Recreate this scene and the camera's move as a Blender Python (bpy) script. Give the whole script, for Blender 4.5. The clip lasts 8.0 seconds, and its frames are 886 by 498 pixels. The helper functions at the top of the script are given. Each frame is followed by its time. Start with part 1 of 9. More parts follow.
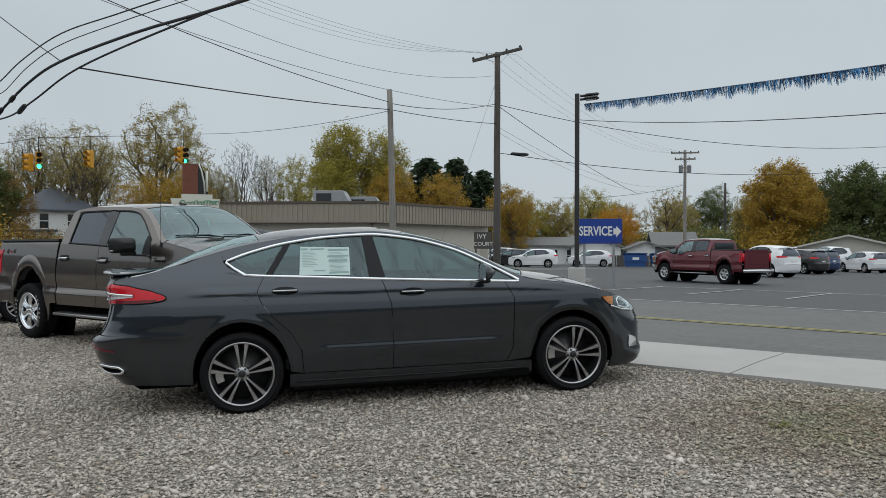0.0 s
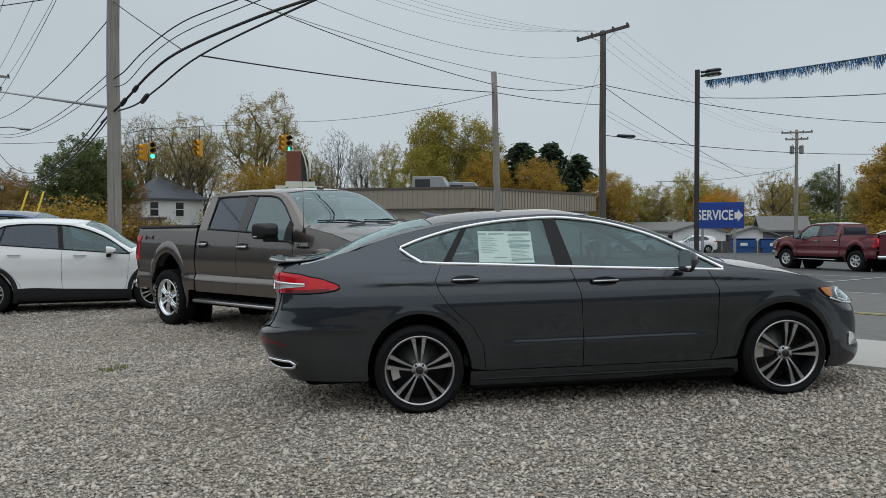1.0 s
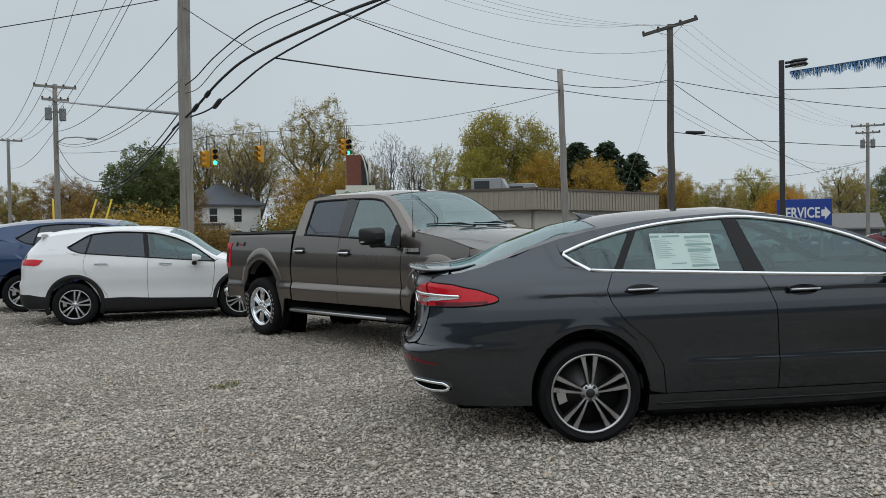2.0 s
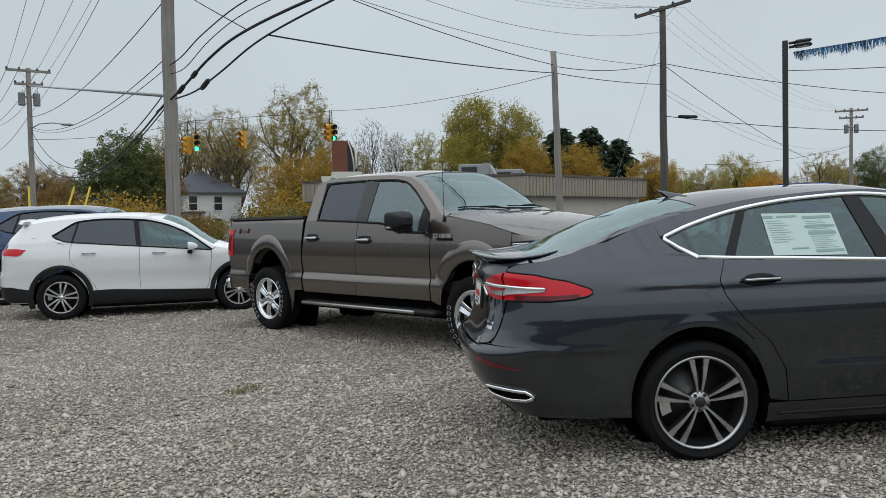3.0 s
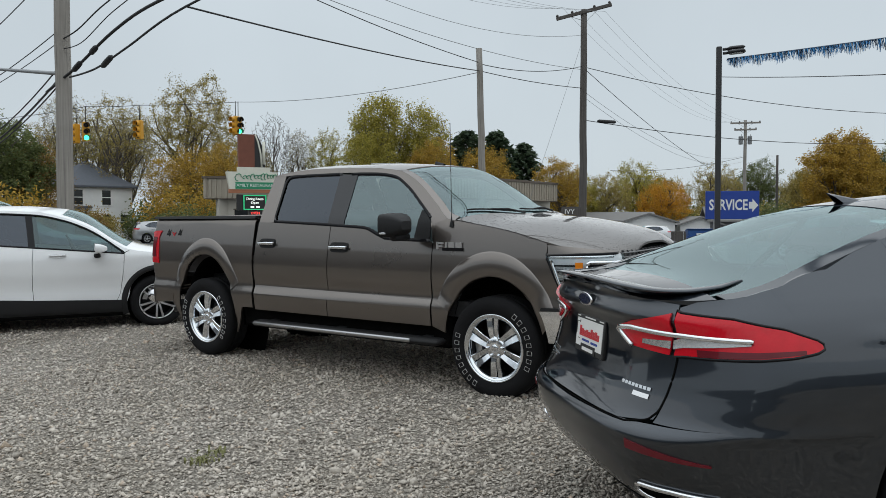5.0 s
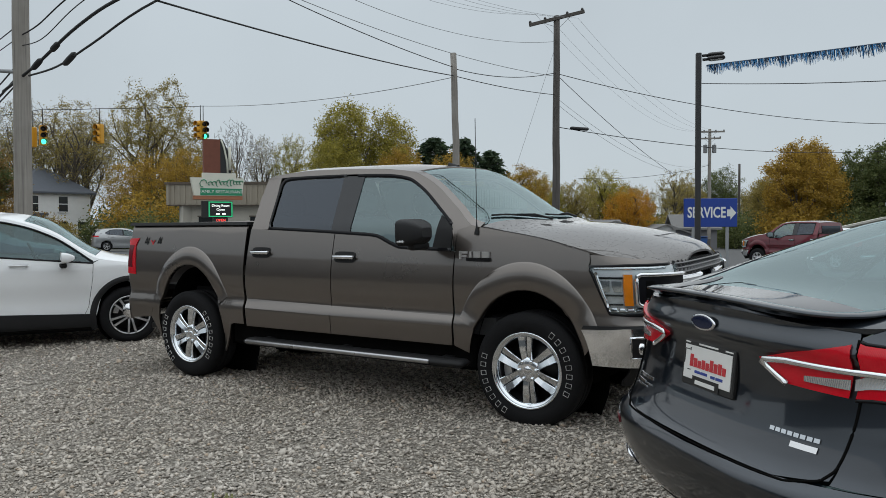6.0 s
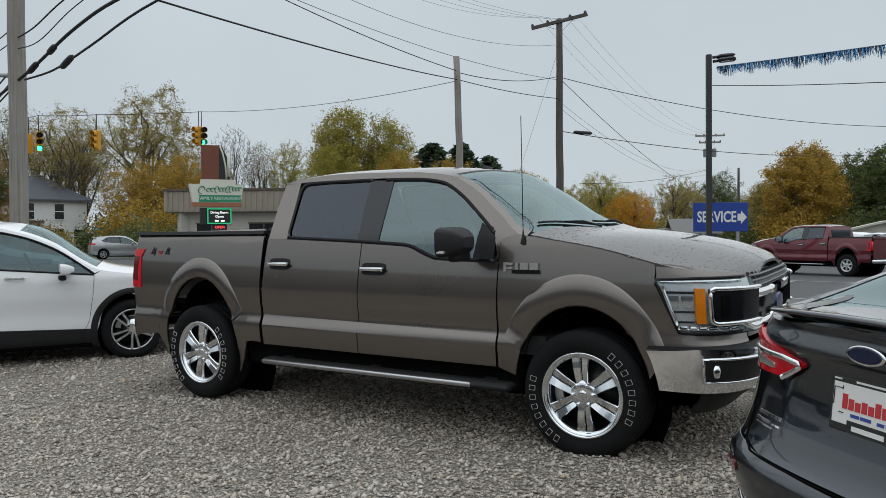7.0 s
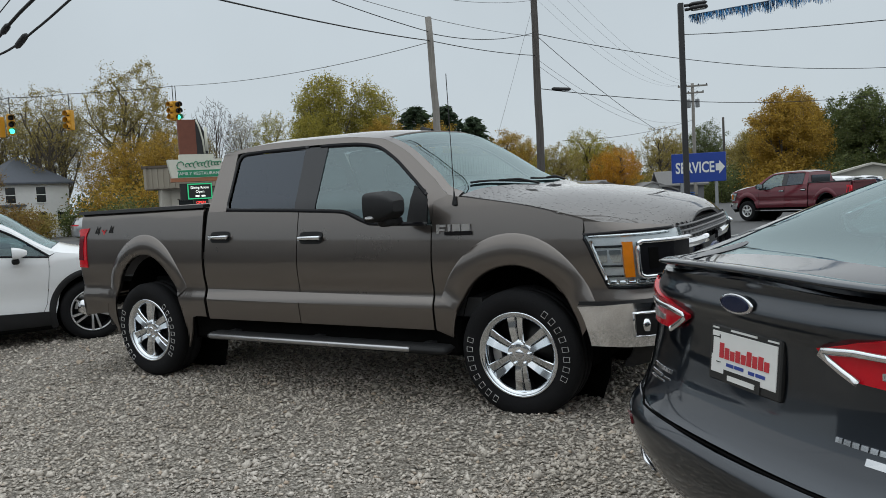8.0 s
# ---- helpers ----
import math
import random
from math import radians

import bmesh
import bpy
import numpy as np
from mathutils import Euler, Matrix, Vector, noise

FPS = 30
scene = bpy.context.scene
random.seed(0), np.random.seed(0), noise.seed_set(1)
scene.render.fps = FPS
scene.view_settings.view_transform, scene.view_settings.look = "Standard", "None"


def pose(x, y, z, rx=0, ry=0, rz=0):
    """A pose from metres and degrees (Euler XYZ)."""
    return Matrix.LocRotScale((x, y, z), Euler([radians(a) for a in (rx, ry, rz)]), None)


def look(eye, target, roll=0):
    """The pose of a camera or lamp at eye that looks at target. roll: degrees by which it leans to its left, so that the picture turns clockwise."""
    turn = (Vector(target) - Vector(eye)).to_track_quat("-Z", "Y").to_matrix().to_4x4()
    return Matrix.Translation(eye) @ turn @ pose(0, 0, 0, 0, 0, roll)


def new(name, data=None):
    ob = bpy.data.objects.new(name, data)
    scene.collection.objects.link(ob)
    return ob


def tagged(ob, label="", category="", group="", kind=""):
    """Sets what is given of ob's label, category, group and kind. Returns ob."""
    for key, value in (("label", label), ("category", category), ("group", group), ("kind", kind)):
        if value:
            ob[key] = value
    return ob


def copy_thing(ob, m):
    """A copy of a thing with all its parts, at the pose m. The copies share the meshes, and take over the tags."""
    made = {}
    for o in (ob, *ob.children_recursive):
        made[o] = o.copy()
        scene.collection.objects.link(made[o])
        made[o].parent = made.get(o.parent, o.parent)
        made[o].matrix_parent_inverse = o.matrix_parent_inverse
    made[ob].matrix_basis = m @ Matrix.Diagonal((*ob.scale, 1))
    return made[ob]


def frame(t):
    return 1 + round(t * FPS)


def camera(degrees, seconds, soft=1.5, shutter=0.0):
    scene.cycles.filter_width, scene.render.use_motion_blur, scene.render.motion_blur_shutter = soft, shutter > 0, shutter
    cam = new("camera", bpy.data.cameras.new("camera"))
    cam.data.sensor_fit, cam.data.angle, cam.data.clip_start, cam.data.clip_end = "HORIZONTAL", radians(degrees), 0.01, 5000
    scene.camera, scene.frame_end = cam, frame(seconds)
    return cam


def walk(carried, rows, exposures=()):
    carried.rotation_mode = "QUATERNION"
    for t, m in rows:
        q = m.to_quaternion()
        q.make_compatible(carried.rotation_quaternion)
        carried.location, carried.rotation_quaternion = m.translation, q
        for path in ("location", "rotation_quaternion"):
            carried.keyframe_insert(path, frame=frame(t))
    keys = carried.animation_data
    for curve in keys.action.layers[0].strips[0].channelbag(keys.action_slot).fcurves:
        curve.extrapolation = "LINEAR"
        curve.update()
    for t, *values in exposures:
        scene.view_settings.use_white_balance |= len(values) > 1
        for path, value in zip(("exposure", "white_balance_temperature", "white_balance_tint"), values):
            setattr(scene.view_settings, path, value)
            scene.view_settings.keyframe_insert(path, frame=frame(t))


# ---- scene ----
cam = camera(60.0, 8.0, 0.85, 0.05)
# the gravel lot rises a little towards the road: the eye's rows are given on the lot's own slope
GRADE = pose(0, 0, 0, -0.1503, -1.6896, 0)
PATH = [
    (0, (0.44, 0.354, 1.441), (1.623, 1.967, 1.399), -1.4),
    (0.5, (0.278, 0.859, 1.448), (1.356, 2.542, 1.381), -1.3),
    (1, (0.149, 1.316, 1.437), (1.137, 3.053, 1.365), -1.7),
    (1.5, (-0.055, 1.774, 1.448), (0.898, 3.531, 1.391), -1.9),
    (2, (-0.224, 2.282, 1.468), (0.652, 4.079, 1.407), -2.5),
    (2.2, (-0.286, 2.484, 1.467), (0.575, 4.289, 1.404), -2.9),
    (3.5, (-0.386, 3.752, 1.447), (0.591, 5.492, 1.324), -2.5),
    (4, (-0.398, 4.238, 1.465), (0.627, 5.95, 1.328), -1.9),
    (4.5, (-0.405, 4.697, 1.514), (0.705, 6.356, 1.384), -1.2),
    (4.7, (-0.4, 4.892, 1.501), (0.726, 6.54, 1.384), -1.3),
    (5.8, (-0.382, 5.809, 1.51), (0.835, 7.394, 1.425), -1.8),
    (6, (-0.361, 5.981, 1.498), (0.867, 7.557, 1.411), -1.5),
    (6.5, (-0.292, 6.358, 1.513), (0.936, 7.935, 1.438), -1.4),
    (7, (-0.267, 6.601, 1.522), (0.969, 8.172, 1.449), -1.8),
    (7.5, (-0.173, 6.633, 1.523), (1.051, 8.212, 1.424), -4.1),
    (8, (0.085, 6.414, 1.495), (1.33, 7.97, 1.327), -4.6),
]
walk(cam, [(t, GRADE @ look(eye, target, roll)) for t, eye, target, roll in PATH],
     [(0, -0.12), (0.5, -0.25), (1, -0.13), (2, -0.08), (3.5, 0.03), (5, 0.05), (6, -0.09), (7, -0.05), (8, -0.04)])

# ---- light: an even overcast sky ----
world = bpy.data.worlds.new("sky")
scene.world = world
world.use_nodes = True
wt = world.node_tree
sky = wt.nodes.new("ShaderNodeTexSky")
sky.sky_type = "NISHITA"
sky.sun_disc = False
SUN_UP, SUN_TURN = radians(80), radians(70)
sky.sun_elevation, sky.sun_rotation = SUN_UP, SUN_TURN
veil = wt.nodes.new("ShaderNodeMix")
veil.data_type = "RGBA"
veil.inputs[0].default_value = 0.93
veil.inputs[7].default_value = (6.93, 7.76, 8.3, 1)
wt.links.new(sky.outputs[0], veil.inputs[6])
back = wt.nodes["Background"]
cloud, where = wt.nodes.new("ShaderNodeTexNoise"), wt.nodes.new("ShaderNodeTexCoord")
cloud.inputs["Scale"].default_value, cloud.inputs["Detail"].default_value = 2.2, 5.0
wt.links.new(where.outputs["Generated"], cloud.inputs["Vector"])
span_of = wt.nodes.new("ShaderNodeMapRange")
span_of.inputs[1].default_value, span_of.inputs[2].default_value, span_of.inputs[3].default_value, span_of.inputs[4].default_value = 0.3, 0.7, 0.94, 1.05
wt.links.new(cloud.outputs["Fac"], span_of.inputs[0])
soft_sky = wt.nodes.new("ShaderNodeMix")
soft_sky.data_type, soft_sky.blend_type = "RGBA", "MULTIPLY"
soft_sky.inputs[0].default_value = 1.0
wt.links.new(veil.outputs[2], soft_sky.inputs[6])
wt.links.new(span_of.outputs[0], soft_sky.inputs[7])
# an overcast dome is brighter overhead than at the horizon
height, dome, domed = wt.nodes.new("ShaderNodeSeparateXYZ"), wt.nodes.new("ShaderNodeMapRange"), wt.nodes.new("ShaderNodeMix")
dome.interpolation_type = "SMOOTHSTEP"
dome.inputs[1].default_value, dome.inputs[2].default_value, dome.inputs[3].default_value, dome.inputs[4].default_value = 0.22, 1.0, 1.0, 1.85
wt.links.new(where.outputs["Generated"], height.inputs[0])
wt.links.new(height.outputs["Z"], dome.inputs[0])
domed.data_type, domed.blend_type = "RGBA", "MULTIPLY"
domed.inputs[0].default_value = 1.0
wt.links.new(soft_sky.outputs[2], domed.inputs[6])
wt.links.new(dome.outputs[0], domed.inputs[7])
wt.links.new(domed.outputs[2], back.inputs[0])
back.inputs[1].default_value = 0.085
sun_data = bpy.data.lights.new("sun", "SUN")
sun_data.energy, sun_data.angle, sun_data.color = 0.8, radians(160), (1, 0.93, 0.84)
sun = new("sun", sun_data)
sun.matrix_world = look((0, 0, 30), (-math.sin(SUN_TURN) * 10, -math.cos(SUN_TURN) * 10, 30 - 10 * math.tan(SUN_UP)))
scene.view_settings.exposure = 0.0

# ---- materials ----
def tree_of(name):
    m = bpy.data.materials.new(name)
    m.use_nodes = True
    return m, m.node_tree, m.node_tree.nodes["Principled BSDF"]


def noise_of(nt, scale, detail=4.0, where="Object", rough=0.6):
    co = nt.nodes.new("ShaderNodeTexCoord")
    n = nt.nodes.new("ShaderNodeTexNoise")
    n.inputs["Scale"].default_value, n.inputs["Detail"].default_value, n.inputs["Roughness"].default_value = scale, detail, rough
    nt.links.new(co.outputs[where], n.inputs["Vector"])
    return n.outputs["Fac"]


def ramp_of(nt, fac, stops):
    r = nt.nodes.new("ShaderNodeValToRGB")
    while len(r.color_ramp.elements) < len(stops):
        r.color_ramp.elements.new(0.5)
    for e, (p, c) in zip(r.color_ramp.elements, stops):
        e.position, e.color = p, (*c, 1) if len(c) == 3 else c
    nt.links.new(fac, r.inputs[0])
    return r.outputs[0]


def mixed(nt, fac, a, b, blend="MIX"):
    m = nt.nodes.new("ShaderNodeMix")
    m.data_type, m.blend_type = "RGBA", blend
    for sock, v in ((m.inputs[0], fac), (m.inputs[6], a), (m.inputs[7], b)):
        if isinstance(v, bpy.types.NodeSocket):
            nt.links.new(v, sock)
        else:
            sock.default_value = v if isinstance(v, (int, float)) else (*v, 1)
    return m.outputs[2]


def bump_of(nt, p, height, strength, distance=0.01):
    b = nt.nodes.new("ShaderNodeBump")
    b.inputs["Strength"].default_value, b.inputs["Distance"].default_value = strength, distance
    nt.links.new(height, b.inputs["Height"])
    nt.links.new(b.outputs[0], p.inputs["Normal"])


def tone(c, k):
    return tuple(min(1, max(0, v * k)) for v in c)


def plain(name, c, rough=0.5, metal=0.0, spread=0.12, scale=6.0, bump=0.0, fine=60.0):
    """A surface with soft variation of tone at two scales, and fine relief where asked."""
    m, nt, p = tree_of(name)
    a, b = noise_of(nt, scale), noise_of(nt, fine)
    base = mixed(nt, a, tone(c, 1 - spread), tone(c, 1 + spread))
    nt.links.new(mixed(nt, b, tone((1, 1, 1), 1 - spread * 0.7), (1, 1, 1), "MIX"), nt.nodes.new("ShaderNodeGamma").inputs[0])
    g = nt.nodes["Gamma"]
    nt.links.new(mixed(nt, 1.0, base, g.outputs[0], "MULTIPLY"), p.inputs["Base Color"])
    r = nt.nodes.new("ShaderNodeMapRange")
    r.inputs[3].default_value, r.inputs[4].default_value = max(0, rough - 0.08), min(1, rough + 0.08)
    nt.links.new(a, r.inputs[0])
    nt.links.new(r.outputs[0], p.inputs["Roughness"])
    p.inputs["Metallic"].default_value = metal
    if bump:
        bump_of(nt, p, b, bump, 0.01)
    return m


def paint(name, c, flake=0.35, rough=0.22, dust=0.05):
    """Car paint: metallic base under a clear coat, with a thin film of road dust."""
    m, nt, p = tree_of(name)
    fl, film = noise_of(nt, 900, 2), noise_of(nt, 2.2, 6)
    col = mixed(nt, fl, tone(c, 0.8), tone(c, 1.25))
    d = nt.nodes.new("ShaderNodeMath")
    d.operation = "MULTIPLY"
    d.inputs[1].default_value = dust * 2
    nt.links.new(film, d.inputs[0])
    nt.links.new(mixed(nt, d.outputs[0], col, (0.3, 0.29, 0.27)), p.inputs["Base Color"])
    p.inputs["Metallic"].default_value = flake
    r = nt.nodes.new("ShaderNodeMapRange")
    r.inputs[3].default_value, r.inputs[4].default_value = rough, rough + 0.12
    nt.links.new(film, r.inputs[0])
    nt.links.new(r.outputs[0], p.inputs["Roughness"])
    p.inputs["Specular IOR Level"].default_value = 0.15
    p.inputs["Specular Tint"].default_value = (0.35, 0.36, 0.38, 1)
    p.inputs["Coat Weight"].default_value = 1.0
    p.inputs["Coat IOR"].default_value = 1.6
    p.inputs["Coat Roughness"].default_value = 0.055
    return m


def wet_paint(name, c, flake, rough):
    """The same with beads of rain lying on it."""
    m = paint(name, c, flake, rough)
    nt = m.node_tree
    p = nt.nodes["Principled BSDF"]
    co = nt.nodes.new("ShaderNodeTexCoord")
    v = nt.nodes.new("ShaderNodeTexVoronoi")
    v.inputs["Scale"].default_value = 40
    nt.links.new(co.outputs["Object"], v.inputs["Vector"])
    bead = ramp_of(nt, v.outputs["Distance"], [(0.0, (1, 1, 1)), (0.2, (0.75, 0.75, 0.75)), (0.3, (0, 0, 0))])
    few = ramp_of(nt, noise_of(nt, 5, 4), [(0.36, (0, 0, 0)), (0.5, (1, 1, 1))])
    b = nt.nodes.new("ShaderNodeBump")
    b.inputs["Strength"].default_value, b.inputs["Distance"].default_value = 1.0, 0.014
    nt.links.new(mixed(nt, 1.0, bead, few, "MULTIPLY"), b.inputs["Height"])
    nt.links.new(b.outputs[0], p.inputs["Normal"])
    nt.links.new(b.outputs[0], p.inputs["Coat Normal"])
    p.inputs["Coat Roughness"].default_value = 0.02
    return m


def glass(name, tint, gloss=0.06, sheen=(0.80, 0.97, 1.0)):
    """Window glass: what lies behind shows through the tint, the sky in its gloss."""
    m, nt, p = tree_of(name)
    nt.nodes.remove(p)
    t, g = nt.nodes.new("ShaderNodeBsdfTransparent"), nt.nodes.new("ShaderNodeBsdfGlossy")
    f, mix = nt.nodes.new("ShaderNodeLayerWeight"), nt.nodes.new("ShaderNodeMixShader")
    t.inputs[0].default_value = (*tint, 1)
    g.inputs["Roughness"].default_value = 0.04
    g.inputs["Color"].default_value = (*sheen, 1)
    f.inputs[0].default_value = 0.5
    k, r = nt.nodes.new("ShaderNodeMath"), nt.nodes.new("ShaderNodeMapRange")
    k.operation, k.inputs[1].default_value = "POWER", 3.6
    r.inputs[3].default_value, r.inputs[4].default_value = gloss, 0.75
    nt.links.new(f.outputs["Facing"], k.inputs[0])
    nt.links.new(k.outputs[0], r.inputs[0])
    nt.links.new(r.outputs[0], mix.inputs[0])
    nt.links.new(t.outputs[0], mix.inputs[1])
    nt.links.new(g.outputs[0], mix.inputs[2])
    nt.links.new(mix.outputs[0], nt.nodes["Material Output"].inputs[0])
    return m


def lens(name, c, rough=0.08, metal=0.0, bump=0.0):
    m, nt, p = tree_of(name)
    n = noise_of(nt, 14)
    nt.links.new(mixed(nt, n, tone(c, 0.75), tone(c, 1.15)), p.inputs["Base Color"])
    p.inputs["Roughness"].default_value, p.inputs["Metallic"].default_value = rough, metal
    p.inputs["Coat Weight"].default_value, p.inputs["Coat Roughness"].default_value = 0.5, 0.03
    p.inputs["Specular IOR Level"].default_value = 0.2
    if bump:
        w = nt.nodes.new("ShaderNodeTexWave")
        w.inputs["Scale"].default_value = 40
        bump_of(nt, p, w.outputs["Fac"], bump, 0.004)
    return m


SEDAN_PAINT = paint("dark grey metallic paint", (0.031, 0.0375, 0.0475), 1.0, 0.27, 0.003)
TRUCK_PAINT = paint("warm grey metallic paint", (0.160, 0.140, 0.127), 0.95, 0.23, 0.01)
TRUCK_WET = wet_paint("warm grey paint with rain beads", (0.150, 0.139, 0.132), 0.95, 0.23)
# the truck's paint made lighter, to put sky sheen into the moulding's colour
TRUCK_SKYLIT = paint("warm grey metallic paint lightened as skylit", (0.190, 0.169, 0.155), 0.85, 0.26, 0.02)
WHITE_PAINT = paint("white car paint", (0.84, 0.87, 0.90), 0.0, 0.25)
RED_PAINT = paint("dark red metallic paint", (0.11, 0.006, 0.016), 0.5, 0.25, 0.01)
BLUE_PAINT = paint("deep blue metallic paint", (0.012, 0.045, 0.13), 0.3, 0.25)
SILVER_PAINT = paint("silver metallic paint", (0.42, 0.43, 0.44), 0.6, 0.28)
BLACK_PAINT = paint("black car paint", (0.012, 0.012, 0.015), 0.1, 0.2)
CHROME = plain("chrome", (0.80, 0.81, 0.83), 0.085, 1.0, 0.05)
BRIGHT = plain("bright machined alloy", (0.5, 0.5, 0.51), 0.3, 1.0, 0.06)
ALLOY = plain("silver painted alloy", (0.64, 0.64, 0.65), 0.3, 0.8, 0.08)
POCKET = plain("dark grey wheel paint", (0.035, 0.035, 0.038), 0.35, 0.5, 0.1)
RUBBER = plain("tyre rubber", (0.013, 0.013, 0.014), 0.85, 0.0, 0.25, 9, 0.35, 90)
PLASTIC = plain("black textured plastic", (0.018, 0.018, 0.019), 0.55, 0.0, 0.2, 8, 0.2, 300)
GLOSSBLACK = plain("gloss black trim", (0.01, 0.01, 0.012), 0.12, 0.0, 0.1)
PILLAR_GLOSS = plain("gloss black pillar film", (0.022, 0.023, 0.027), 0.1, 0.0, 0.1)
WELL = plain("dark underbody", (0.008, 0.008, 0.008), 0.9, 0.0, 0.3)
CABIN = plain("dark grey upholstery", (0.05, 0.05, 0.052), 0.8, 0.0, 0.2, 10, 0.2, 120)
SEATS = plain("grey seat cloth", (0.13, 0.13, 0.13), 0.85, 0.0, 0.2, 10, 0.2, 120)
GLASS = glass("clear window glass", (0.47, 0.63, 0.63), 0.17)
GLASS_SEDAN = glass("grey green window glass", (0.29, 0.41, 0.41), 0.09)
GLASS_SHIELD = glass("windscreen glass", (0.44, 0.60, 0.60), 0.14)
GLASS_DARK = glass("privacy glass", (0.09, 0.105, 0.125), 0.085, (0.8, 0.88, 1.0))
LENS_RED = lens("red lamp lens", (0.62, 0.006, 0.018), 0.12, 0.0, 0.12)
LENS_DEEP = lens("deep red reflector", (0.13, 0.008, 0.015), 0.2)
LENS_CLEAR = lens("clear lamp lens", (0.62, 0.63, 0.64), 0.1, 0.75, 0.35)
LENS_AMBER = lens("amber lamp lens", (0.75, 0.22, 0.01), 0.2)
LENS_INNER = lens("dark lamp interior", (0.05, 0.053, 0.056), 0.15, 0.8)
LENS_BRIGHT = lens("bright lamp interior", (0.74, 0.75, 0.77), 0.3, 0.4)
GRILLE_STEEL = plain("dark satin grille steel", (0.16, 0.16, 0.165), 0.35, 0.8, 0.1)
LENS_COVER = glass("clear lamp cover", (0.86, 0.89, 0.9), 0.05)
WHEEL_CHROME = plain("chromed wheel", (0.80, 0.83, 0.86), 0.11, 1.0, 0.05)
WHITE = plain("white lettering", (0.78, 0.78, 0.76), 0.5, 0.0, 0.06)
TYRE_PRINT = plain("worn white tyre lettering", (0.5, 0.5, 0.49), 0.7, 0.0, 0.15)
LABEL_RED = plain("red print", (0.55, 0.03, 0.04), 0.5, 0.0, 0.05)
LABEL_BLUE = plain("blue print", (0.03, 0.06, 0.3), 0.5, 0.0, 0.05)
LABEL_BLACK = plain("black print", (0.015, 0.015, 0.015), 0.5, 0.0, 0.05)
PAPER = plain("pale printed paper", (0.50, 0.62, 0.585), 0.7, 0.0, 0.04)
for dull, level in ((GLOSSBLACK, 0.2), (RUBBER, 0.15), (PLASTIC, 0.25), (WELL, 0.0), (CABIN, 0.2)):
    dull.node_tree.nodes["Principled BSDF"].inputs["Specular IOR Level"].default_value = level
PAPER_TEAL = plain("teal print on paper", (0.24, 0.36, 0.34), 0.7, 0.0, 0.05)

# ---- building blocks ----
def part(name, mesh, material, parent, label=""):
    ob = new(name, mesh)
    for m in material if isinstance(material, (list, tuple)) else [material]:
        mesh.materials.append(m)
    ob.parent = parent
    if label:
        ob["label"] = label
    return ob


def thing(name, m, label, category, group="", kind=""):
    ob = new(name)
    ob.empty_display_size = 0.2
    ob.matrix_world = m
    return tagged(ob, label, category, group, kind)


def mesh_of(name, verts, faces, smooth=True, slots=None):
    me = bpy.data.meshes.new(name)
    me.from_pydata([tuple(v) for v in verts], [], faces)
    me.polygons.foreach_set("use_smooth", [smooth] * len(faces))
    if slots:
        me.polygons.foreach_set("material_index", slots)
    me.update()
    return me


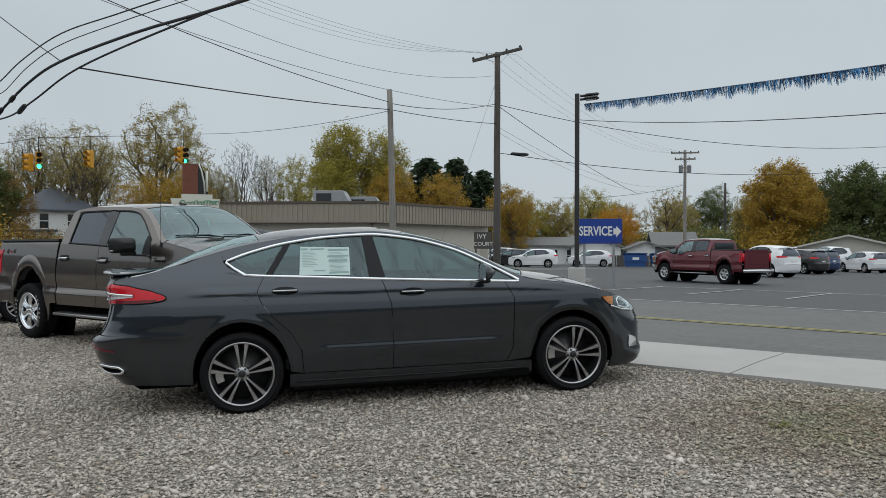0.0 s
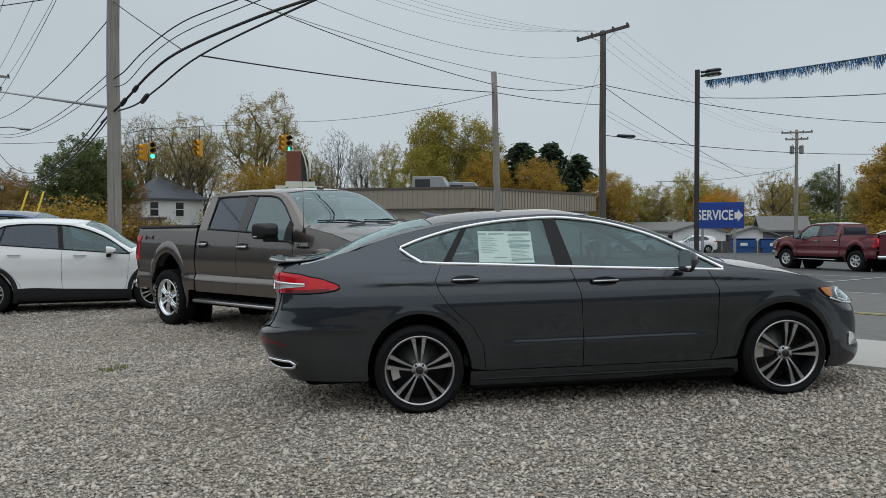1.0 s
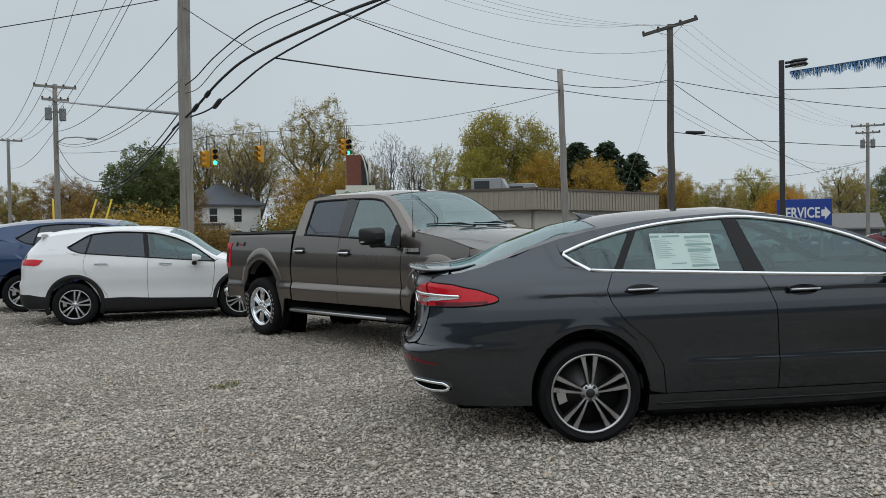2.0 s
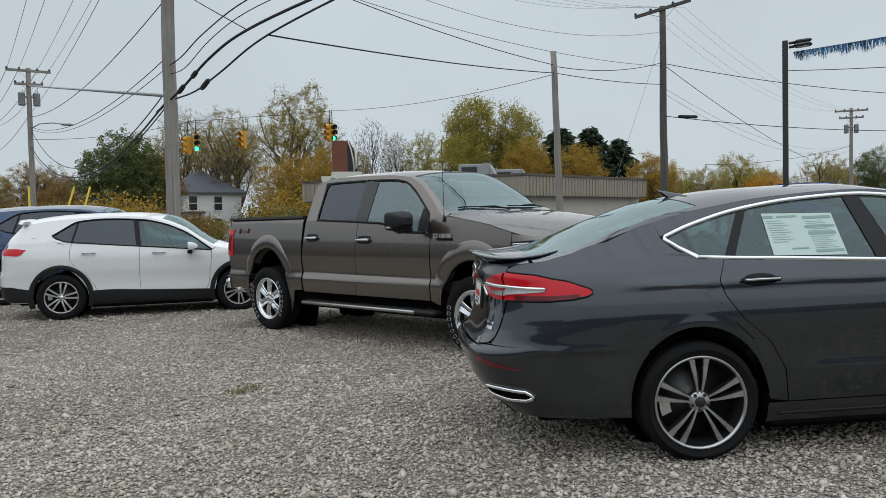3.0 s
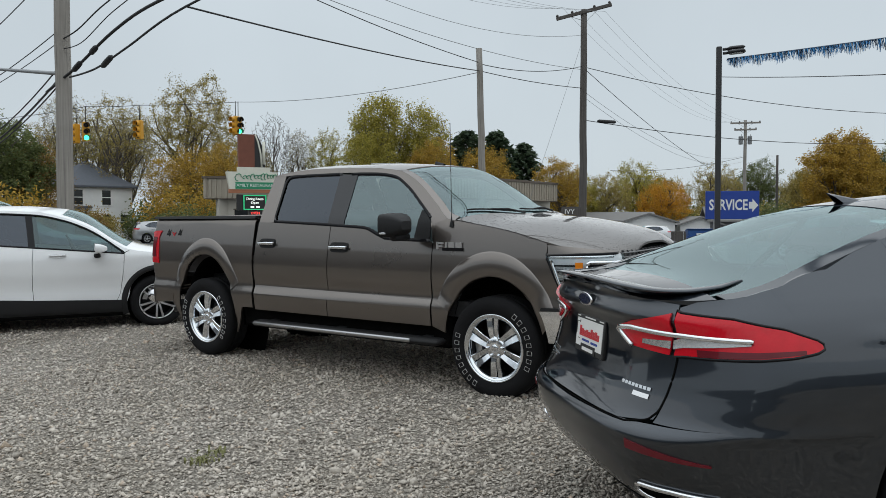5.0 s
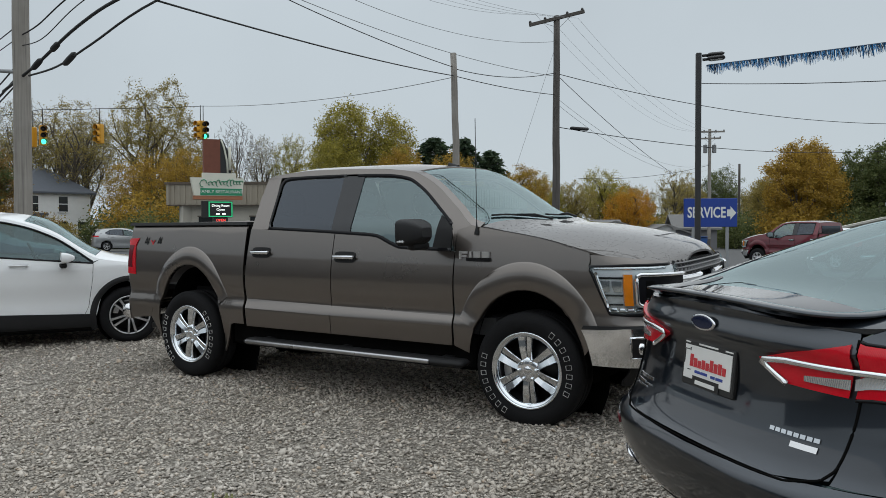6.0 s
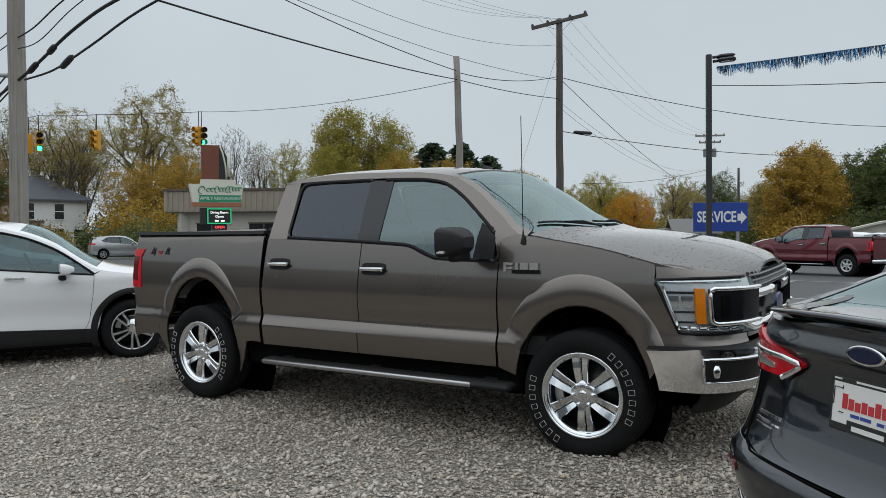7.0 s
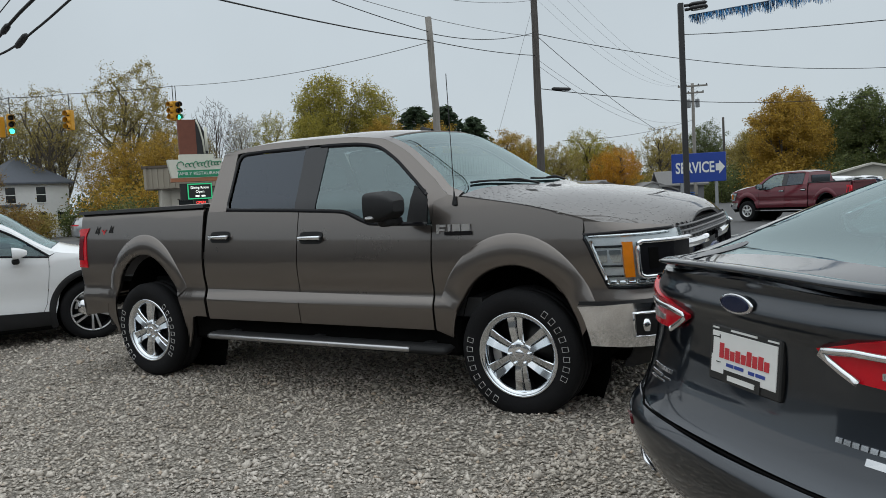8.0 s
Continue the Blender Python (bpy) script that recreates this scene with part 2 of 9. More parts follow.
class Build:
    """Gathers verts and faces of one mesh."""

    def __init__(self):
        self.v, self.f, self.s = [], [], []

    def add(self, verts, faces, slot=0):
        o = len(self.v)
        self.v += [Vector(v) for v in verts]
        self.f += [tuple(i + o for i in f) for f in faces]
        self.s += [slot] * len(faces)
        return self

    def box(self, x0, x1, y0, y1, z0, z1, m=None, slot=0, b=0.0):
        """A box; b: its upright and level edges are cut back by so much."""
        b = min(b, (x1 - x0) / 2.01, (y1 - y0) / 2.01, (z1 - z0) / 2.01)
        if b <= 0:
            v = [Vector((x, y, z)) for z in (z0, z1) for y in (y0, y1) for x in (x0, x1)]
            f = [(0, 2, 3, 1), (4, 5, 7, 6), (0, 1, 5, 4), (2, 6, 7, 3), (0, 4, 6, 2), (1, 3, 7, 5)]
        else:
            def ring(z, i):
                a, c, d, e = x0 + i, x1 - i, y0 + i, y1 - i
                k = b
                return [Vector(p) for p in ((a + k, d, z), (c - k, d, z), (c, d + k, z), (c, e - k, z), (c - k, e, z), (a + k, e, z), (a, e - k, z), (a, d + k, z))]
            v = ring(z0, b) + ring(z0 + b, 0) + ring(z1 - b, 0) + ring(z1, b)
            f = [tuple(range(7, -1, -1)), tuple(range(24, 32))]
            f += [(r * 8 + i, r * 8 + (i + 1) % 8, r * 8 + 8 + (i + 1) % 8, r * 8 + 8 + i) for r in range(3) for i in range(8)]
        return self.add([m @ p for p in v] if m else v, f, slot)

    def lathe(self, prof, segs=48, m=None, slot=0, a0=0.0, a1=360.0):
        """Turns (radius, y) pairs round the y axis."""
        full = a1 - a0 >= 359.9
        n = segs if full else segs + 1
        v = []
        for i in range(n):
            a = radians(a0 + (a1 - a0) * i / segs)
            v += [Vector((r * math.cos(a), y, r * math.sin(a))) for r, y in prof]
        k = len(prof)
        f = [(i * k + j, i * k + j + 1, ((i + 1) % n) * k + j + 1, ((i + 1) % n) * k + j) for i in range(segs) for j in range(k - 1)]
        return self.add([m @ p for p in v] if m else v, f, slot)

    def tube(self, pts, r, segs=8, slot=0, r1=None, caps=True):
        pts = [Vector(p) for p in pts]
        n = len(pts)
        v, up = [], Vector((0.013, 0.027, 1))
        for i, p in enumerate(pts):
            d = (pts[min(n - 1, i + 1)] - pts[max(0, i - 1)]).normalized()
            a = d.cross(up if abs(d.z) < 0.95 else Vector((1, 0.1, 0))).normalized()
            b = d.cross(a)
            k = r if r1 is None else r + (r1 - r) * i / (n - 1)
            v += [p + (a * math.cos(2 * math.pi * j / segs) + b * math.sin(2 * math.pi * j / segs)) * k for j in range(segs)]
        f = [(i * segs + j, i * segs + (j + 1) % segs, (i + 1) * segs + (j + 1) % segs, (i + 1) * segs + j) for i in range(n - 1) for j in range(segs)]
        if caps:
            f += [tuple(range(segs - 1, -1, -1)), tuple(range((n - 1) * segs, n * segs))]
        return self.add(v, f, slot)

    def prism(self, outline, y0, y1, m=None, slot=0, side=None):
        """An outline in x and z, pulled from y0 (its front) to y1."""
        n = len(outline)
        v = [Vector((x, y, z)) for y in (y0, y1) for x, z in outline]
        v = [m @ p for p in v] if m else v
        self.add(v, [tuple(range(n)), tuple(range(2 * n - 1, n - 1, -1))], slot)
        self.f += [(len(self.v) - 2 * n + i, len(self.v) - n + i, len(self.v) - n + (i + 1) % n, len(self.v) - 2 * n + (i + 1) % n) for i in range(n)]
        self.s += [slot if side is None else side] * n
        return self

    def mesh(self, name, smooth=False):
        return mesh_of(name, self.v, self.f, smooth, self.s)


def soft(ob, width=0.006, segs=2):
    """Rounds a thing's edges."""
    b = ob.modifiers.new("bevel", "BEVEL")
    b.width, b.segments, b.limit_method, b.angle_limit = width, segs, "ANGLE", radians(35)
    return ob


def curve(*pts):
    """A smooth line through (x, y) pairs, level beyond both ends, with no overshoot."""
    xs, ys = [p[0] for p in pts], [p[1] for p in pts]
    d = [(ys[i + 1] - ys[i]) / (xs[i + 1] - xs[i]) for i in range(len(xs) - 1)]
    t = [d[0]] + [0 if d[i - 1] * d[i] <= 0 else 2 * d[i - 1] * d[i] / (d[i - 1] + d[i]) for i in range(1, len(d))] + [d[-1]]

    def f(x):
        if x <= xs[0]:
            return ys[0]
        if x >= xs[-1]:
            return ys[-1]
        i = max(k for k in range(len(xs) - 1) if xs[k] <= x)
        h = xs[i + 1] - xs[i]
        s = (x - xs[i]) / h
        return (ys[i] * (1 + 2 * s) * (1 - s) ** 2 + t[i] * h * s * (1 - s) ** 2 + ys[i + 1] * s * s * (3 - 2 * s) + t[i + 1] * h * s * s * (s - 1))
    return f


def along(poly, n):
    """n + 1 points at even steps along a line of pairs."""
    p = [Vector(q) for q in poly]
    acc = [0.0]
    for a, b in zip(p, p[1:]):
        acc.append(acc[-1] + (b - a).length)
    out, k = [], 0
    for i in range(n + 1):
        s = acc[-1] * i / n
        while k < len(p) - 2 and acc[k + 1] < s:
            k += 1
        w = acc[k + 1] - acc[k]
        out.append(p[k].lerp(p[k + 1], 0 if w == 0 else min(1, (s - acc[k]) / w)))
    return out


def coons(bottom, top, left, right, nu, nv):
    B, T, L, R = along(bottom, nu), along(top, nu), along(left, nv), along(right, nv)
    rows = []
    for j in range(nv + 1):
        t = j / nv
        rows.append([B[i] * (1 - t) + T[i] * t + L[j] * (1 - i / nu) + R[j] * (i / nu)
                     - (B[0] * (1 - i / nu) + B[-1] * (i / nu)) * (1 - t) - (T[0] * (1 - i / nu) + T[-1] * (i / nu)) * t for i in range(nu + 1)])
    return rows


def sheet(build, outer, inner=None, slot=0):
    """A grid of points as a skin; inner: the same grid further in, to which the rim is turned."""
    nv, nu = len(outer) - 1, len(outer[0]) - 1
    build.add([p for r in outer for p in r], [(j * (nu + 1) + i, j * (nu + 1) + i + 1, (j + 1) * (nu + 1) + i + 1, (j + 1) * (nu + 1) + i) for j in range(nv) for i in range(nu)], slot)
    if inner:
        ring = [(0, i) for i in range(nu)] + [(j, nu) for j in range(nv)] + [(nv, i) for i in range(nu, 0, -1)] + [(j, 0) for j in range(nv, 0, -1)]
        n = len(ring)
        build.add([outer[j][i] for j, i in ring] + [inner[j][i] for j, i in ring], [(k, n + k, n + (k + 1) % n, (k + 1) % n) for k in range(n)], slot)
    return build


def words(name, text, size, material, parent, m, label="", deep=0.004, bold=0.0):
    """Letters of the built-in font, standing upright in x and z, read from -y."""
    c = bpy.data.curves.new(name, "FONT")
    c.body, c.size, c.extrude, c.align_x, c.align_y, c.resolution_u = text, size, deep, "CENTER", "CENTER", 3
    c.offset = bold
    ob = new(name, c)
    me = bpy.data.meshes.new_from_object(ob.evaluated_get(bpy.context.evaluated_depsgraph_get()))
    bpy.data.objects.remove(ob)
    out = part(name, me, material, parent, label)
    out.matrix_basis = m @ pose(0, 0, 0, 90)
    return out


# ---- vehicles: x ahead, y to the left, z up, with the rear axle over the origin ----
FINE = [1.0]  # how finely the skins are divided: less for vehicles that stay far off


class Shell:
    """The skin of a vehicle's flanks and ends. u runs along the flank as x between xa and xb, and one further round each end to the middle."""

    def __init__(self, width, tail, nose, xa, xb, er, ef):
        self.width, self.tail, self.nose, self.xa, self.xb, self.ef = width, tail, nose, xa, xb, ef
        self.er = er if callable(er) else (lambda z: er)

    def at(self, u, z, inset=0.0):
        if u < self.xa:
            a, e = min(1, self.xa - u) * math.pi / 2, self.er(z)
            x = self.xa - (self.xa - self.tail(z) - inset) * math.sin(a) ** e
        elif u > self.xb:
            a, e = min(1, u - self.xb) * math.pi / 2, self.ef
            x = self.xb + (self.nose(z) - inset - self.xb) * math.sin(a) ** e
        else:
            return Vector((u, self.width(u, z) - inset, z))
        return Vector((x, (self.width(x, z) - inset) * max(0, math.cos(a)) ** e, z))

    def find(self, lo, hi, z, k, value):
        up = self.at(hi, z)[k] > self.at(lo, z)[k]
        for _ in range(30):
            mid = (lo + hi) / 2
            if (self.at(mid, z)[k] < value) == up:
                lo = mid
            else:
                hi = mid
        return (lo + hi) / 2

    def uz(self, p):
        """A flank point (x, z), or ("r" or "f", y, z) on the rear or the front."""
        if p[0] == "r":
            return (self.find(self.xa - 1, self.xa, p[2], 1, p[1]), p[2])
        if p[0] == "f":
            return (self.find(self.xb, self.xb + 1, p[2], 1, p[1]), p[2])
        if p[0] < self.xa:
            return (self.find(self.xa - 1, self.xa, p[1], 0, p[0]), p[1])
        if p[0] > self.xb:
            return (self.find(self.xb, self.xb + 1, p[1], 0, p[0]), p[1])
        return p

    def line(self, pts):
        return [self.uz(p) for p in pts]

    def panel(self, build, bottom, top, left, right, nu=24, nv=16, proud=0.0, deep=0.016, sides=(1,), slot=0):
        nu, nv = max(2, round(nu * FINE[0])), max(1, round(nv * FINE[0]))
        g = coons(self.line(bottom), self.line(top), self.line(left), self.line(right), nu, nv)
        for s in sides:
            m = Matrix.Diagonal((1, s, 1, 1))
            o = [[m @ self.at(q[0], q[1], -proud) for q in r] for r in g]
            sheet(build, o, [[m @ self.at(q[0], q[1], deep - proud) for q in r] for r in g] if deep else None, slot)
        return build

    def skin(self, pts, proud=0.0, side=-1, n=0):
        """Points of a line laid on the skin."""
        uz = self.line(pts)
        uz = along(uz, n) if n else uz
        return [Matrix.Diagonal((1, side, 1, 1)) @ self.at(q[0], q[1], -proud) for q in uz]


class Top:
    """The upper skin, from one rail over the ridge to the other; v runs from -1 to 1 across."""

    def __init__(self, shell, rail, ridge, power, ref):
        self.shell, self.rail, self.ridge, self.power, self.ref = shell, rail, ridge, power, ref

    def at(self, u, v, lift=0.0):
        z = self.rail(self.shell.at(u, self.ref).x)
        for _ in range(4):
            x = self.shell.at(u, z).x
            z = self.rail(x)
        e = self.shell.at(u, z)
        return Vector((e.x, v * e.y, z + (self.ridge(x) - z) * (1 - abs(v) ** self.power) + lift))

    def panel(self, build, ua, ub, v0=-1.0, v1=1.0, nu=20, nv=20, lift=0.0, deep=0.016, slot=0):
        """ua, ub: the ends along the vehicle, as functions of v."""
        nu, nv = max(2, round(nu * FINE[0])), max(2, round(nv * FINE[0]))

        def row(k, d):
            v = v0 + (v1 - v0) * k / nv
            return [self.at(ua(v) + (ub(v) - ua(v)) * i / nu, v, lift - d) for i in range(nu + 1)]
        return sheet(build, [row(k, 0) for k in range(nv + 1)], [row(k, deep) for k in range(nv + 1)] if deep else None, slot)


def ribbon(build, pts, width, thick, up=(0, 0, 1), slot=0, out=None):
    """A flat moulding along a line of points: its width runs across the line, its thickness out from the skin."""
    pts = [Vector(p) for p in pts]
    n = len(pts)
    v = []
    for i, p in enumerate(pts):
        d = (pts[min(n - 1, i + 1)] - pts[max(0, i - 1)]).normalized()
        o = Vector(out) if out else Vector((0, math.copysign(1, p.y), 0.15))
        a = d.cross(o).normalized() * width / 2
        o = o.normalized() * thick
        v += [p - a, p - a * 0.7 + o, p + a * 0.7 + o, p + a]
    f = [(i * 4 + j, i * 4 + j + 1, i * 4 + 5 + j, i * 4 + 4 + j) for i in range(n - 1) for j in range(3)]
    return build.add(v, f + [(0, 1, 2, 3), (n * 4 - 1, n * 4 - 2, n * 4 - 3, n * 4 - 4)], slot)


def wheel_meshes(key, R, rim, wide, spokes, count, face, flank, dish=0.035, lugs=5, lip=CHROME, letters=False, tread=True, offs=None, segs=72):
    """Meshes of one wheel about its own centre, with the outer face towards -y."""
    w = wide / 2
    t = Build()
    t.lathe([(rim - 0.012, -w + 0.028), (rim + 0.006, -w + 0.012), (rim + 0.03, -w + 0.001), ((rim + R) / 2, -w - 0.006), (R - 0.04, -w + 0.002), (R - 0.022, -w + 0.012),
             (R - 0.009, -w + 0.026), (R - 0.001, -w + 0.045), (R, -0.034), (R - 0.008, -0.031), (R - 0.008, -0.024), (R, -0.021),
             (R, 0.021), (R - 0.008, 0.024), (R - 0.008, 0.031), (R, 0.034), (R - 0.001, w - 0.045), (R - 0.009, w - 0.026), (R - 0.03, w - 0.004), (rim + 0.03, w), (rim - 0.012, w - 0.028)], segs)
    n = 64
    for i in range(n if tread else 0):
        for s in (-1, 1):
            a = 360 * (i + (0.5 if s > 0 else 0)) / n
            t.box(-0.009, 0.009, min(s * (w - 0.05), s * (w - 0.018)), max(s * (w - 0.05), s * (w - 0.018)), R - 0.014, R + 0.002, pose(0, 0, 0, 0, a))
    if letters:
        for a0, da in ((42, 10.6), (214, 10.6)):
            for i in range(8):
                a = a0 + i * da
                q, r0, r1 = pose(0, 0, 0, 0, a), (rim + R) / 2 - 0.028, (rim + R) / 2 + 0.014
                lw = 0.016
                y0, y1 = -w - 0.0075, -w + 0.004
                for x0, x1, z0, z1 in ((-lw, 0.0018 - lw, r0, r1), (lw - 0.0018, lw, r0, r1), (0.0018 - lw, lw - 0.0018, r1 - 0.0018, r1), (0.0018 - lw, lw - 0.0018, r0, r0 + 0.0018), ):
                    t.box(x0, x1, y0, y1, z0, z1, q, 1)
    tyre = t.mesh(key + "_tyre", True)
    b = Build()
    b.lathe([(rim, -w + 0.014), (rim - 0.004, -w + 0.008), (rim - 0.012, -w + 0.010), (rim - 0.018, -w + 0.022)], segs, slot=0)
    b.lathe([(rim - 0.018, -w + 0.022), (rim - 0.03, -w + 0.06), (rim - 0.045, 0.0), (rim - 0.03, w - 0.03)], segs, slot=1)
    y0 = -w + dish
    for k in range(count):
        for da, tw, wi, wo in spokes:
            a0, a1 = radians(360 * k / count + 90 + da * 0.25), radians(360 * k / count + 90 + da + tw)
            sec = []
            for s in range(9):
                f = s / 8
                r, a = 0.045 + (rim - 0.012 - 0.045) * f, a0 + (a1 - a0) * (f ** 0.8)
                d, half = Vector((math.cos(a), 0, math.sin(a))), (wi + (wo - wi) * f ** 1.3) / 2
                q = Vector((-d.z, 0, d.x))
                y = y0 - 0.004 + 0.014 * math.sin(f * math.pi) * -1 + (0.0 if f < 0.8 else -(f - 0.8) * 0.06)
                c = d * r
                if offs:
                    a = radians(360 * k / count + 90)
                    d = Vector((math.cos(a), 0, math.sin(a)))
                    q = Vector((-d.z, 0, d.x))
                    c = d * r + q * (offs[0] + (offs[1] - offs[0]) * f) * (1 if da > 0 else -1)
                sec.append([c + q * half * 1.25 + Vector((0, y + 0.045, 0)), c + q * half * 1.05 + Vector((0, y + 0.006, 0)), c + q * half * 0.85 + Vector((0, y, 0)),
                            c - q * half * 0.85 + Vector((0, y, 0)), c - q * half * 1.05 + Vector((0, y + 0.006, 0)), c - q * half * 1.25 + Vector((0, y + 0.045, 0))])
            if lugs == 6:
                for s in sec:
                    for j in ((3, 4) if da > 0 else (1, 2)):
                        s[j] = s[j] + Vector((0, 0.013, 0))
            for j in range(5):
                b.add([p for s in sec for p in (s[j], s[j + 1])], [(2 * s, 2 * s + 1, 2 * s + 3, 2 * s + 2) for s in range(8)], 0 if j in (1, 2, 3) or lugs == 6 else 1)
    hub = 1.25 if lugs == 6 else 0.84
    b.lathe([(0.075 * hub, y0 + 0.03), (0.074 * hub, y0 + 0.004), (0.06 * hub, y0 - 0.012 * hub + 0.006), (0.03, y0 - 0.008)], 36, slot=0)
    if lugs == 6:
        b.lathe([(rim - 0.014, -w + 0.016), (rim - 0.019, -w + 0.017), (rim - 0.036, -w + 0.026), (rim - 0.04, -w + 0.06)], segs, slot=0)
    for k in range(lugs):
        a = 360 * k / lugs + 90 + 180 / lugs
        b.lathe([(0.012 * hub, y0 + 0.01), (0.012 * hub, y0 - 0.014 * hub), (0.008 * hub, y0 - 0.02 * hub), (0.0, y0 - 0.021 * hub)], 6 if lugs == 5 else 12, pose(0.055 * hub * math.cos(radians(a)), 0, 0.055 * hub * math.sin(radians(a))), slot=1 if lugs == 5 else 0)
    rims = b.mesh(key + "_rim", True)
    c = Build().lathe([(0.03, y0 + 0.01), (0.03, y0 - 0.010), (0.025, y0 - 0.015), (0.0, y0 - 0.016)], 28)
    cap = c.mesh(key + "_cap", True)
    d = Build()
    d.lathe([(rim - 0.045, 0.01), (rim - 0.05, -0.004), (0.09, -0.004), (0.085, -0.02), (0.0, -0.02)], 48)
    d.lathe([(rim - 0.045, 0.012), (0.0, 0.012)], 32)
    disc = d.mesh(key + "_disc", True)
    e = Build()
    e.lathe([(rim - 0.05, -0.035), (rim - 0.05, 0.03), (rim - 0.11, 0.03), (rim - 0.11, -0.035), (rim - 0.05, -0.035)], 8, a0=172, a1=202)
    return dict(tyre=tyre, rim=rims, cap=cap, disc=disc, caliper=e.mesh(key + "_caliper"), face=face, flank=flank, letters=letters, R=R)


def add_wheel(car, k, x, y, right, turn=0.0):
    m = pose(x, y, k["R"], 0, 0, 0) @ pose(0, 0, 0, 0, turn, 0 if right else 180)
    w = part("wheel", k["disc"], [] if k["disc"].materials else WHEEL_DISC, car)
    w.matrix_basis = m
    for name, mats in (("tyre", [RUBBER, TYRE_PRINT]), ("rim", [k["face"], k["flank"]]), ("cap", [POCKET if k["face"] is BRIGHT else CHROME]), ("caliper", [ALLOY])):
        part({"cap": "hub_cap", "caliper": "brake_caliper"}.get(name, name), k[name], [] if k[name].materials else mats, w)
    return w


WHEEL_DISC = plain("brake disc steel", (0.09, 0.09, 0.09), 0.4, 0.9, 0.15)


def seat(car, x, y, z, wide=0.5, name="seat"):
    b = Build()
    b.box(-0.25, 0.27, -wide / 2, wide / 2, 0, 0.16, slot=0, b=0.05)
    b.box(-0.08, 0.08, -wide / 2, wide / 2, 0.0, 0.62, pose(-0.24, 0, 0.1, 0, -14), b=0.05)
    b.box(-0.06, 0.06, -0.14, 0.14, 0, 0.2, pose(-0.40, 0, 0.72, 0, -10), b=0.045)
    b.box(-0.01, 0.01, -0.07, 0.07, -0.1, 0.05, pose(-0.39, 0, 0.72, 0, -10))
    s = part(name, b.mesh("seat", True), SEATS, car)
    s.location = (x, y, z)
    return s


def steering(car, x, y, z):
    b = Build().lathe([(0.19 + 0.016 * math.cos(radians(a)), 0.016 * math.sin(radians(a))) for a in range(0, 361, 45)], 36)
    b.box(-0.18, 0.18, -0.01, 0.02, -0.03, 0.03, b=0.008).box(-0.06, 0.06, -0.03, 0.02, -0.07, 0.07, b=0.02)
    w = part("steering_wheel", b.mesh("steering_wheel", True), PLASTIC, car)
    w.matrix_basis = pose(x, y, z, 0, 0, -90) @ pose(0, 0, 0, 25)


def mirror_of(car, x, y, z, side, paint_mat, big=1.0, base=PLASTIC, e=0.65, flat=1.0):
    """A door mirror: a rounded shell on an arm, with the glass towards the rear."""
    b = Build()
    n, rows = 20, []
    for k in range(7):
        f = k / 6
        r = math.sin(math.pi * (0.12 + 0.88 * f) / 2) ** (e / 0.65)
        w, h = 0.115 * big * r, 0.075 * big * r * flat
        rows.append([Vector((0.10 * big * (1 - f) - 0.02, (math.copysign(abs(math.cos(2 * math.pi * i / n)) ** e, math.cos(2 * math.pi * i / n))) * w, math.copysign(abs(math.sin(2 * math.pi * i / n)) ** e, math.sin(2 * math.pi * i / n)) * h)) for i in range(n + 1)])
    sheet(b, rows)
    b.add(rows[0][:-1], [tuple(range(n))])
    me = b.mesh("mirror", True)
    ob = part("mirror", me, paint_mat, car, "")
    ob.location = (x, side * (y + 0.13 * big), z)
    g = Build().add([r for r in rows[-1][:-1]], [tuple(range(n))])
    part("mirror_glass", g.mesh("mirror_glass"), CHROME, ob).location = (0.004, 0, 0)
    a = Build().box(-0.03, 0.05, -0.11 * big, 0.03, -0.085 * big, -0.045 * big, b=0.015) if side > 0 else Build().box(-0.03, 0.05, -0.03, 0.11 * big, -0.085 * big, -0.045 * big, b=0.015)
    part("mirror_arm", a.mesh("mirror_arm", True), base, ob)
    return ob


def handle_of(car, shell, x, z, side, long=0.21, bar=CHROME, cup=GLOSSBLACK, deep=0.034):
    """A pull handle over its hollow."""
    p = Matrix.Diagonal((1, side, 1, 1)) @ shell.at(x, z, 0)
    b = Build()
    for i in range(2):
        sx = -1 if i else 1
        b.box(sx * (long / 2 - 0.02) - 0.015, sx * (long / 2 - 0.02) + 0.015, min(0, side * 0.035), max(0, side * 0.035), -0.010, 0.012, b=0.004)
    b.box(-long / 2, long / 2, min(side * 0.026, side * 0.044), max(side * 0.026, side * 0.044), -0.014 - (deep - 0.034) * 0.5, 0.014, b=0.007)
    h = part("door_handle", b.mesh("door_handle", True), bar, car)
    h.location = p
    if bar is not CHROME:
        b = Build().box(-long / 2 + 0.008, long / 2 - 0.008, min(side * 0.042, side * 0.047), max(side * 0.042, side * 0.047), -0.003, 0.007, b=0.002)
        part("handle_strip", b.mesh("handle_strip", True), CHROME, car).location = p
    c = Build()
    e = 0.45 if bar is CHROME else 0.9
    bow = lambda c: math.copysign(abs(c) ** e, c)
    g = [[Vector((bow(math.cos(2 * math.pi * i / 24)) * long * (0.52 if bar is CHROME else 0.46) * f, 0, bow(math.sin(2 * math.pi * i / 24)) * deep * f)) for i in range(25)] for f in (1, 0.05)]
    sheet(c, [[Matrix.Diagonal((1, side, 1, 1)) @ (shell.at(x + q.x, z - 0.004 + q.z, -0.005)) - p for q in r] for r in g])
    part("handle_recess", c.mesh("handle_recess", True), cup, car).location = p


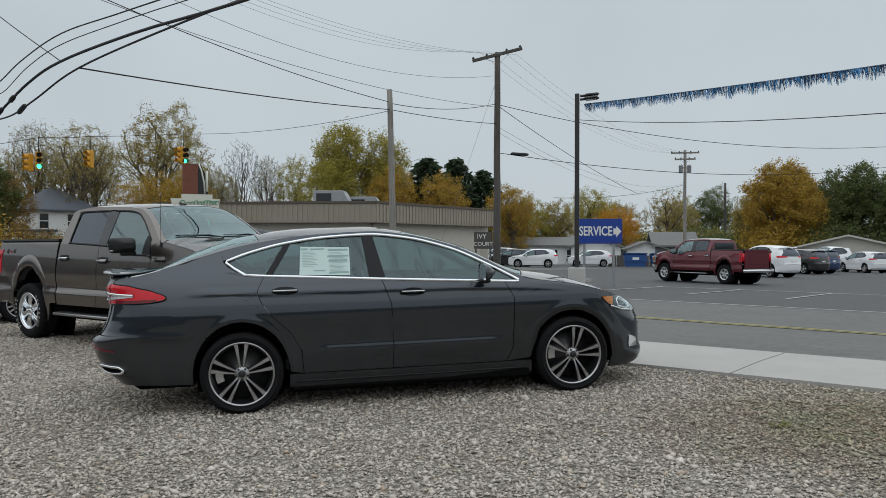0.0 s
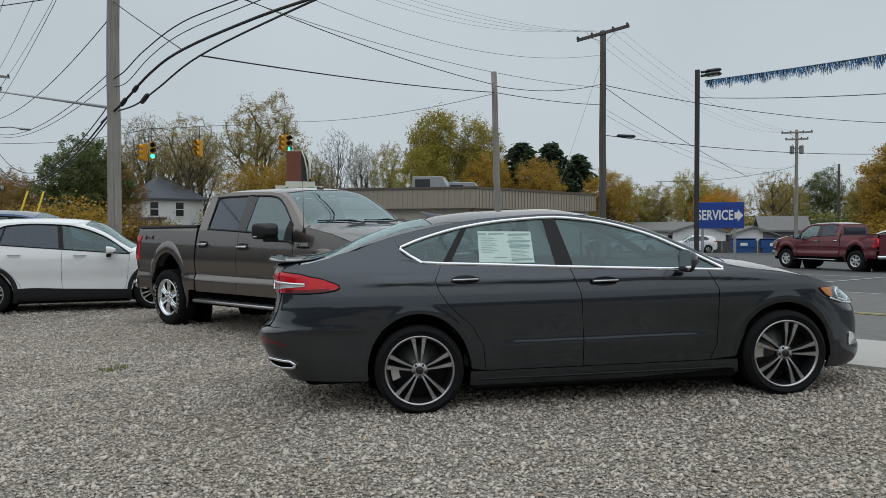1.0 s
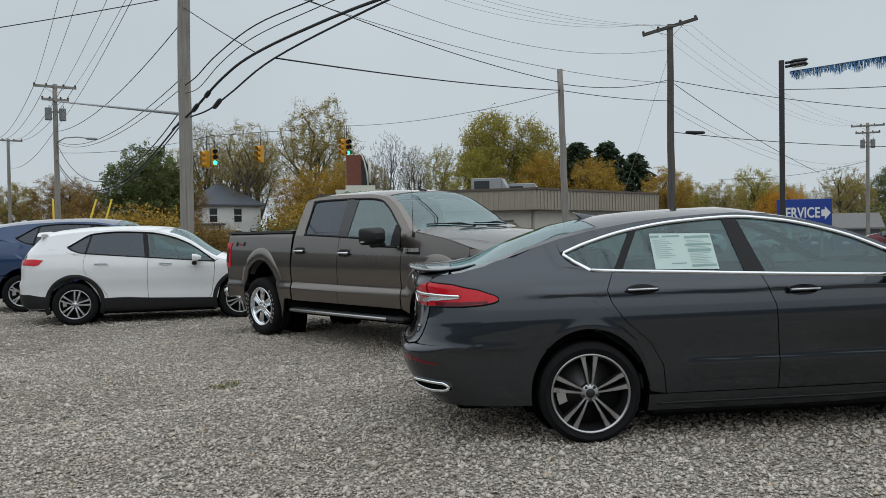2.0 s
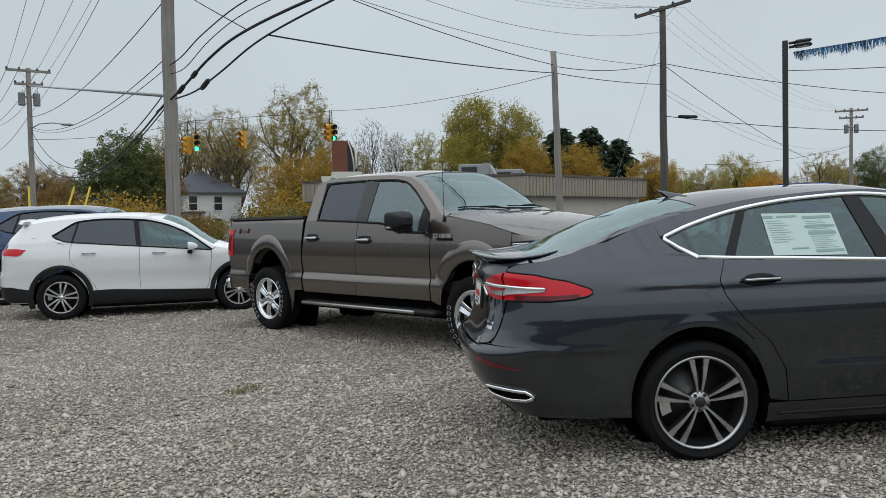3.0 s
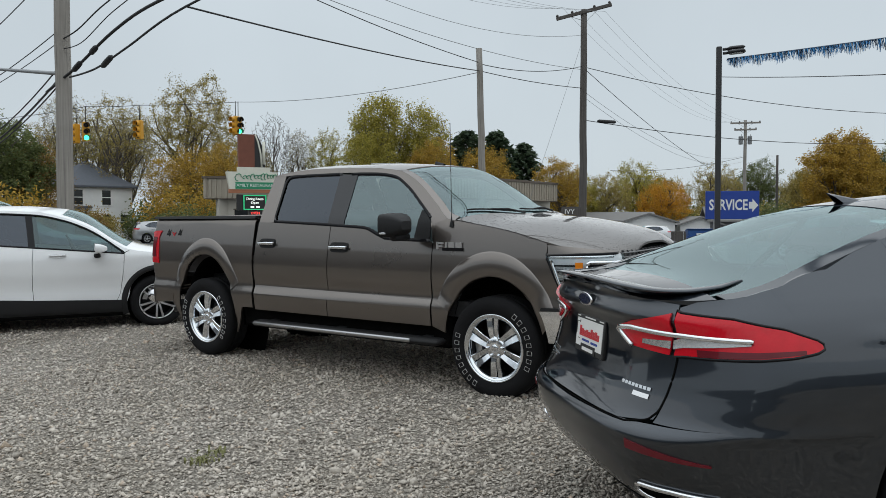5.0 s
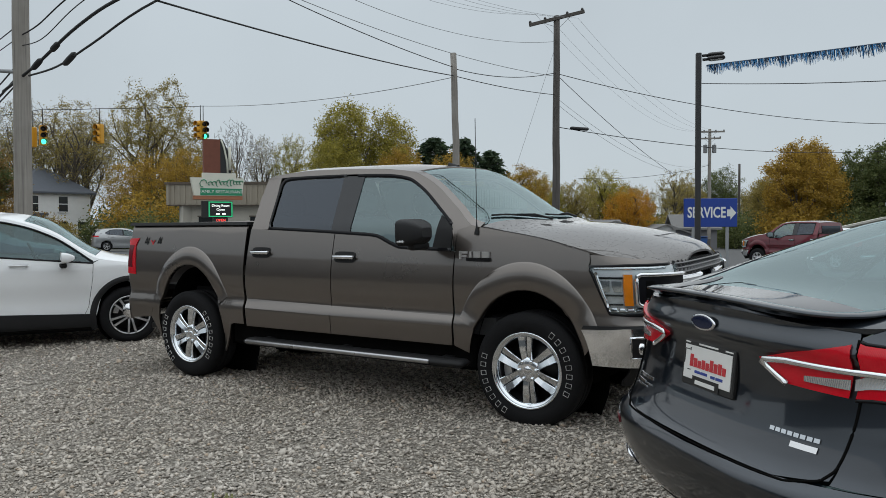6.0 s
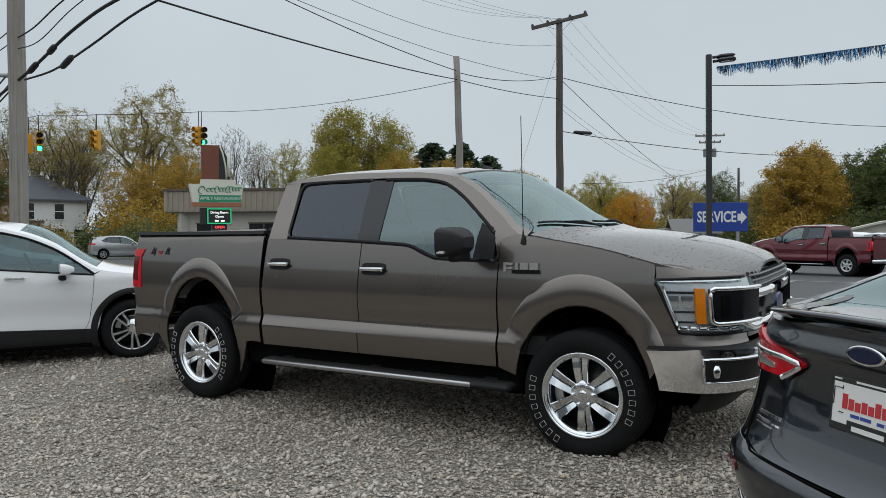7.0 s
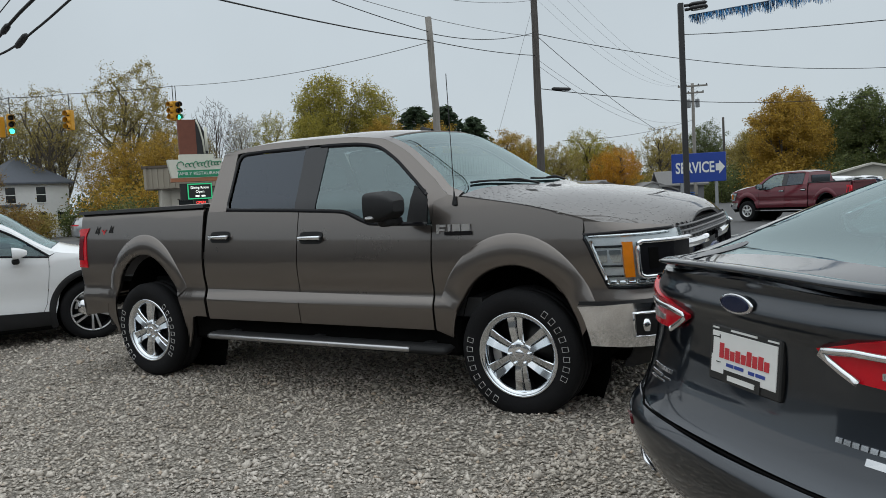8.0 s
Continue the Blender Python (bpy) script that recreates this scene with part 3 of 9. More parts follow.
def oval(build, m, a, b, deep, n=28, slot=0):
    """A small domed oval plate lying in x and z, its face towards -y."""
    rows = [[Vector((math.cos(2 * math.pi * i / n) * a * f, -d, math.sin(2 * math.pi * i / n) * b * f)) for i in range(n + 1)] for f, d in ((1, 0), (0.97, deep), (0.84, deep * 1.1), (0.0, deep * 1.2))]
    return sheet(build, [[m @ p for p in r] for r in rows], slot=slot)


def bars(build, m, rows, deep=0.002, slot=0):
    """Writing that cannot be kept, as plain bars: (x, z, width, height) each."""
    for x, z, w, h in rows:
        build.box(x - w / 2, x + w / 2, -deep, 0.001, z - h / 2, z + h / 2, m, slot)
    return build


def arc(cx, cz, rx, rz, a0, a1, n=14):
    return [(cx + rx * math.cos(radians(a0 + (a1 - a0) * i / n)), cz + rz * math.sin(radians(a0 + (a1 - a0) * i / n))) for i in range(n + 1)]


def on(f, x0, x1, n=8, d=0.0):
    return [(x0 + (x1 - x0) * i / n, f(x0 + (x1 - x0) * i / n) + d) for i in range(n + 1)]


def under(car, x0, x1, half, z0, z1, wheels, R, wide=0.3, tall=1.0):
    """Floor pan and wheel wells."""
    b = Build()
    xs = [x0] + [q for w in wheels for q in (w - R, w + R)] + [x1]
    for i in range(0, len(xs), 2):
        if xs[i + 1] > xs[i]:
            h = half if 0 < i < len(xs) - 2 else half - 0.22
            b.box(xs[i], xs[i + 1], -h, h, z0 + (0 if h == half else 0.06), z1, b=0.03)
    for w in wheels:
        b.box(w - R, w + R, -half + wide, half - wide, z0, z1)
        for s in (-1, 1):
            well = Build()
            well.lathe([(R, -half + wide * 1.15), (R, -half), ], 20, pose(w, 0 if s < 0 else 2 * half - wide * 1.15, R * 0.86) @ Matrix.Diagonal((1, 1, tall, 1)), a0=-5, a1=185)
            well.lathe([(R, 0), (0.0, 0)], 20, pose(w, s * (half - wide * 1.1), R * 0.86) @ Matrix.Diagonal((1, 1, tall, 1)))
            part("wheel_well", well.mesh("wheel_well"), WELL, car)
    part("underbody", b.mesh("underbody"), WELL, car)


def family_car(car, K):
    """Panels, doors, glass and trim that a saloon and a hatchback share."""
    sh, tp, col = K["shell"], K["top"], K["paint"]
    belt, wtop, rail, foot = K["belt"], K["wtop"], K["rail"], K["foot"]
    ra, fa = K["rear_arch"], K["front_arch"]
    rd, bg, fd = K["rear_edge"], K["mid_edge"], K["front_edge"]
    yl, lz0, lz1 = K["lid"]
    tip, (qx0, qx1), (gx0, gx1), (px0, px1, px2, px3), fx = K["tip"], K["quarter_front"], K["rear_glass"], K["pillar"], K["glass_end"]
    bump_z = K["bumper_top"]
    rail_u = lambda x: (x, rail(x))
    for s in (-1, 1):
        b = Build()
        over = arc(*ra, K["split"], 0, 18)
        sh.panel(b, [("r", yl, lz0 + 0.02), *K["bumper_line"]] + over + [(rd[0][0] - 0.006, foot)],
                 [("r", yl, lz1), *K["shoulder"], rail_u(tip[0] - 0.04)], [("r", yl, lz0 + 0.02), ("r", yl, (lz0 + lz1) / 2), ("r", yl, lz1)],
                 [(x - 0.006, z) for x, z in rd[:-1]] + [(rd[-1][0] - 0.008, rd[-1][1] - 0.008), (tip[0] + 0.05, belt(tip[0] + 0.1) + 0.02), (tip[0] - 0.02, tip[1]), rail_u(tip[0] - 0.04)], 56, K.get("fine", 1) * 36, sides=(s,))
        part("quarter_panel", b.mesh("quarter_panel", True), col, car)
        b = Build()
        sh.panel(b, [rd[0], bg[0]], on(belt, rd[-1][0], bg[-1][0], 8), rd, bg, 28, K.get("fine", 1) * 24, sides=(s,))
        d1 = part("rear_door", b.mesh("rear_door", True), col, car)
        b = Build()
        sh.panel(b, [(bg[0][0] + 0.006, foot), fd[0]], on(belt, bg[-1][0] + 0.006, fd[-1][0], 8), [(x + 0.006, z) for x, z in bg], fd, 28, K.get("fine", 1) * 24, sides=(s,))
        d2 = part("front_door", b.mesh("front_door", True), col, car)
        b = Build()
        sh.panel(b, [(fd[0][0] + 0.006, foot)] + arc(*fa, 180, 22, 18), [(fd[-1][0] + 0.006, fd[-1][1]), *K["fender_top"]],
                 [(x + 0.006, z) for x, z in fd], [arc(*fa, 180, 22, 18)[-1], K["fender_top"][-1]], 36, K.get("fine", 1) * 20, sides=(s,))
        part("front_wing", b.mesh("front_wing", True), col, car)
        b = Build()
        x0, x1 = rd[0][0] - 0.04, fd[0][0] + 0.02
        sh.panel(b, [(ra[0] + ra[2] * 0.98, K["sill"]), (fa[0] - fa[2] * 0.98, K["sill"])], [(ra[0] + ra[2] * 1.0, foot - 0.006), (fa[0] - fa[2], foot - 0.006)],
                 [(ra[0] + ra[2] * 0.98, K["sill"]), (ra[0] + ra[2], foot - 0.006)], [(fa[0] - fa[2] * 0.98, K["sill"]), (fa[0] - fa[2], foot - 0.006)], 30, 5, sides=(s,))
        part("sill_panel", b.mesh("sill_panel", True), K["sill_mat"], car)
        b = Build()
        sh.panel(b, on(wtop, tip[0] - 0.02, fx + 0.03, 24, 0.008), on(rail, tip[0] - 0.04, fx + 0.1, 24), [(tip[0] - 0.02, wtop(tip[0] - 0.02) + 0.008), rail_u(tip[0] - 0.04)],
                 [(fx + 0.03, wtop(fx + 0.03) + 0.008), rail_u(fx + 0.1)], 40, 5, sides=(s,))
        part("roof_rail", b.mesh("roof_rail", True), col, car)
        for name, bot, top, left, right, mat, ins in (
                ("quarter_window", on(belt, tip[0] + 0.03, qx0, 6), on(wtop, tip[0] + 0.02, qx1, 8), None, None, K["rear_tint"], 0.012),
                ("rear_door_window", on(belt, gx0, px0, 8), on(wtop, gx1, px1, 8), None, None, K["rear_tint"], 0.012),
                ("front_door_window", on(belt, px2, fx - 0.02, 10), on(wtop, px3, fx, 16), None, None, K["front_tint"], 0.012)):
            b = Build()
            sh.panel(b, bot, top, [bot[0], top[0]], [bot[-1], top[-1]], 20, 12, proud=-ins, deep=0, sides=(s,))
            part(name, b.mesh(name, True), mat, car)
        for name, bot, top in (("window_pillar", on(belt, px0, px2, 3), on(wtop, px1, px3, 3)), ("window_pillar", on(belt, qx0, gx0, 3), on(wtop, qx1, gx1, 3))):
            b = Build()
            sh.panel(b, bot, top, [bot[0], top[0]], [bot[-1], top[-1]], 4, 8, proud=-0.004, sides=(s,))
            part(name, b.mesh(name, True), GLOSSBLACK, car)
        b = Build()
        loop = on(belt, tip[0] + 0.16, fx + 0.02, 26)
        ribbon(b, sh.skin(loop, 0.001, s), K["chrome_w"], 0.007)
        ribbon(b, sh.skin([(tip[0] + 0.16, belt(tip[0] + 0.16)), (tip[0] + 0.06, (belt(tip[0] + 0.16) * 0.45 + tip[1] * 0.55)), (tip[0], tip[1])] + on(wtop, tip[0] + 0.01, fx + 0.02, 44), 0.001, s), K["chrome_w"], 0.007)
        part("window_trim", b.mesh("window_trim", True), K["trim_mat"], car, K["trim_label"])
        handle_of(d1, sh, K["handles"][0], K["handles"][2], s, bar=K["handle_mat"], cup=K.get("cup", GLOSSBLACK))
        handle_of(d2, sh, K["handles"][1], K["handles"][3], s, bar=K["handle_mat"], cup=K.get("cup", GLOSSBLACK))
        mirror_of(car, *K["mirror"], s, K["mirror_mat"], K["mirror_size"], e=K.get("mirror_round", 0.65), flat=K.get("mirror_flat", 1.0))
    # bumpers
    b = Build()
    e = arc(*ra, 189, K["split"], 6)
    sh.panel(b, [("r", 0.0, K["skirt"][0]), ("r", 0.5, K["skirt"][0]), *K["skirt_line"], e[0]], [("r", 0.0, bump_z), ("r", yl, lz0 + 0.014), *K["bumper_line"], e[-1]],
             [("r", 0.0, K["skirt"][0]), ("r", 0.0, bump_z)], e, 40, 22, sides=(-1, 1))
    part("rear_bumper", b.mesh("rear_bumper", True), K["bumper_mat"], car)
    b = Build()
    f = arc(*fa, 22, -20, 5)
    ft = K["fender_top"][-1]
    sh.panel(b, [f[-1], ("f", 0.6, K["skirt"][1]), ("f", 0.0, K["skirt"][1])], [ft, *K["nose_line"]], [f[-1], *f[-2::-1], ft], [("f", 0.0, K["skirt"][1]), ("f", 0.0, K["nose_line"][-1][2])], 40, 26, sides=(-1, 1))
    part("front_bumper", b.mesh("front_bumper", True), K["bumper_mat"], car)
    # upper skins
    for name, ua, ub, vv, mat in K["tops"]:
        b = Build()
        tp.panel(b, ua, ub, -vv, vv, 22, 26, lift=-0.003 if "window" in name or "screen" in name else 0)
        part(name, b.mesh(name, True), mat, car)
    for name, ua, ub in K["pillars"]:
        for s in (-1, 1):
            b = Build()
            tp.panel(b, ua, ub, s * 0.9, s * 1.0, 22, 4)
            part(name, b.mesh(name, True), col, car)
    under(car, K["tail"] + 0.25, K["nose"] - 0.25, K["half"] - 0.06, K["sill"] - 0.05, foot + 0.15, (0, K["wb"]), ra[2] - 0.005)
    for x in (0, K["wb"]):
        for s in (-1, 1):
            add_wheel(car, K["wheel"], x, s * K["track"], s < 0, K["spin"][0] if x == 0 else K["spin"][1])
    # cabin
    b = Build()
    x0, x1, z1 = K["cabin"]
    b.box(x0, x1, -K["half"] + 0.14, K["half"] - 0.14, foot, foot + 0.12, b=0.02)
    part("cabin_floor", b.mesh("cabin_floor"), CABIN, car)
    b = Build()
    b.box(x1 - 0.5, x1 + 0.42, -K["half"] + 0.12, K["half"] - 0.12, z1 - 0.26, z1 - 0.04, b=0.08)
    part("dashboard", b.mesh("dashboard", True), CABIN, car)
    for s in (-1, 1):
        seat(car, x1 - 1.0, s * 0.38, foot + 0.12)
    b = Build()
    b.box(x0 - 0.25, x0 + 0.3, -0.62, 0.62, 0, 0.2, pose(0.25, 0, foot + 0.1), b=0.06).box(-0.09, 0.09, -0.64, 0.64, 0, 0.62, pose(x0 + 0.12, 0, foot + 0.2, 0, -18), b=0.06)
    for y in (-0.4, 0, 0.4):
        b.box(-0.05, 0.05, -0.12, 0.12, 0.6, 0.76, pose(x0 + 0.12, y, foot + 0.2, 0, -18), b=0.04)
    part("rear_bench", b.mesh("rear_bench", True), SEATS, car)
    steering(car, x1 - 0.5, 0.38, z1 - 0.06)
    b = Build().box(x0 - 0.55, x0 + 0.02, -K["half"] + 0.2, K["half"] - 0.2, z1 - 0.12, z1 - 0.09, b=0.01)
    part("parcel_shelf", b.mesh("parcel_shelf"), CABIN, car)


SEDAN_WHEEL = wheel_meshes("sedan", 0.335, 0.262, 0.235, [(8.5, 0, 0.012, 0.038), (-8.5, 0, 0.012, 0.038)], 5, BRIGHT, POCKET, tread=False, offs=(0.010, 0.043))


def sedan(m):
    car = thing("sedan", m, "dark grey metallic four-door sedan parked on the gravel", "car")
    belt = curve((-0.12, 1.18), (0.04, 1.133), (0.6, 1.098), (1.2, 1.062), (2.4, 1.0))
    wtop = curve((-0.115, 1.245), (0.05, 1.305), (0.376, 1.385), (0.72, 1.428), (1.088, 1.443), (1.409, 1.41), (1.807, 1.304), (2.111, 1.16), (2.4, 1.0))
    rail = curve((-1.2, 1.12), (-0.95, 1.133), (-0.8, 1.150), (-0.65, 1.184), (-0.5, 1.230), (-0.3, 1.292), (-0.1, 1.347), (0.2, 1.405), (0.6, 1.452), (1.1, 1.472), (1.409, 1.441), (1.807, 1.34), (2.111, 1.2), (2.37, 1.058), (2.54, 1.012), (2.88, 0.962), (3.31, 0.84), (3.5, 0.74))
    ridge = curve((-1.2, 1.185), (-1.0, 1.182), (-0.82, 1.188), (-0.7, 1.208), (-0.55, 1.268), (-0.435, 1.318), (-0.2, 1.400), (-0.05, 1.445), (0.55, 1.514), (1.1, 1.521), (1.36, 1.486), (1.95, 1.336), (2.27, 1.185), (2.52, 1.085), (2.88, 1.02), (3.31, 0.895), (3.48, 0.82), (3.6, 0.72))
    low = curve((0.15, 0.82), (0.2, 0.862), (0.30, 0.886), (0.42, 0.896), (0.5, 0.899), (0.6, 0.902), (0.7, 0.908), (0.76, 0.911), (0.79, 0.911), (0.82, 0.9095), (0.86, 0.9045), (0.90, 0.897), (0.94, 0.887), (1.0, 0.869), (1.06, 0.843), (1.12, 0.806), (1.2, 0.745))
    plan = curve((-1.15, 0.95), (-0.5, 0.975), (0.3, 0.996), (1.3, 1.0), (2.3, 0.985), (3.0, 0.965), (3.6, 0.92))
    crease = curve((-0.5, 0.99), (-0.1, 0.984), (0.4, 0.978), (1.2, 0.970), (2.0, 0.958), (2.5, 0.937), (2.9, 0.905))
    eave = curve((-0.013, 0), (0.0, 1), (0.02, 0.75), (0.06, 0))
    eave_run = curve((-0.48, 0), (-0.2, 1), (2.3, 1), (2.85, 0))
    streak, streak_run = curve((0.38, 0), (0.47, 0.85), (0.5, 1), (0.54, 0)), curve((0.56, 0), (0.72, 1), (2.1, 1), (2.28, 0))
    ledge, ledge_run = curve((0.6, 0), (0.635, 0.1), (0.655, 1), (0.70, 0.55), (0.80, 0)), curve((-1.1, 1), (-0.5, 1), (-0.36, 0))
    belt_all = curve((-1.2, 1.1), (-0.5, 1.13), (0.04, 1.125), (0.6, 1.098), (1.2, 1.062), (2.4, 1.0), (3.5, 0.86))

    def width(x, z):
        k = min(z, belt_all(x))
        w = low(k) - max(0, z - k) * 0.78 + 0.009 * eave(z - crease(x)) * eave_run(x) + 0.007 * streak(z) * streak_run(x) + 0.013 * ledge(z) * ledge_run(x)
        for hub in (0, 2.85):
            r = math.hypot(x - hub, (z - 0.335) * 0.95)
            w += 0.005 * math.exp(-((r - 0.415) / 0.03) ** 2)
        return w * plan(x)
    tail = curve((0.2, -0.95), (0.3, -1.06), (0.38, -1.15), (0.48, -1.21), (0.56, -1.238), (0.62, -1.245), (0.645, -1.232), (0.67, -1.19), (0.72, -1.152), (0.80, -1.122), (0.9, -1.104), (0.98, -1.10), (1.035, -1.115), (1.055, -1.128), (1.07, -1.126), (1.12, -1.108), (1.2, -1.15))
    nose = curve((0.15, 3.52), (0.22, 3.70), (0.30, 3.73), (0.4, 3.70), (0.5, 3.70), (0.62, 3.675), (0.72, 3.60), (0.8, 3.49), (0.9, 3.4))
    round_tail = curve((0.3, 0.56), (0.66, 0.55), (0.95, 0.6), (1.15, 0.6))
    sh = Shell(width, tail, nose, -0.45, 3.0, round_tail, 0.62)
    tp = Top(sh, rail, ridge, 2.3, 0.9)
    flat = lambda k: (lambda v: k)
    K = dict(fine=2, shell=sh, top=tp, paint=SEDAN_PAINT, belt=belt, wtop=wtop, rail=rail, foot=0.315, sill=0.2, wb=2.85, half=0.92, track=0.79,
             rear_arch=(0, 0.335, 0.385, 0.425), front_arch=(2.85, 0.335, 0.385, 0.40),
             rear_edge=[(0.50, 0.315), (0.485, 0.5), (0.40, 0.66), (0.245, 0.80), (0.165, 0.92), (0.14, 1.0), (0.197, 1.122)],
             mid_edge=[(1.235, 0.315), (1.243, 0.5), (1.232, 0.86), (1.16, 1.064)], front_edge=[(2.24, 0.315), (2.294, 0.43), (2.316, 0.86), (2.235, 1.012)],
             lid=(0.62, 0.66, 1.108), tip=(-0.112, 1.238), quarter_front=(0.20, 0.37), rear_glass=(0.255, 0.425), pillar=(1.065, 1.025, 1.2, 1.125), glass_end=2.35,
             bumper_top=0.652, bumper_line=[(-0.95, 0.68), (-0.6, 0.655), (-0.42, 0.64)], split=135, shoulder=[(-0.95, 1.130), (-0.8, 1.149), (-0.65, 1.183), (-0.5, 1.229), (-0.3, 1.291)],
             fender_top=[(2.42, 1.03), (2.54, 1.01), (2.88, 0.96), (3.24, 0.862)], nose_line=[(3.4, 0.79), ("f", 0.5, 0.74), ("f", 0.0, 0.73)],
             skirt=(0.27, 0.185), skirt_line=[(-0.75, 0.28)], sill_mat=SEDAN_PAINT, bumper_mat=SEDAN_PAINT, rear_tint=GLASS_SEDAN, front_tint=GLASS_SEDAN, chrome_w=0.024,
             trim_mat=CHROME, trim_label="bright chrome window surround", handle_mat=SEDAN_PAINT, handles=(0.36, 1.42, 1.0, 0.955), mirror=(2.02, 0.87, 1.095), mirror_mat=SEDAN_PAINT, mirror_size=1.06,
             tops=[("boot_lid_top", flat(-1.45), lambda v: -0.735 - 0.05 * v * v, 0.985, SEDAN_PAINT), ("rear_window", lambda v: -0.73 - 0.05 * v * v, lambda v: 0.10 + 0.06 * v * v, 0.9, GLASS_SHIELD),
                   ("roof", lambda v: 0.105 + 0.06 * v * v, lambda v: 1.46 - 0.1 * v * v, 1.0, SEDAN_PAINT), ("windscreen", lambda v: 1.466 - 0.1 * v * v, lambda v: 2.55 - 0.16 * v * v, 0.9, GLASS_SHIELD),
                   ("bonnet", lambda v: 2.56 - 0.16 * v * v, flat(3.62), 0.985, SEDAN_PAINT)],
             pillars=[("rear_pillar", flat(-0.75), flat(0.165)), ("front_pillar", flat(1.36), flat(2.41))], tail=-1.12, nose=3.66, wheel=SEDAN_WHEEL, spin=(0, 12), cabin=(0.35, 2.25, 1.06))
    family_car(car, K)
    # boot lid face, with the crease above the plate
    b = Build()
    sh.panel(b, [("r", 0.0, 0.662), ("r", 0.45, 0.665), ("r", 0.612, 0.69)], [("r", 0.0, 1.15), ("r", 0.612, 1.118)], [("r", 0.0, 0.662), ("r", 0.0, 1.15)], [("r", 0.612, 0.69), ("r", 0.612, 1.118)], 24, 52, sides=(-1, 1))
    lid = part("boot_lid", b.mesh("boot_lid", True), SEDAN_PAINT, car)
    b = Build()
    lid_z = lambda x, y: rail(max(x, -1.1)) + (ridge(max(x, -1.1)) - rail(max(x, -1.1))) * (1 - min(1, abs(y) / 0.8) ** 2.3)
    half_edge = along([(-0.69, 0.54), (-0.80, 0.575), (-0.93, 0.58), (-1.03, 0.55), (-1.095, 0.475), (-1.135, 0.365), (-1.155, 0.2), (-1.16, 0.0)], 24)
    line = [Vector((p.x, -p.y, 0)) for p in half_edge] + [Vector((p.x, p.y, 0)) for p in half_edge[-2::-1]]
    n = len(line)
    v = []
    for i, p in enumerate(line):
        d = (line[min(n - 1, i + 1)] - line[max(0, i - 1)]).normalized()
        o = Vector((-d.y, d.x, 0))
        o = -o if o.dot(Vector((p.x + 0.55, p.y * 0.9, 0))) < 0 else o
        k = math.sin(math.pi * i / (n - 1)) ** 0.45
        root = p - o * 0.13 * (0.15 + 0.85 * k)
        zr, ze = lid_z(root.x, root.y), max(lid_z(p.x, p.y), 1.168 - 0.03 * (1 - k)) + 0.012 * k
        for q, z in ((root, zr - 0.004), (p - o * 0.06 * k, (zr + ze) / 2 + 0.004 * k), (p - o * 0.012 * k, ze), (p + o * 0.004 * k, ze - 0.003), (p + o * 0.005 * k, ze - 0.007 - 0.004 * k), (p - o * 0.018 * k, ze - 0.010 - 0.009 * k), (p - o * 0.045 * k, ze - 0.012 - 0.024 * k)):
            v.append(Vector((q.x, q.y, z)))
    f = [(i * 7 + j, i * 7 + j + 1, i * 7 + 8 + j, i * 7 + 7 + j) for i in range(n - 1) for j in range(6)]
    part("spoiler", mesh_of("spoiler", v, f), SEDAN_PAINT, car)
    # tail lamps
    for s in (-1, 1):
        b = Build()
        sh.panel(b, [("r", 0.622, 0.93), (-1.0, 0.935), (-0.80, 0.937), (-0.68, 0.944), (-0.60, 0.956)], [("r", 0.622, 1.093), (-1.0, 1.088), (-0.86, 1.072), (-0.7, 1.035), (-0.63, 1.012), (-0.595, 0.996)],
                 [("r", 0.622, 0.93), ("r", 0.622, 1.093)], [(-0.60, 0.956), (-0.575, 0.966), (-0.575, 0.982), (-0.595, 0.996)], 30, 10, proud=0.011, deep=0.02, sides=(s,))
        lamp = part("tail_lamp", b.mesh("tail_lamp", True), LENS_RED, car, "red lens tail lamp with a bright band")
        b = Build().tube(sh.skin([("r", 0.622, 0.926), (-1.0, 0.931), (-0.80, 0.933), (-0.68, 0.940), (-0.60, 0.952), (-0.571, 0.966), (-0.571, 0.984), (-0.595, 1.0), (-0.7, 1.039), (-0.86, 1.076), (-1.0, 1.092), ("r", 0.622, 1.097)], 0.008, s, 60), 0.006, 6)
        part("lamp_gasket", b.mesh("lamp_gasket", True), GLOSSBLACK, lamp)
        b = Build()
        sh.panel(b, [(-0.97, 0.938), (-0.8, 0.940), (-0.64, 0.952)], [(-0.97, 0.962), (-0.8, 0.962), (-0.64, 0.966)], [(-0.97, 0.938), (-0.97, 0.962)], [(-0.64, 0.952), (-0.64, 0.966)], 16, 3, proud=0.013, deep=0, sides=(s,))
        part("lower_lens", b.mesh("lower_lens", True), LENS_DEEP, lamp)
        b = Build()
        sh.panel(b, [("r", 0.295, 0.992), ("r", 0.40, 0.938), ("r", 0.605, 0.93)], [("r", 0.29, 1.004), ("r", 0.42, 1.04), ("r", 0.605, 1.088)], [("r", 0.295, 0.992), ("r", 0.29, 1.004)], [("r", 0.605, 0.93), ("r", 0.605, 1.088)], 18, 8, proud=0.011, deep=0.02, sides=(s,))
        part("inner_lens", b.mesh("inner_lens", True), LENS_RED, lamp)
        b = Build()
        sh.panel(b, [("r", 0.618, 0.955), (-1.0, 0.965), (-0.82, 0.985)], [("r", 0.618, 0.988), (-1.0, 1.0), (-0.815, 0.996)], [("r", 0.618, 0.955), ("r", 0.618, 0.988)], [(-0.82, 0.985), (-0.815, 0.996)], 20, 4, proud=0.016, deep=0.01, sides=(s,))
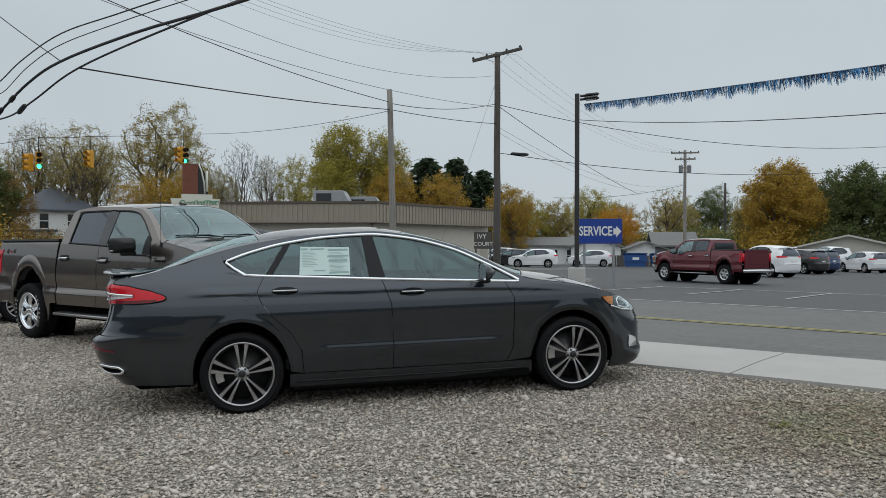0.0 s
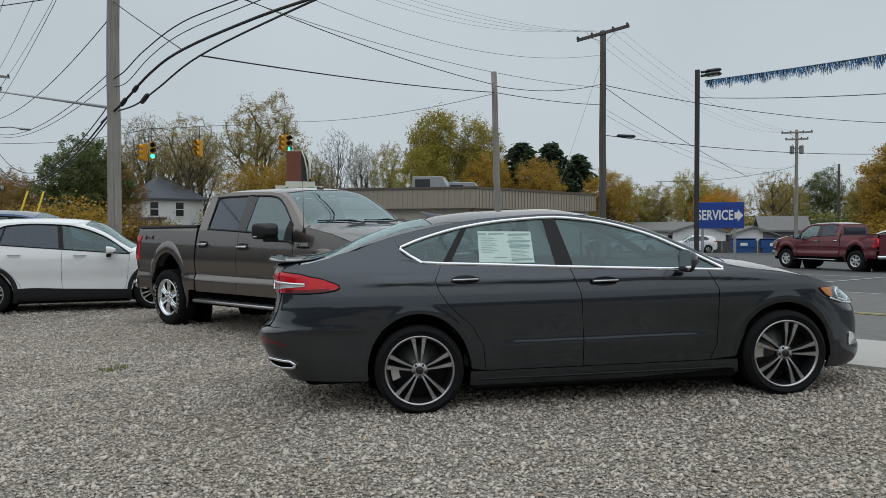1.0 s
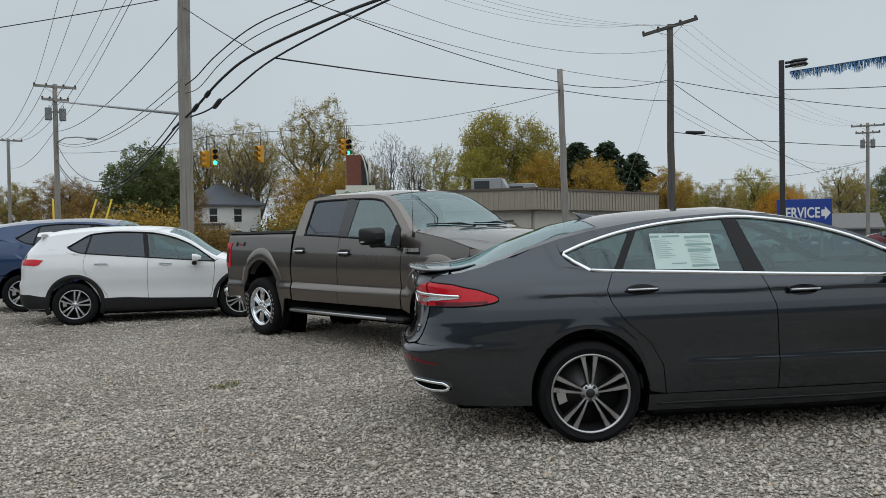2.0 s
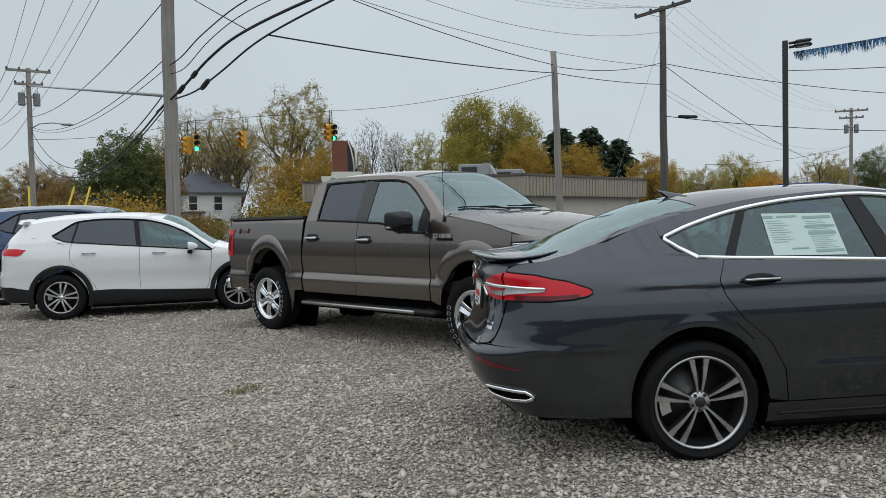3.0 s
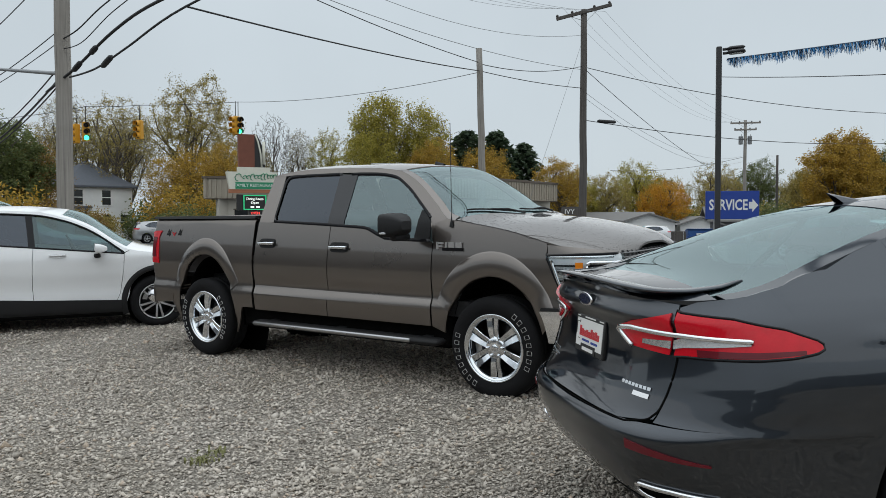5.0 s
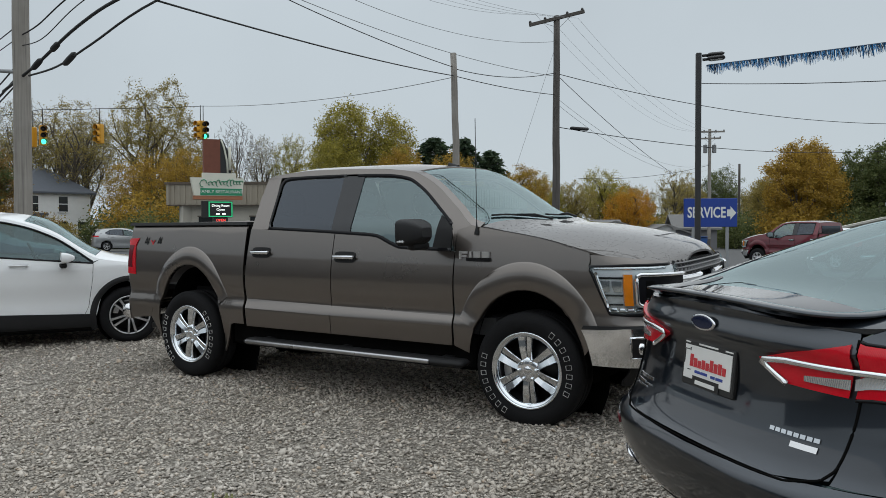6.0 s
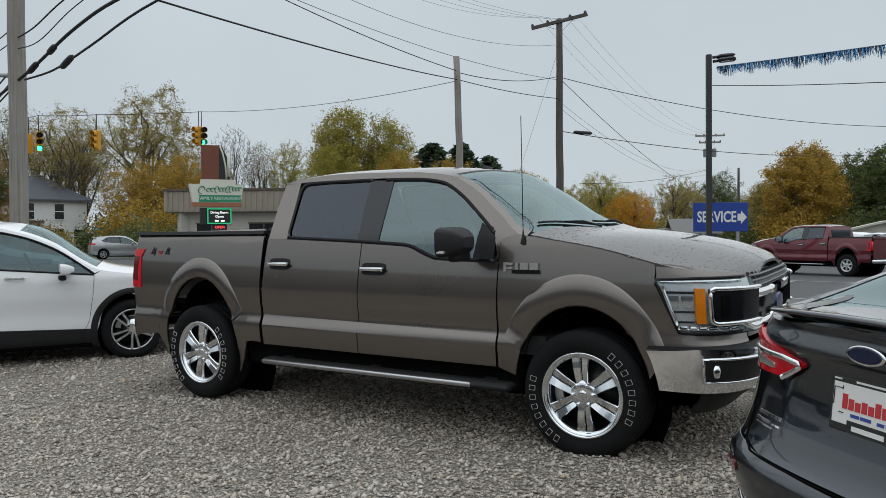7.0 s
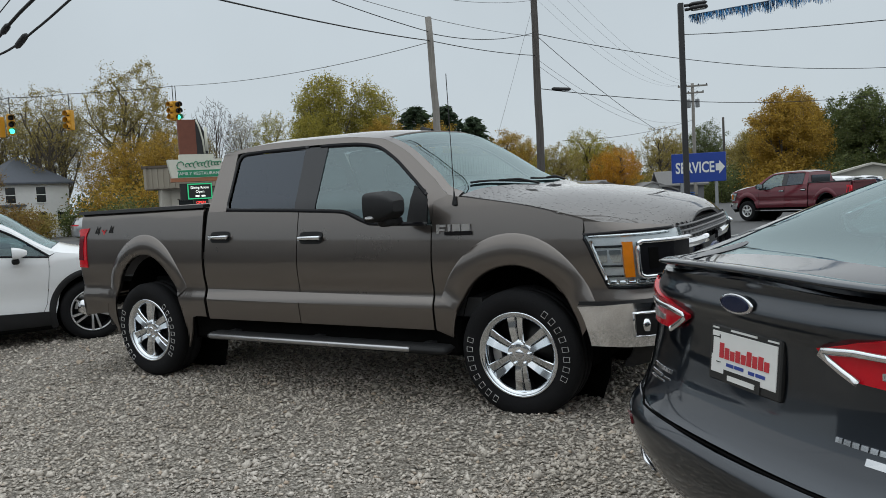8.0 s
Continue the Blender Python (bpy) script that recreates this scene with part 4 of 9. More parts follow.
        sh.panel(b, [("r", 0.47, 0.958), ("r", 0.607, 0.955)], [("r", 0.47, 0.975), ("r", 0.607, 0.985)], [("r", 0.47, 0.958), ("r", 0.47, 0.975)], [("r", 0.607, 0.955), ("r", 0.607, 0.985)], 12, 4, proud=0.016, deep=0.01, sides=(s,))
        part("reversing_lens", b.mesh("reversing_lens", True), LENS_CLEAR, lamp)
        b = Build()
        ribbon(b, sh.skin([("r", 0.41, 0.937), ("r", 0.36, 0.96), ("r", 0.298, 0.994), ("r", 0.298, 1.0), ("r", 0.40, 1.012), ("r", 0.61, 1.008), (-1.0, 1.008), (-0.81, 0.997)], 0.015, s, 40), 0.02, 0.007, out=(-0.8, s * 0.5, 0))
        part("bright_band", b.mesh("bright_band", True), CHROME, lamp)
        b = Build()
        sh.panel(b, [("r", 0.80, 0.552), ("r", 0.55, 0.574)][::-1], [("r", 0.80, 0.561), ("r", 0.55, 0.611)][::-1], [("r", 0.55, 0.574), ("r", 0.55, 0.611)], [("r", 0.80, 0.552), ("r", 0.80, 0.561)], 10, 3, proud=0.006, deep=0.012, sides=(s,))
        part("reflector", b.mesh("reflector", True), LENS_DEEP, car)
        b = Build()
        pipe = [("r", 0.525, 0.405), ("r", 0.545, 0.383), ("r", 0.705, 0.373), ("r", 0.785, 0.380), ("r", 0.810, 0.400), ("r", 0.795, 0.430), ("r", 0.685, 0.437), ("r", 0.545, 0.431), ("r", 0.525, 0.405)]
        b.tube(sh.skin(pipe, 0.008, s, 36), 0.011, 8)
        ex = part("exhaust_trim", b.mesh("exhaust_trim", True), CHROME, car, "chrome exhaust surround")
        b = Build()
        sh.panel(b, [("r", 0.535, 0.385), ("r", 0.805, 0.380)], [("r", 0.535, 0.430), ("r", 0.800, 0.430)], [("r", 0.535, 0.385), ("r", 0.535, 0.430)], [("r", 0.805, 0.380), ("r", 0.800, 0.430)], 8, 3, proud=0.004, deep=0, sides=(s,))
        part("exhaust_mouth", b.mesh("exhaust_mouth", True), WELL, ex)
        # head lamp
        b = Build()
        sh.panel(b, [(3.14, 0.822), (3.2, 0.765), (3.32, 0.725), ("f", 0.5, 0.675)], [(3.14, 0.836), (3.25, 0.842), (3.36, 0.822), ("f", 0.5, 0.72)], [(3.14, 0.822), (3.14, 0.836)], [("f", 0.5, 0.675), ("f", 0.5, 0.72)], 24, 8, proud=0.01, deep=0.02, sides=(s,))
        hl = part("head_lamp", b.mesh("head_lamp", True), LENS_INNER, car)
        b = Build()
        for pts in ([(3.30, 0.745), (3.29, 0.80), (3.33, 0.82), (3.42, 0.79), (3.46, 0.74), (3.40, 0.715), (3.30, 0.745)], [(3.22, 0.752), (3.34, 0.712), (3.5, 0.69)]):
            b.tube(sh.skin(pts, 0.012, s, 24), 0.008, 6)
        part("lamp_ring", b.mesh("lamp_ring", True), CHROME, hl)
        b = Build()
        sh.panel(b, [(3.14, 0.822), (3.2, 0.765), (3.32, 0.725), ("f", 0.5, 0.675)], [(3.14, 0.836), (3.25, 0.842), (3.36, 0.822), ("f", 0.5, 0.72)], [(3.14, 0.822), (3.14, 0.836)], [("f", 0.5, 0.675), ("f", 0.5, 0.72)], 24, 8, proud=0.024, deep=0, sides=(s,))
        part("lamp_cover", b.mesh("lamp_cover", True), LENS_COVER, hl)
        b = Build()
        sh.panel(b, [(3.145, 0.824), (3.2, 0.772), (3.235, 0.757)], [(3.145, 0.834), (3.2, 0.836), (3.25, 0.834)], [(3.145, 0.824), (3.145, 0.834)], [(3.235, 0.757), (3.25, 0.834)], 10, 5, proud=0.016, deep=0.01, sides=(s,))
        part("side_marker", b.mesh("side_marker", True), LENS_AMBER, hl, "amber side marker")
        b = Build()
        sh.panel(b, [("f", 0.78, 0.36), ("f", 0.70, 0.36)], [("f", 0.78, 0.47), ("f", 0.70, 0.43)], [("f", 0.78, 0.36), ("f", 0.78, 0.47)], [("f", 0.70, 0.36), ("f", 0.70, 0.43)], 6, 5, proud=0.008, deep=0.012, sides=(s,))
        part("fog_lamp_bezel", b.mesh("fog_lamp_bezel", True), CHROME, car)
        b = Build()
        ribbon(b, sh.skin([(0.44, 0.245), (2.4, 0.245)], 0.003, s, 20), 0.018, 0.004)
        part("sill_moulding", b.mesh("sill_moulding", True), GLOSSBLACK, car)
    b = Build()
    sh.panel(b, [("r", 0.0, 0.235), ("r", 0.52, 0.25)], [("r", 0.0, 0.32), ("r", 0.42, 0.32)], [("r", 0.0, 0.235), ("r", 0.0, 0.32)], [("r", 0.52, 0.25), ("r", 0.42, 0.32)], 14, 5, proud=0.006, sides=(-1, 1))
    part("diffuser", b.mesh("diffuser", True), PLASTIC, car)
    b = Build()
    sh.panel(b, [("f", 0.46, 0.40), ("f", 0.0, 0.36)], [("f", 0.5, 0.66), ("f", 0.0, 0.70)], [("f", 0.46, 0.40), ("f", 0.5, 0.66)], [("f", 0.0, 0.36), ("f", 0.0, 0.70)], 12, 12, proud=0.006, sides=(-1, 1))
    grille = part("grille", b.mesh("grille", True), GLOSSBLACK, car)
    b = Build()
    for z in (0.42, 0.48, 0.54, 0.6, 0.66):
        ribbon(b, sh.skin([("f", 0.46, z), ("f", 0.0, z)], 0.008, -1, 10) + sh.skin([("f", 0.0, z), ("f", 0.46, z)], 0.008, 1, 10)[1:], 0.02, 0.008, out=(1, 0, 0))
    part("grille_bars", b.mesh("grille_bars", True), CHROME, grille)
    # roof aerial fin
    b = Build()
    z0 = tp.at(0.2, 0).z
    rows = [[Vector((0.36 - 0.2 * f - 0.07 * k, y * (1 - 0.75 * k), z0 - 0.004 + 0.05 * k ** 0.8 * (0.15 + 0.85 * f))) for f in (0, 0.3, 0.6, 0.85, 1)] for k, y in ((0, -0.032), (0.5, -0.03), (1, -0.012), (1, 0.012), (0.5, 0.03), (0, 0.032))]
    sheet(b, rows)
    part("aerial_fin", b.mesh("aerial_fin", True), SEDAN_PAINT, car)
    # plate in its frame, with writing as bars
    x = sh.at(sh.xa - 1, 0.912).x
    q = pose(x - 0.008, 0, 0.912, 0, 0, -90) @ pose(0, 0, 0, -7)
    b = Build().box(-0.165, 0.165, -0.005, 0.02, -0.085, 0.085, q, b=0.004)
    plate = part("dealer_plate", b.mesh("dealer_plate"), LABEL_BLACK, lid, "white dealer plate in a black frame")
    b = Build().box(-0.15, 0.15, -0.0075, 0, -0.06, 0.067, q, b=0.001)
    part("plate_face", b.mesh("plate_face"), WHITE, plate)
    b = Build()
    bars(b, q @ pose(0, -0.0075, 0), [(-0.098 + 0.026 * k, -0.012 + h / 2, 0.0205, h) for k, h in enumerate((0.046, 0.034, 0.028, 0.034, 0.028, 0.042, 0.034, 0.038, 0.028))], slot=0)
    bars(b, q @ pose(0, -0.0075, 0), [(-0.128, 0.05, 0.036, 0.0025), (-0.112, -0.026, 0.02, 0.0025), (-0.145, 0.022, 0.0025, 0.055), (-0.11, 0.052, 0.0025, 0.012)], slot=3)
    bars(b, q @ pose(0, -0.0075, 0), [(-0.055, -0.028, 0.034, 0.010), (-0.012, -0.028, 0.042, 0.010), (0.045, -0.03, 0.026, 0.010), (0.085, -0.03, 0.04, 0.010)], slot=1)
    b.box(-0.085, 0.085, -0.0085, 0.0, -0.083, -0.045, q, 3)
    bars(b, q @ pose(0, -0.0085, 0), [(0.0, -0.066, 0.125, 0.015)], slot=2)
    bars(b, q @ pose(0, -0.0055, 0), [(0.0, 0.077, 0.12, 0.006), (-0.135, 0.077, 0.03, 0.005), (0.13, 0.077, 0.045, 0.005)], slot=2)
    part("plate_print", b.mesh("plate_print"), [LABEL_RED, LABEL_BLUE, WHITE, LABEL_BLACK], plate)
    b = Build()
    oval(b, pose(sh.at(sh.xa - 1, 1.07).x - 0.002, 0, 1.082, 0, 0, -90), 0.075, 0.031, 0.006)
    em = part("boot_emblem", b.mesh("boot_emblem", True), CHROME, lid, "oval badge with a dark blue face")
    b = Build()
    oval(b, pose(sh.at(sh.xa - 1, 1.07).x - 0.0075, 0, 1.082, 0, 0, -90), 0.066, 0.0245, 0.003)
    part("emblem_face", b.mesh("emblem_face", True), plain("dark blue enamel", (0.012, 0.02, 0.06), 0.15, 0.3), em)
    for side, rows in ((1, [(-0.075 + 0.027 * i, 0.788, 0.022, 0.012) for i in range(6)] + [(-0.05, 0.764, 0.10, 0.009), (0.045, 0.762, 0.05, 0.006), (-0.03, 0.749, 0.12, 0.005)]),
                       (-1, [(-0.1 + 0.024 * i, 0.788, 0.019, 0.0125) for i in range(8)] + [(0.03, 0.76, 0.095, 0.017)])):
        b = Build()
        for dx, z, w, h in rows:
            y = 0.47 - side * dx
            y0, y1 = y - w / 2, y + w / 2
            sh.panel(b, [("r", y0, z - h / 2), ("r", y1, z - h / 2)], [("r", y0, z + h / 2), ("r", y1, z + h / 2)], [("r", y0, z - h / 2), ("r", y0, z + h / 2)], [("r", y1, z - h / 2), ("r", y1, z + h / 2)], 2, 1, proud=0.004, deep=0.004, sides=(side,))
        part("boot_lettering", b.mesh("boot_lettering"), CHROME, lid)
        # the dark gap round the lid
        b = Build().tube(sh.skin([("r", 0.616, 1.10), ("r", 0.616, 0.72), ("r", 0.59, 0.685), ("r", 0.5, 0.662), ("r", 0.0, 0.657)], 0.0005, side, 60), 0.0045, 5)
        part("lid_seal", b.mesh("lid_seal", True), WELL, lid)
    # the price sheet in the rear door's window
    b = Build()
    c = [(0.482, 1.118), (0.904, 1.103)]
    t = [(0.499, 1.352), (0.914, 1.337)]
    sh.panel(b, c, t, [c[0], t[0]], [c[1], t[1]], 10, 8, proud=-0.006, deep=0, sides=(-1,))
    st = part("price_sheet", b.mesh("price_sheet", True), PAPER, car, "pale printed price sheet in the rear door window")
    b = Build()
    rows = [(0.50, 0.56, 1.322, 1.337), (0.58, 0.70, 1.326, 1.337), (0.73, 0.90, 1.318, 1.334), (0.72, 0.90, 1.268, 1.280), (0.73, 0.89, 1.228, 1.246), (0.73, 0.895, 1.132, 1.146), (0.60, 0.70, 1.150, 1.157)]
    rows += [(0.51, 0.60 + 0.02 * (k % 3), 1.305 - 0.013 * k, 1.308 - 0.013 * k) for k in range(10)] + [(0.735, 0.84 + 0.018 * (k % 3), 1.302 - 0.0105 * k, 1.3045 - 0.0105 * k) for k in range(16)]
    for x0, x1, z0, z1 in rows:
        z0, z1 = z0 - 0.036 * (x0 - 0.5), z1 - 0.036 * (x0 - 0.5)
        sh.panel(b, [(x0, z0), (x1, z0)], [(x0, z1), (x1, z1)], [(x0, z0), (x0, z1)], [(x1, z0), (x1, z1)], 3, 1, proud=-0.004, deep=0, sides=(-1,))
    part("sheet_print", b.mesh("sheet_print"), PAPER_TEAL, st)
    return car


TRUCK_WHEEL = wheel_meshes("truck", 0.412, 0.275, 0.28, [(7.0, 0, 0.036, 0.056), (-7.0, 0, 0.036, 0.056)], 6, WHEEL_CHROME, POCKET, 0.045, 6, letters=True, tread=False, offs=(0.019, 0.033))
RED_WHEEL = wheel_meshes("red_truck", 0.412, 0.242, 0.28, [(6.5, 0, 0.03, 0.04), (-6.5, 0, 0.03, 0.04)], 6, ALLOY, POCKET, 0.04, 6, tread=False)


def pickup(m, label, col, wet, band, wheel, chrome_front=True, badges=True):
    car = thing("pickup_truck", m, label, "pickup truck")
    wb = 3.6
    low = curve((0.42, 0.945), (0.5, 0.965), (0.6, 0.978), (0.70, 0.985), (0.79, 0.956), (0.82, 0.958), (0.9, 0.968), (0.98, 0.971), (1.04, 0.968), (1.10, 0.961), (1.16, 0.952), (1.24, 0.938), (1.32, 0.922), (1.40, 0.904), (1.47, 0.886))
    fore = curve((0.42, 0.955), (0.5, 0.968), (0.6, 0.976), (0.76, 0.974), (0.85, 0.962), (0.95, 0.969), (1.04, 0.967), (1.10, 0.961), (1.16, 0.952), (1.24, 0.938), (1.32, 0.922), (1.40, 0.904), (1.47, 0.886))
    plan = curve((-0.95, 0.99), (0.3, 1.0), (3.4, 1.0), (4.1, 0.985), (4.6, 0.94))

    def width(x, z):
        k = min(1, max(0, (x - 3.85) / 0.2))
        return ((1 - k) * low(min(z, 1.42)) + k * fore(min(z, 1.42)) - max(0, z - 1.42) * 0.46) * plan(x)
    tail = curve((0.4, -0.93), (1.5, -0.94))
    nose = curve((0.38, 4.42), (0.46, 4.53), (0.60, 4.60), (0.75, 4.64), (0.78, 4.59), (0.85, 4.57), (1.1, 4.57), (1.17, 4.55), (1.22, 4.48), (1.28, 4.36))
    sh = Shell(width, tail, nose, -0.86, 3.9, 0.22, 0.46)
    rail = curve((0.8, 1.86), (0.9, 1.885), (1.0, 1.9), (1.38, 1.925), (2.05, 1.91), (2.45, 1.872), (2.66, 1.79), (3.0, 1.545), (3.12, 1.44), (3.3, 1.408), (3.7, 1.34), (4.13, 1.228), (4.35, 1.18), (4.6, 1.14))
    ridge = curve((0.8, 1.88), (0.9, 1.915), (1.1, 1.955), (1.376, 1.972), (2.05, 1.965), (2.6, 1.92), (2.8, 1.82), (3.35, 1.49), (3.5, 1.445), (3.8, 1.42), (4.2, 1.36), (4.45, 1.29), (4.6, 1.2))
    tp = Top(sh, rail, ridge, 3.0, 1.1)
    ra, fa, foot = (0.02, 0.42, 0.47, 0.66), (3.59, 0.42, 0.46, 0.56), 0.545
    rb, fb = curve((0.8, 1.415), (1.85, 1.378)), curve((1.85, 1.376), (2.05, 1.366), (2.25, 1.352), (2.38, 1.30), (2.5, 1.262), (3.0, 1.248))
    wt = curve((0.95, 1.85), (1.165, 1.862), (1.8, 1.858), (2.2, 1.846), (2.43, 1.815), (2.6, 1.728), (2.8, 1.573), (2.95, 1.445), (3.0, 1.40))
    for s in (-1, 1):
        b = Build()
        o = arc(*ra, 188, -12, 22)
        sh.panel(b, [(-0.925, 0.62), (-0.6, 0.62)] + o + [(0.6, 0.56), (0.765, 0.56)], [(-0.925, 1.452), (0.765, 1.452)], [(-0.925, 0.62), (-0.93, 1.452)], [(0.765, 0.56), (0.765, 1.452)], 60, 24, sides=(s,))
        part("bed_side", b.mesh("bed_side", True), col, car)
        b = Build()
        ribbon(b, [Vector((x, s * 0.872, 1.452)) for x in (-0.93, -0.4, 0.2, 0.775)], 0.085, 0.028, out=(0, 0, 1))
        part("bed_rail", b.mesh("bed_rail"), PLASTIC, car, "black plastic bed rail cap")
        for name, bot, top, left, right in (
                ("rear_door", [(0.80, foot), (1.795, foot)], on(rb, 0.82, 1.81, 6), [(0.80, foot), (0.79, 0.9), (0.82, rb(0.82))], [(1.795, foot), (1.80, 1.0), (1.81, rb(1.81))]),
                ("front_door", [(1.803, foot), (2.99, foot)], on(fb, 1.818, 3.0, 14), [(1.803, foot), (1.808, 1.0), (1.818, fb(1.818))], [(2.99, foot), (3.0, 1.248)])):
            b = Build()
            sh.panel(b, bot, top, left, right, 28, 30, sides=(s,))
            d = part(name, b.mesh(name, True), col, car)
            handle_of(d, sh, 0.985 if name[0] == "r" else 1.95, 1.212 if name[0] == "r" else 1.188, s, 0.215, CHROME, PLASTIC, 0.046)
        b = Build()
        sh.panel(b, [(3.008, foot)] + arc(*fa, 172, 14, 20), [(3.008, 1.40)] + on(rail, 3.12, 4.06, 14, 0.001), [(3.008, foot), (3.008, 1.40)], [arc(*fa, 172, 14, 20)[-1], (4.14, 0.74), (4.205, 0.848), (4.134, 1.02), (4.058, 1.16), (4.06, rail(4.06) + 0.001)], 44, 24, sides=(s,))
        part("front_wing", b.mesh("front_wing", True), col, car)
        b = Build()
        sh.panel(b, [(4.066, 1.145), ("f", 0.66, 1.15)], [(4.066, 1.236), ("f", 0.66, 1.185)], [(4.066, 1.145), (4.066, 1.236)], [("f", 0.66, 1.15), ("f", 0.66, 1.185)], 20, 5, sides=(s,))
        part("lamp_surround", b.mesh("lamp_surround", True), col, car)
        b = Build()
        sh.panel(b, [(4.03, 0.70), ("f", 0.66, 0.70)], [(4.066, 0.838), ("f", 0.66, 0.836)], [(4.03, 0.70), (4.066, 0.838)], [("f", 0.66, 0.70), ("f", 0.66, 0.836)], 20, 5, sides=(s,))
        part("lamp_surround", b.mesh("lamp_surround", True), col, car)
        # flared arches
        for c0, rx, rz, px in ((ra, 0.585, 0.83, 0.0), (fa, 0.60, 0.76, 0.0)):
            b = Build()
            rows = []
            for k, (f, p) in enumerate(((1.0, 0.0), (0.93, 0.008), (0.5, 0.011), (0.06, 0.012), (0.0, 0.006), (-0.02, -0.03))):
                row = []
                for i in range(41):
                    a = radians((153 - 126 * i / 40) if c0 is ra else (153 - 136 * i / 40))
                    x, z = c0[0] + (c0[2] + (rx - c0[2]) * f) * math.cos(a), c0[1] + (c0[3] + (rz - c0[3]) * f) * math.sin(a)
                    if c0 is ra:
                        x = min(x, 0.775)
                    q = sh.at(*sh.uz((x, max(z, 0.42))), -p)
                    row.append(Vector((q.x, s * q.y, z)))
                rows.append(row)
            sheet(b, rows)
            part("wheel_arch", b.mesh("wheel_arch", True), col, car)
        # lower moulding; the grey truck's is coloured lighter for the sky it catches
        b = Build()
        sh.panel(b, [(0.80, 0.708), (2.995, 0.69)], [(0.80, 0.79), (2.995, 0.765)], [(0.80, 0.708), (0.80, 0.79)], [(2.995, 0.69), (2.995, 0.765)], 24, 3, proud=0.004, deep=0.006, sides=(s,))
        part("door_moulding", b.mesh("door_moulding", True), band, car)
        # cab frame
        for bot, top in (([(0.825, 1.41), (1.03, 1.41)], [(0.85, 1.872), (1.01, 1.868)]),):
            b = Build()
            sh.panel(b, bot, top, [bot[0], (0.828, 1.68), top[0]], [bot[1], top[1]], 6, 14, sides=(s,))
            part("rear_pillar", b.mesh("rear_pillar", True), col, car)
        b = Build()
        sh.panel(b, [(0.86, 1.86), *on(wt, 1.0, 2.95, 28, 0.014), (3.0, 1.252)], on(rail, 0.85, 3.12, 28), [(0.86, 1.86), (0.85, rail(0.85))], [(3.0, 1.252), (3.006, 1.39), (3.12, rail(3.12))], 44, 6, sides=(s,))
        part("roof_rail", b.mesh("roof_rail", True), col, car)
        w1b, w1t = [(1.045, 1.43), (1.765, 1.398)], [(1.05, 1.82), (1.1, 1.845), (1.75, 1.845)]
        w2b, w2t = on(fb, 1.965, 2.93, 14, 0.02), [(1.975, 1.835), *on(wt, 2.1, 2.93, 14, -0.012)]
        for name, bo, to, mat in (("rear_door_window", w1b, w1t, GLASS_DARK), ("front_door_window", w2b, w2t, GLASS)):
            b = Build()
            sh.panel(b, bo, to, [bo[0], to[0]], [bo[-1], to[-1]], 20, 14, proud=-0.012, deep=0, sides=(s,))
            part(name, b.mesh(name, True), mat, car)
        b = Build()
        sh.panel(b, [(1.765, 1.385), (1.965, 1.378)], [(1.75, 1.858), (1.975, 1.85)], [(1.765, 1.385), (1.75, 1.858)], [(1.965, 1.378), (1.975, 1.85)], 6, 10, proud=-0.005, sides=(s,))
        part("door_pillar", b.mesh("door_pillar", True), PILLAR_GLOSS, car)
        b = Build()
        ribbon(b, sh.skin([(1.05, 1.425), (1.032, 1.45), (1.032, 1.80), (1.045, 1.84), (1.1, 1.858), (1.3, 1.864), (1.78, 1.862)], 0.0, s, 24), 0.026, 0.002)
        ribbon(b, sh.skin([(1.04, 1.42), (1.75, 1.39)] + on(fb, 1.86, 2.97, 16, 0.008), 0.0, s, 40), 0.03, 0.003)
        ribbon(b, sh.skin([(1.9, 1.856)] + on(wt, 1.98, 2.95, 18, 0.002), 0.0, s, 40), 0.026, 0.002)
        part("window_surround", b.mesh("window_surround", True), GLOSSBLACK, car)
        b = Build()
        sh.panel(b, [(2.80, 1.262), (2.965, 1.258)], [(2.84, 1.515), (2.90, 1.475), (2.965, 1.415)], [(2.80, 1.262), (2.84, 1.515)], [(2.965, 1.258), (2.965, 1.415)], 8, 8, proud=0.003, sides=(s,))
        part("mirror_base", b.mesh("mirror_base", True), PLASTIC, car)
        mo = mirror_of(car, 2.80, 1.0, 1.395, s, PLASTIC, 1.55, e=0.4, flat=0.85)
        if badges:
            part("mirror_lamp", Build().box(-0.012, 0.045, min(s * 0.1, s * 0.176), max(s * 0.1, s * 0.176), -0.072, -0.052, b=0.006).mesh("mirror_lamp"), LENS_CLEAR, mo)
        # lamps
        b = Build()
        sh.panel(b, [(4.2, 0.85), (4.3, 0.845), ("f", 0.62, 0.845)], [(4.06, 1.158), (4.3, 1.163), ("f", 0.62, 1.165)], [(4.2, 0.85), (4.13, 1.02), (4.06, 1.158)], [("f", 0.62, 0.845), ("f", 0.62, 1.165)], 28, 12, proud=0.004, deep=0.03, sides=(s,))
        hl = part("head_lamp", b.mesh("head_lamp", True), LENS_BRIGHT, car, "clear wrap-round head lamp with an amber strip")
        b = Build()
        sh.panel(b, [(4.208, 0.852), (4.3, 0.847), ("f", 0.62, 0.847)], [(4.066, 1.156), (4.3, 1.161), ("f", 0.62, 1.163)], [(4.208, 0.852), (4.136, 1.02), (4.066, 1.156)], [("f", 0.62, 0.847), ("f", 0.62, 1.163)], 28, 12, proud=0.03, deep=0, sides=(s,))
        part("lamp_cover", b.mesh("lamp_cover", True), LENS_COVER, hl)
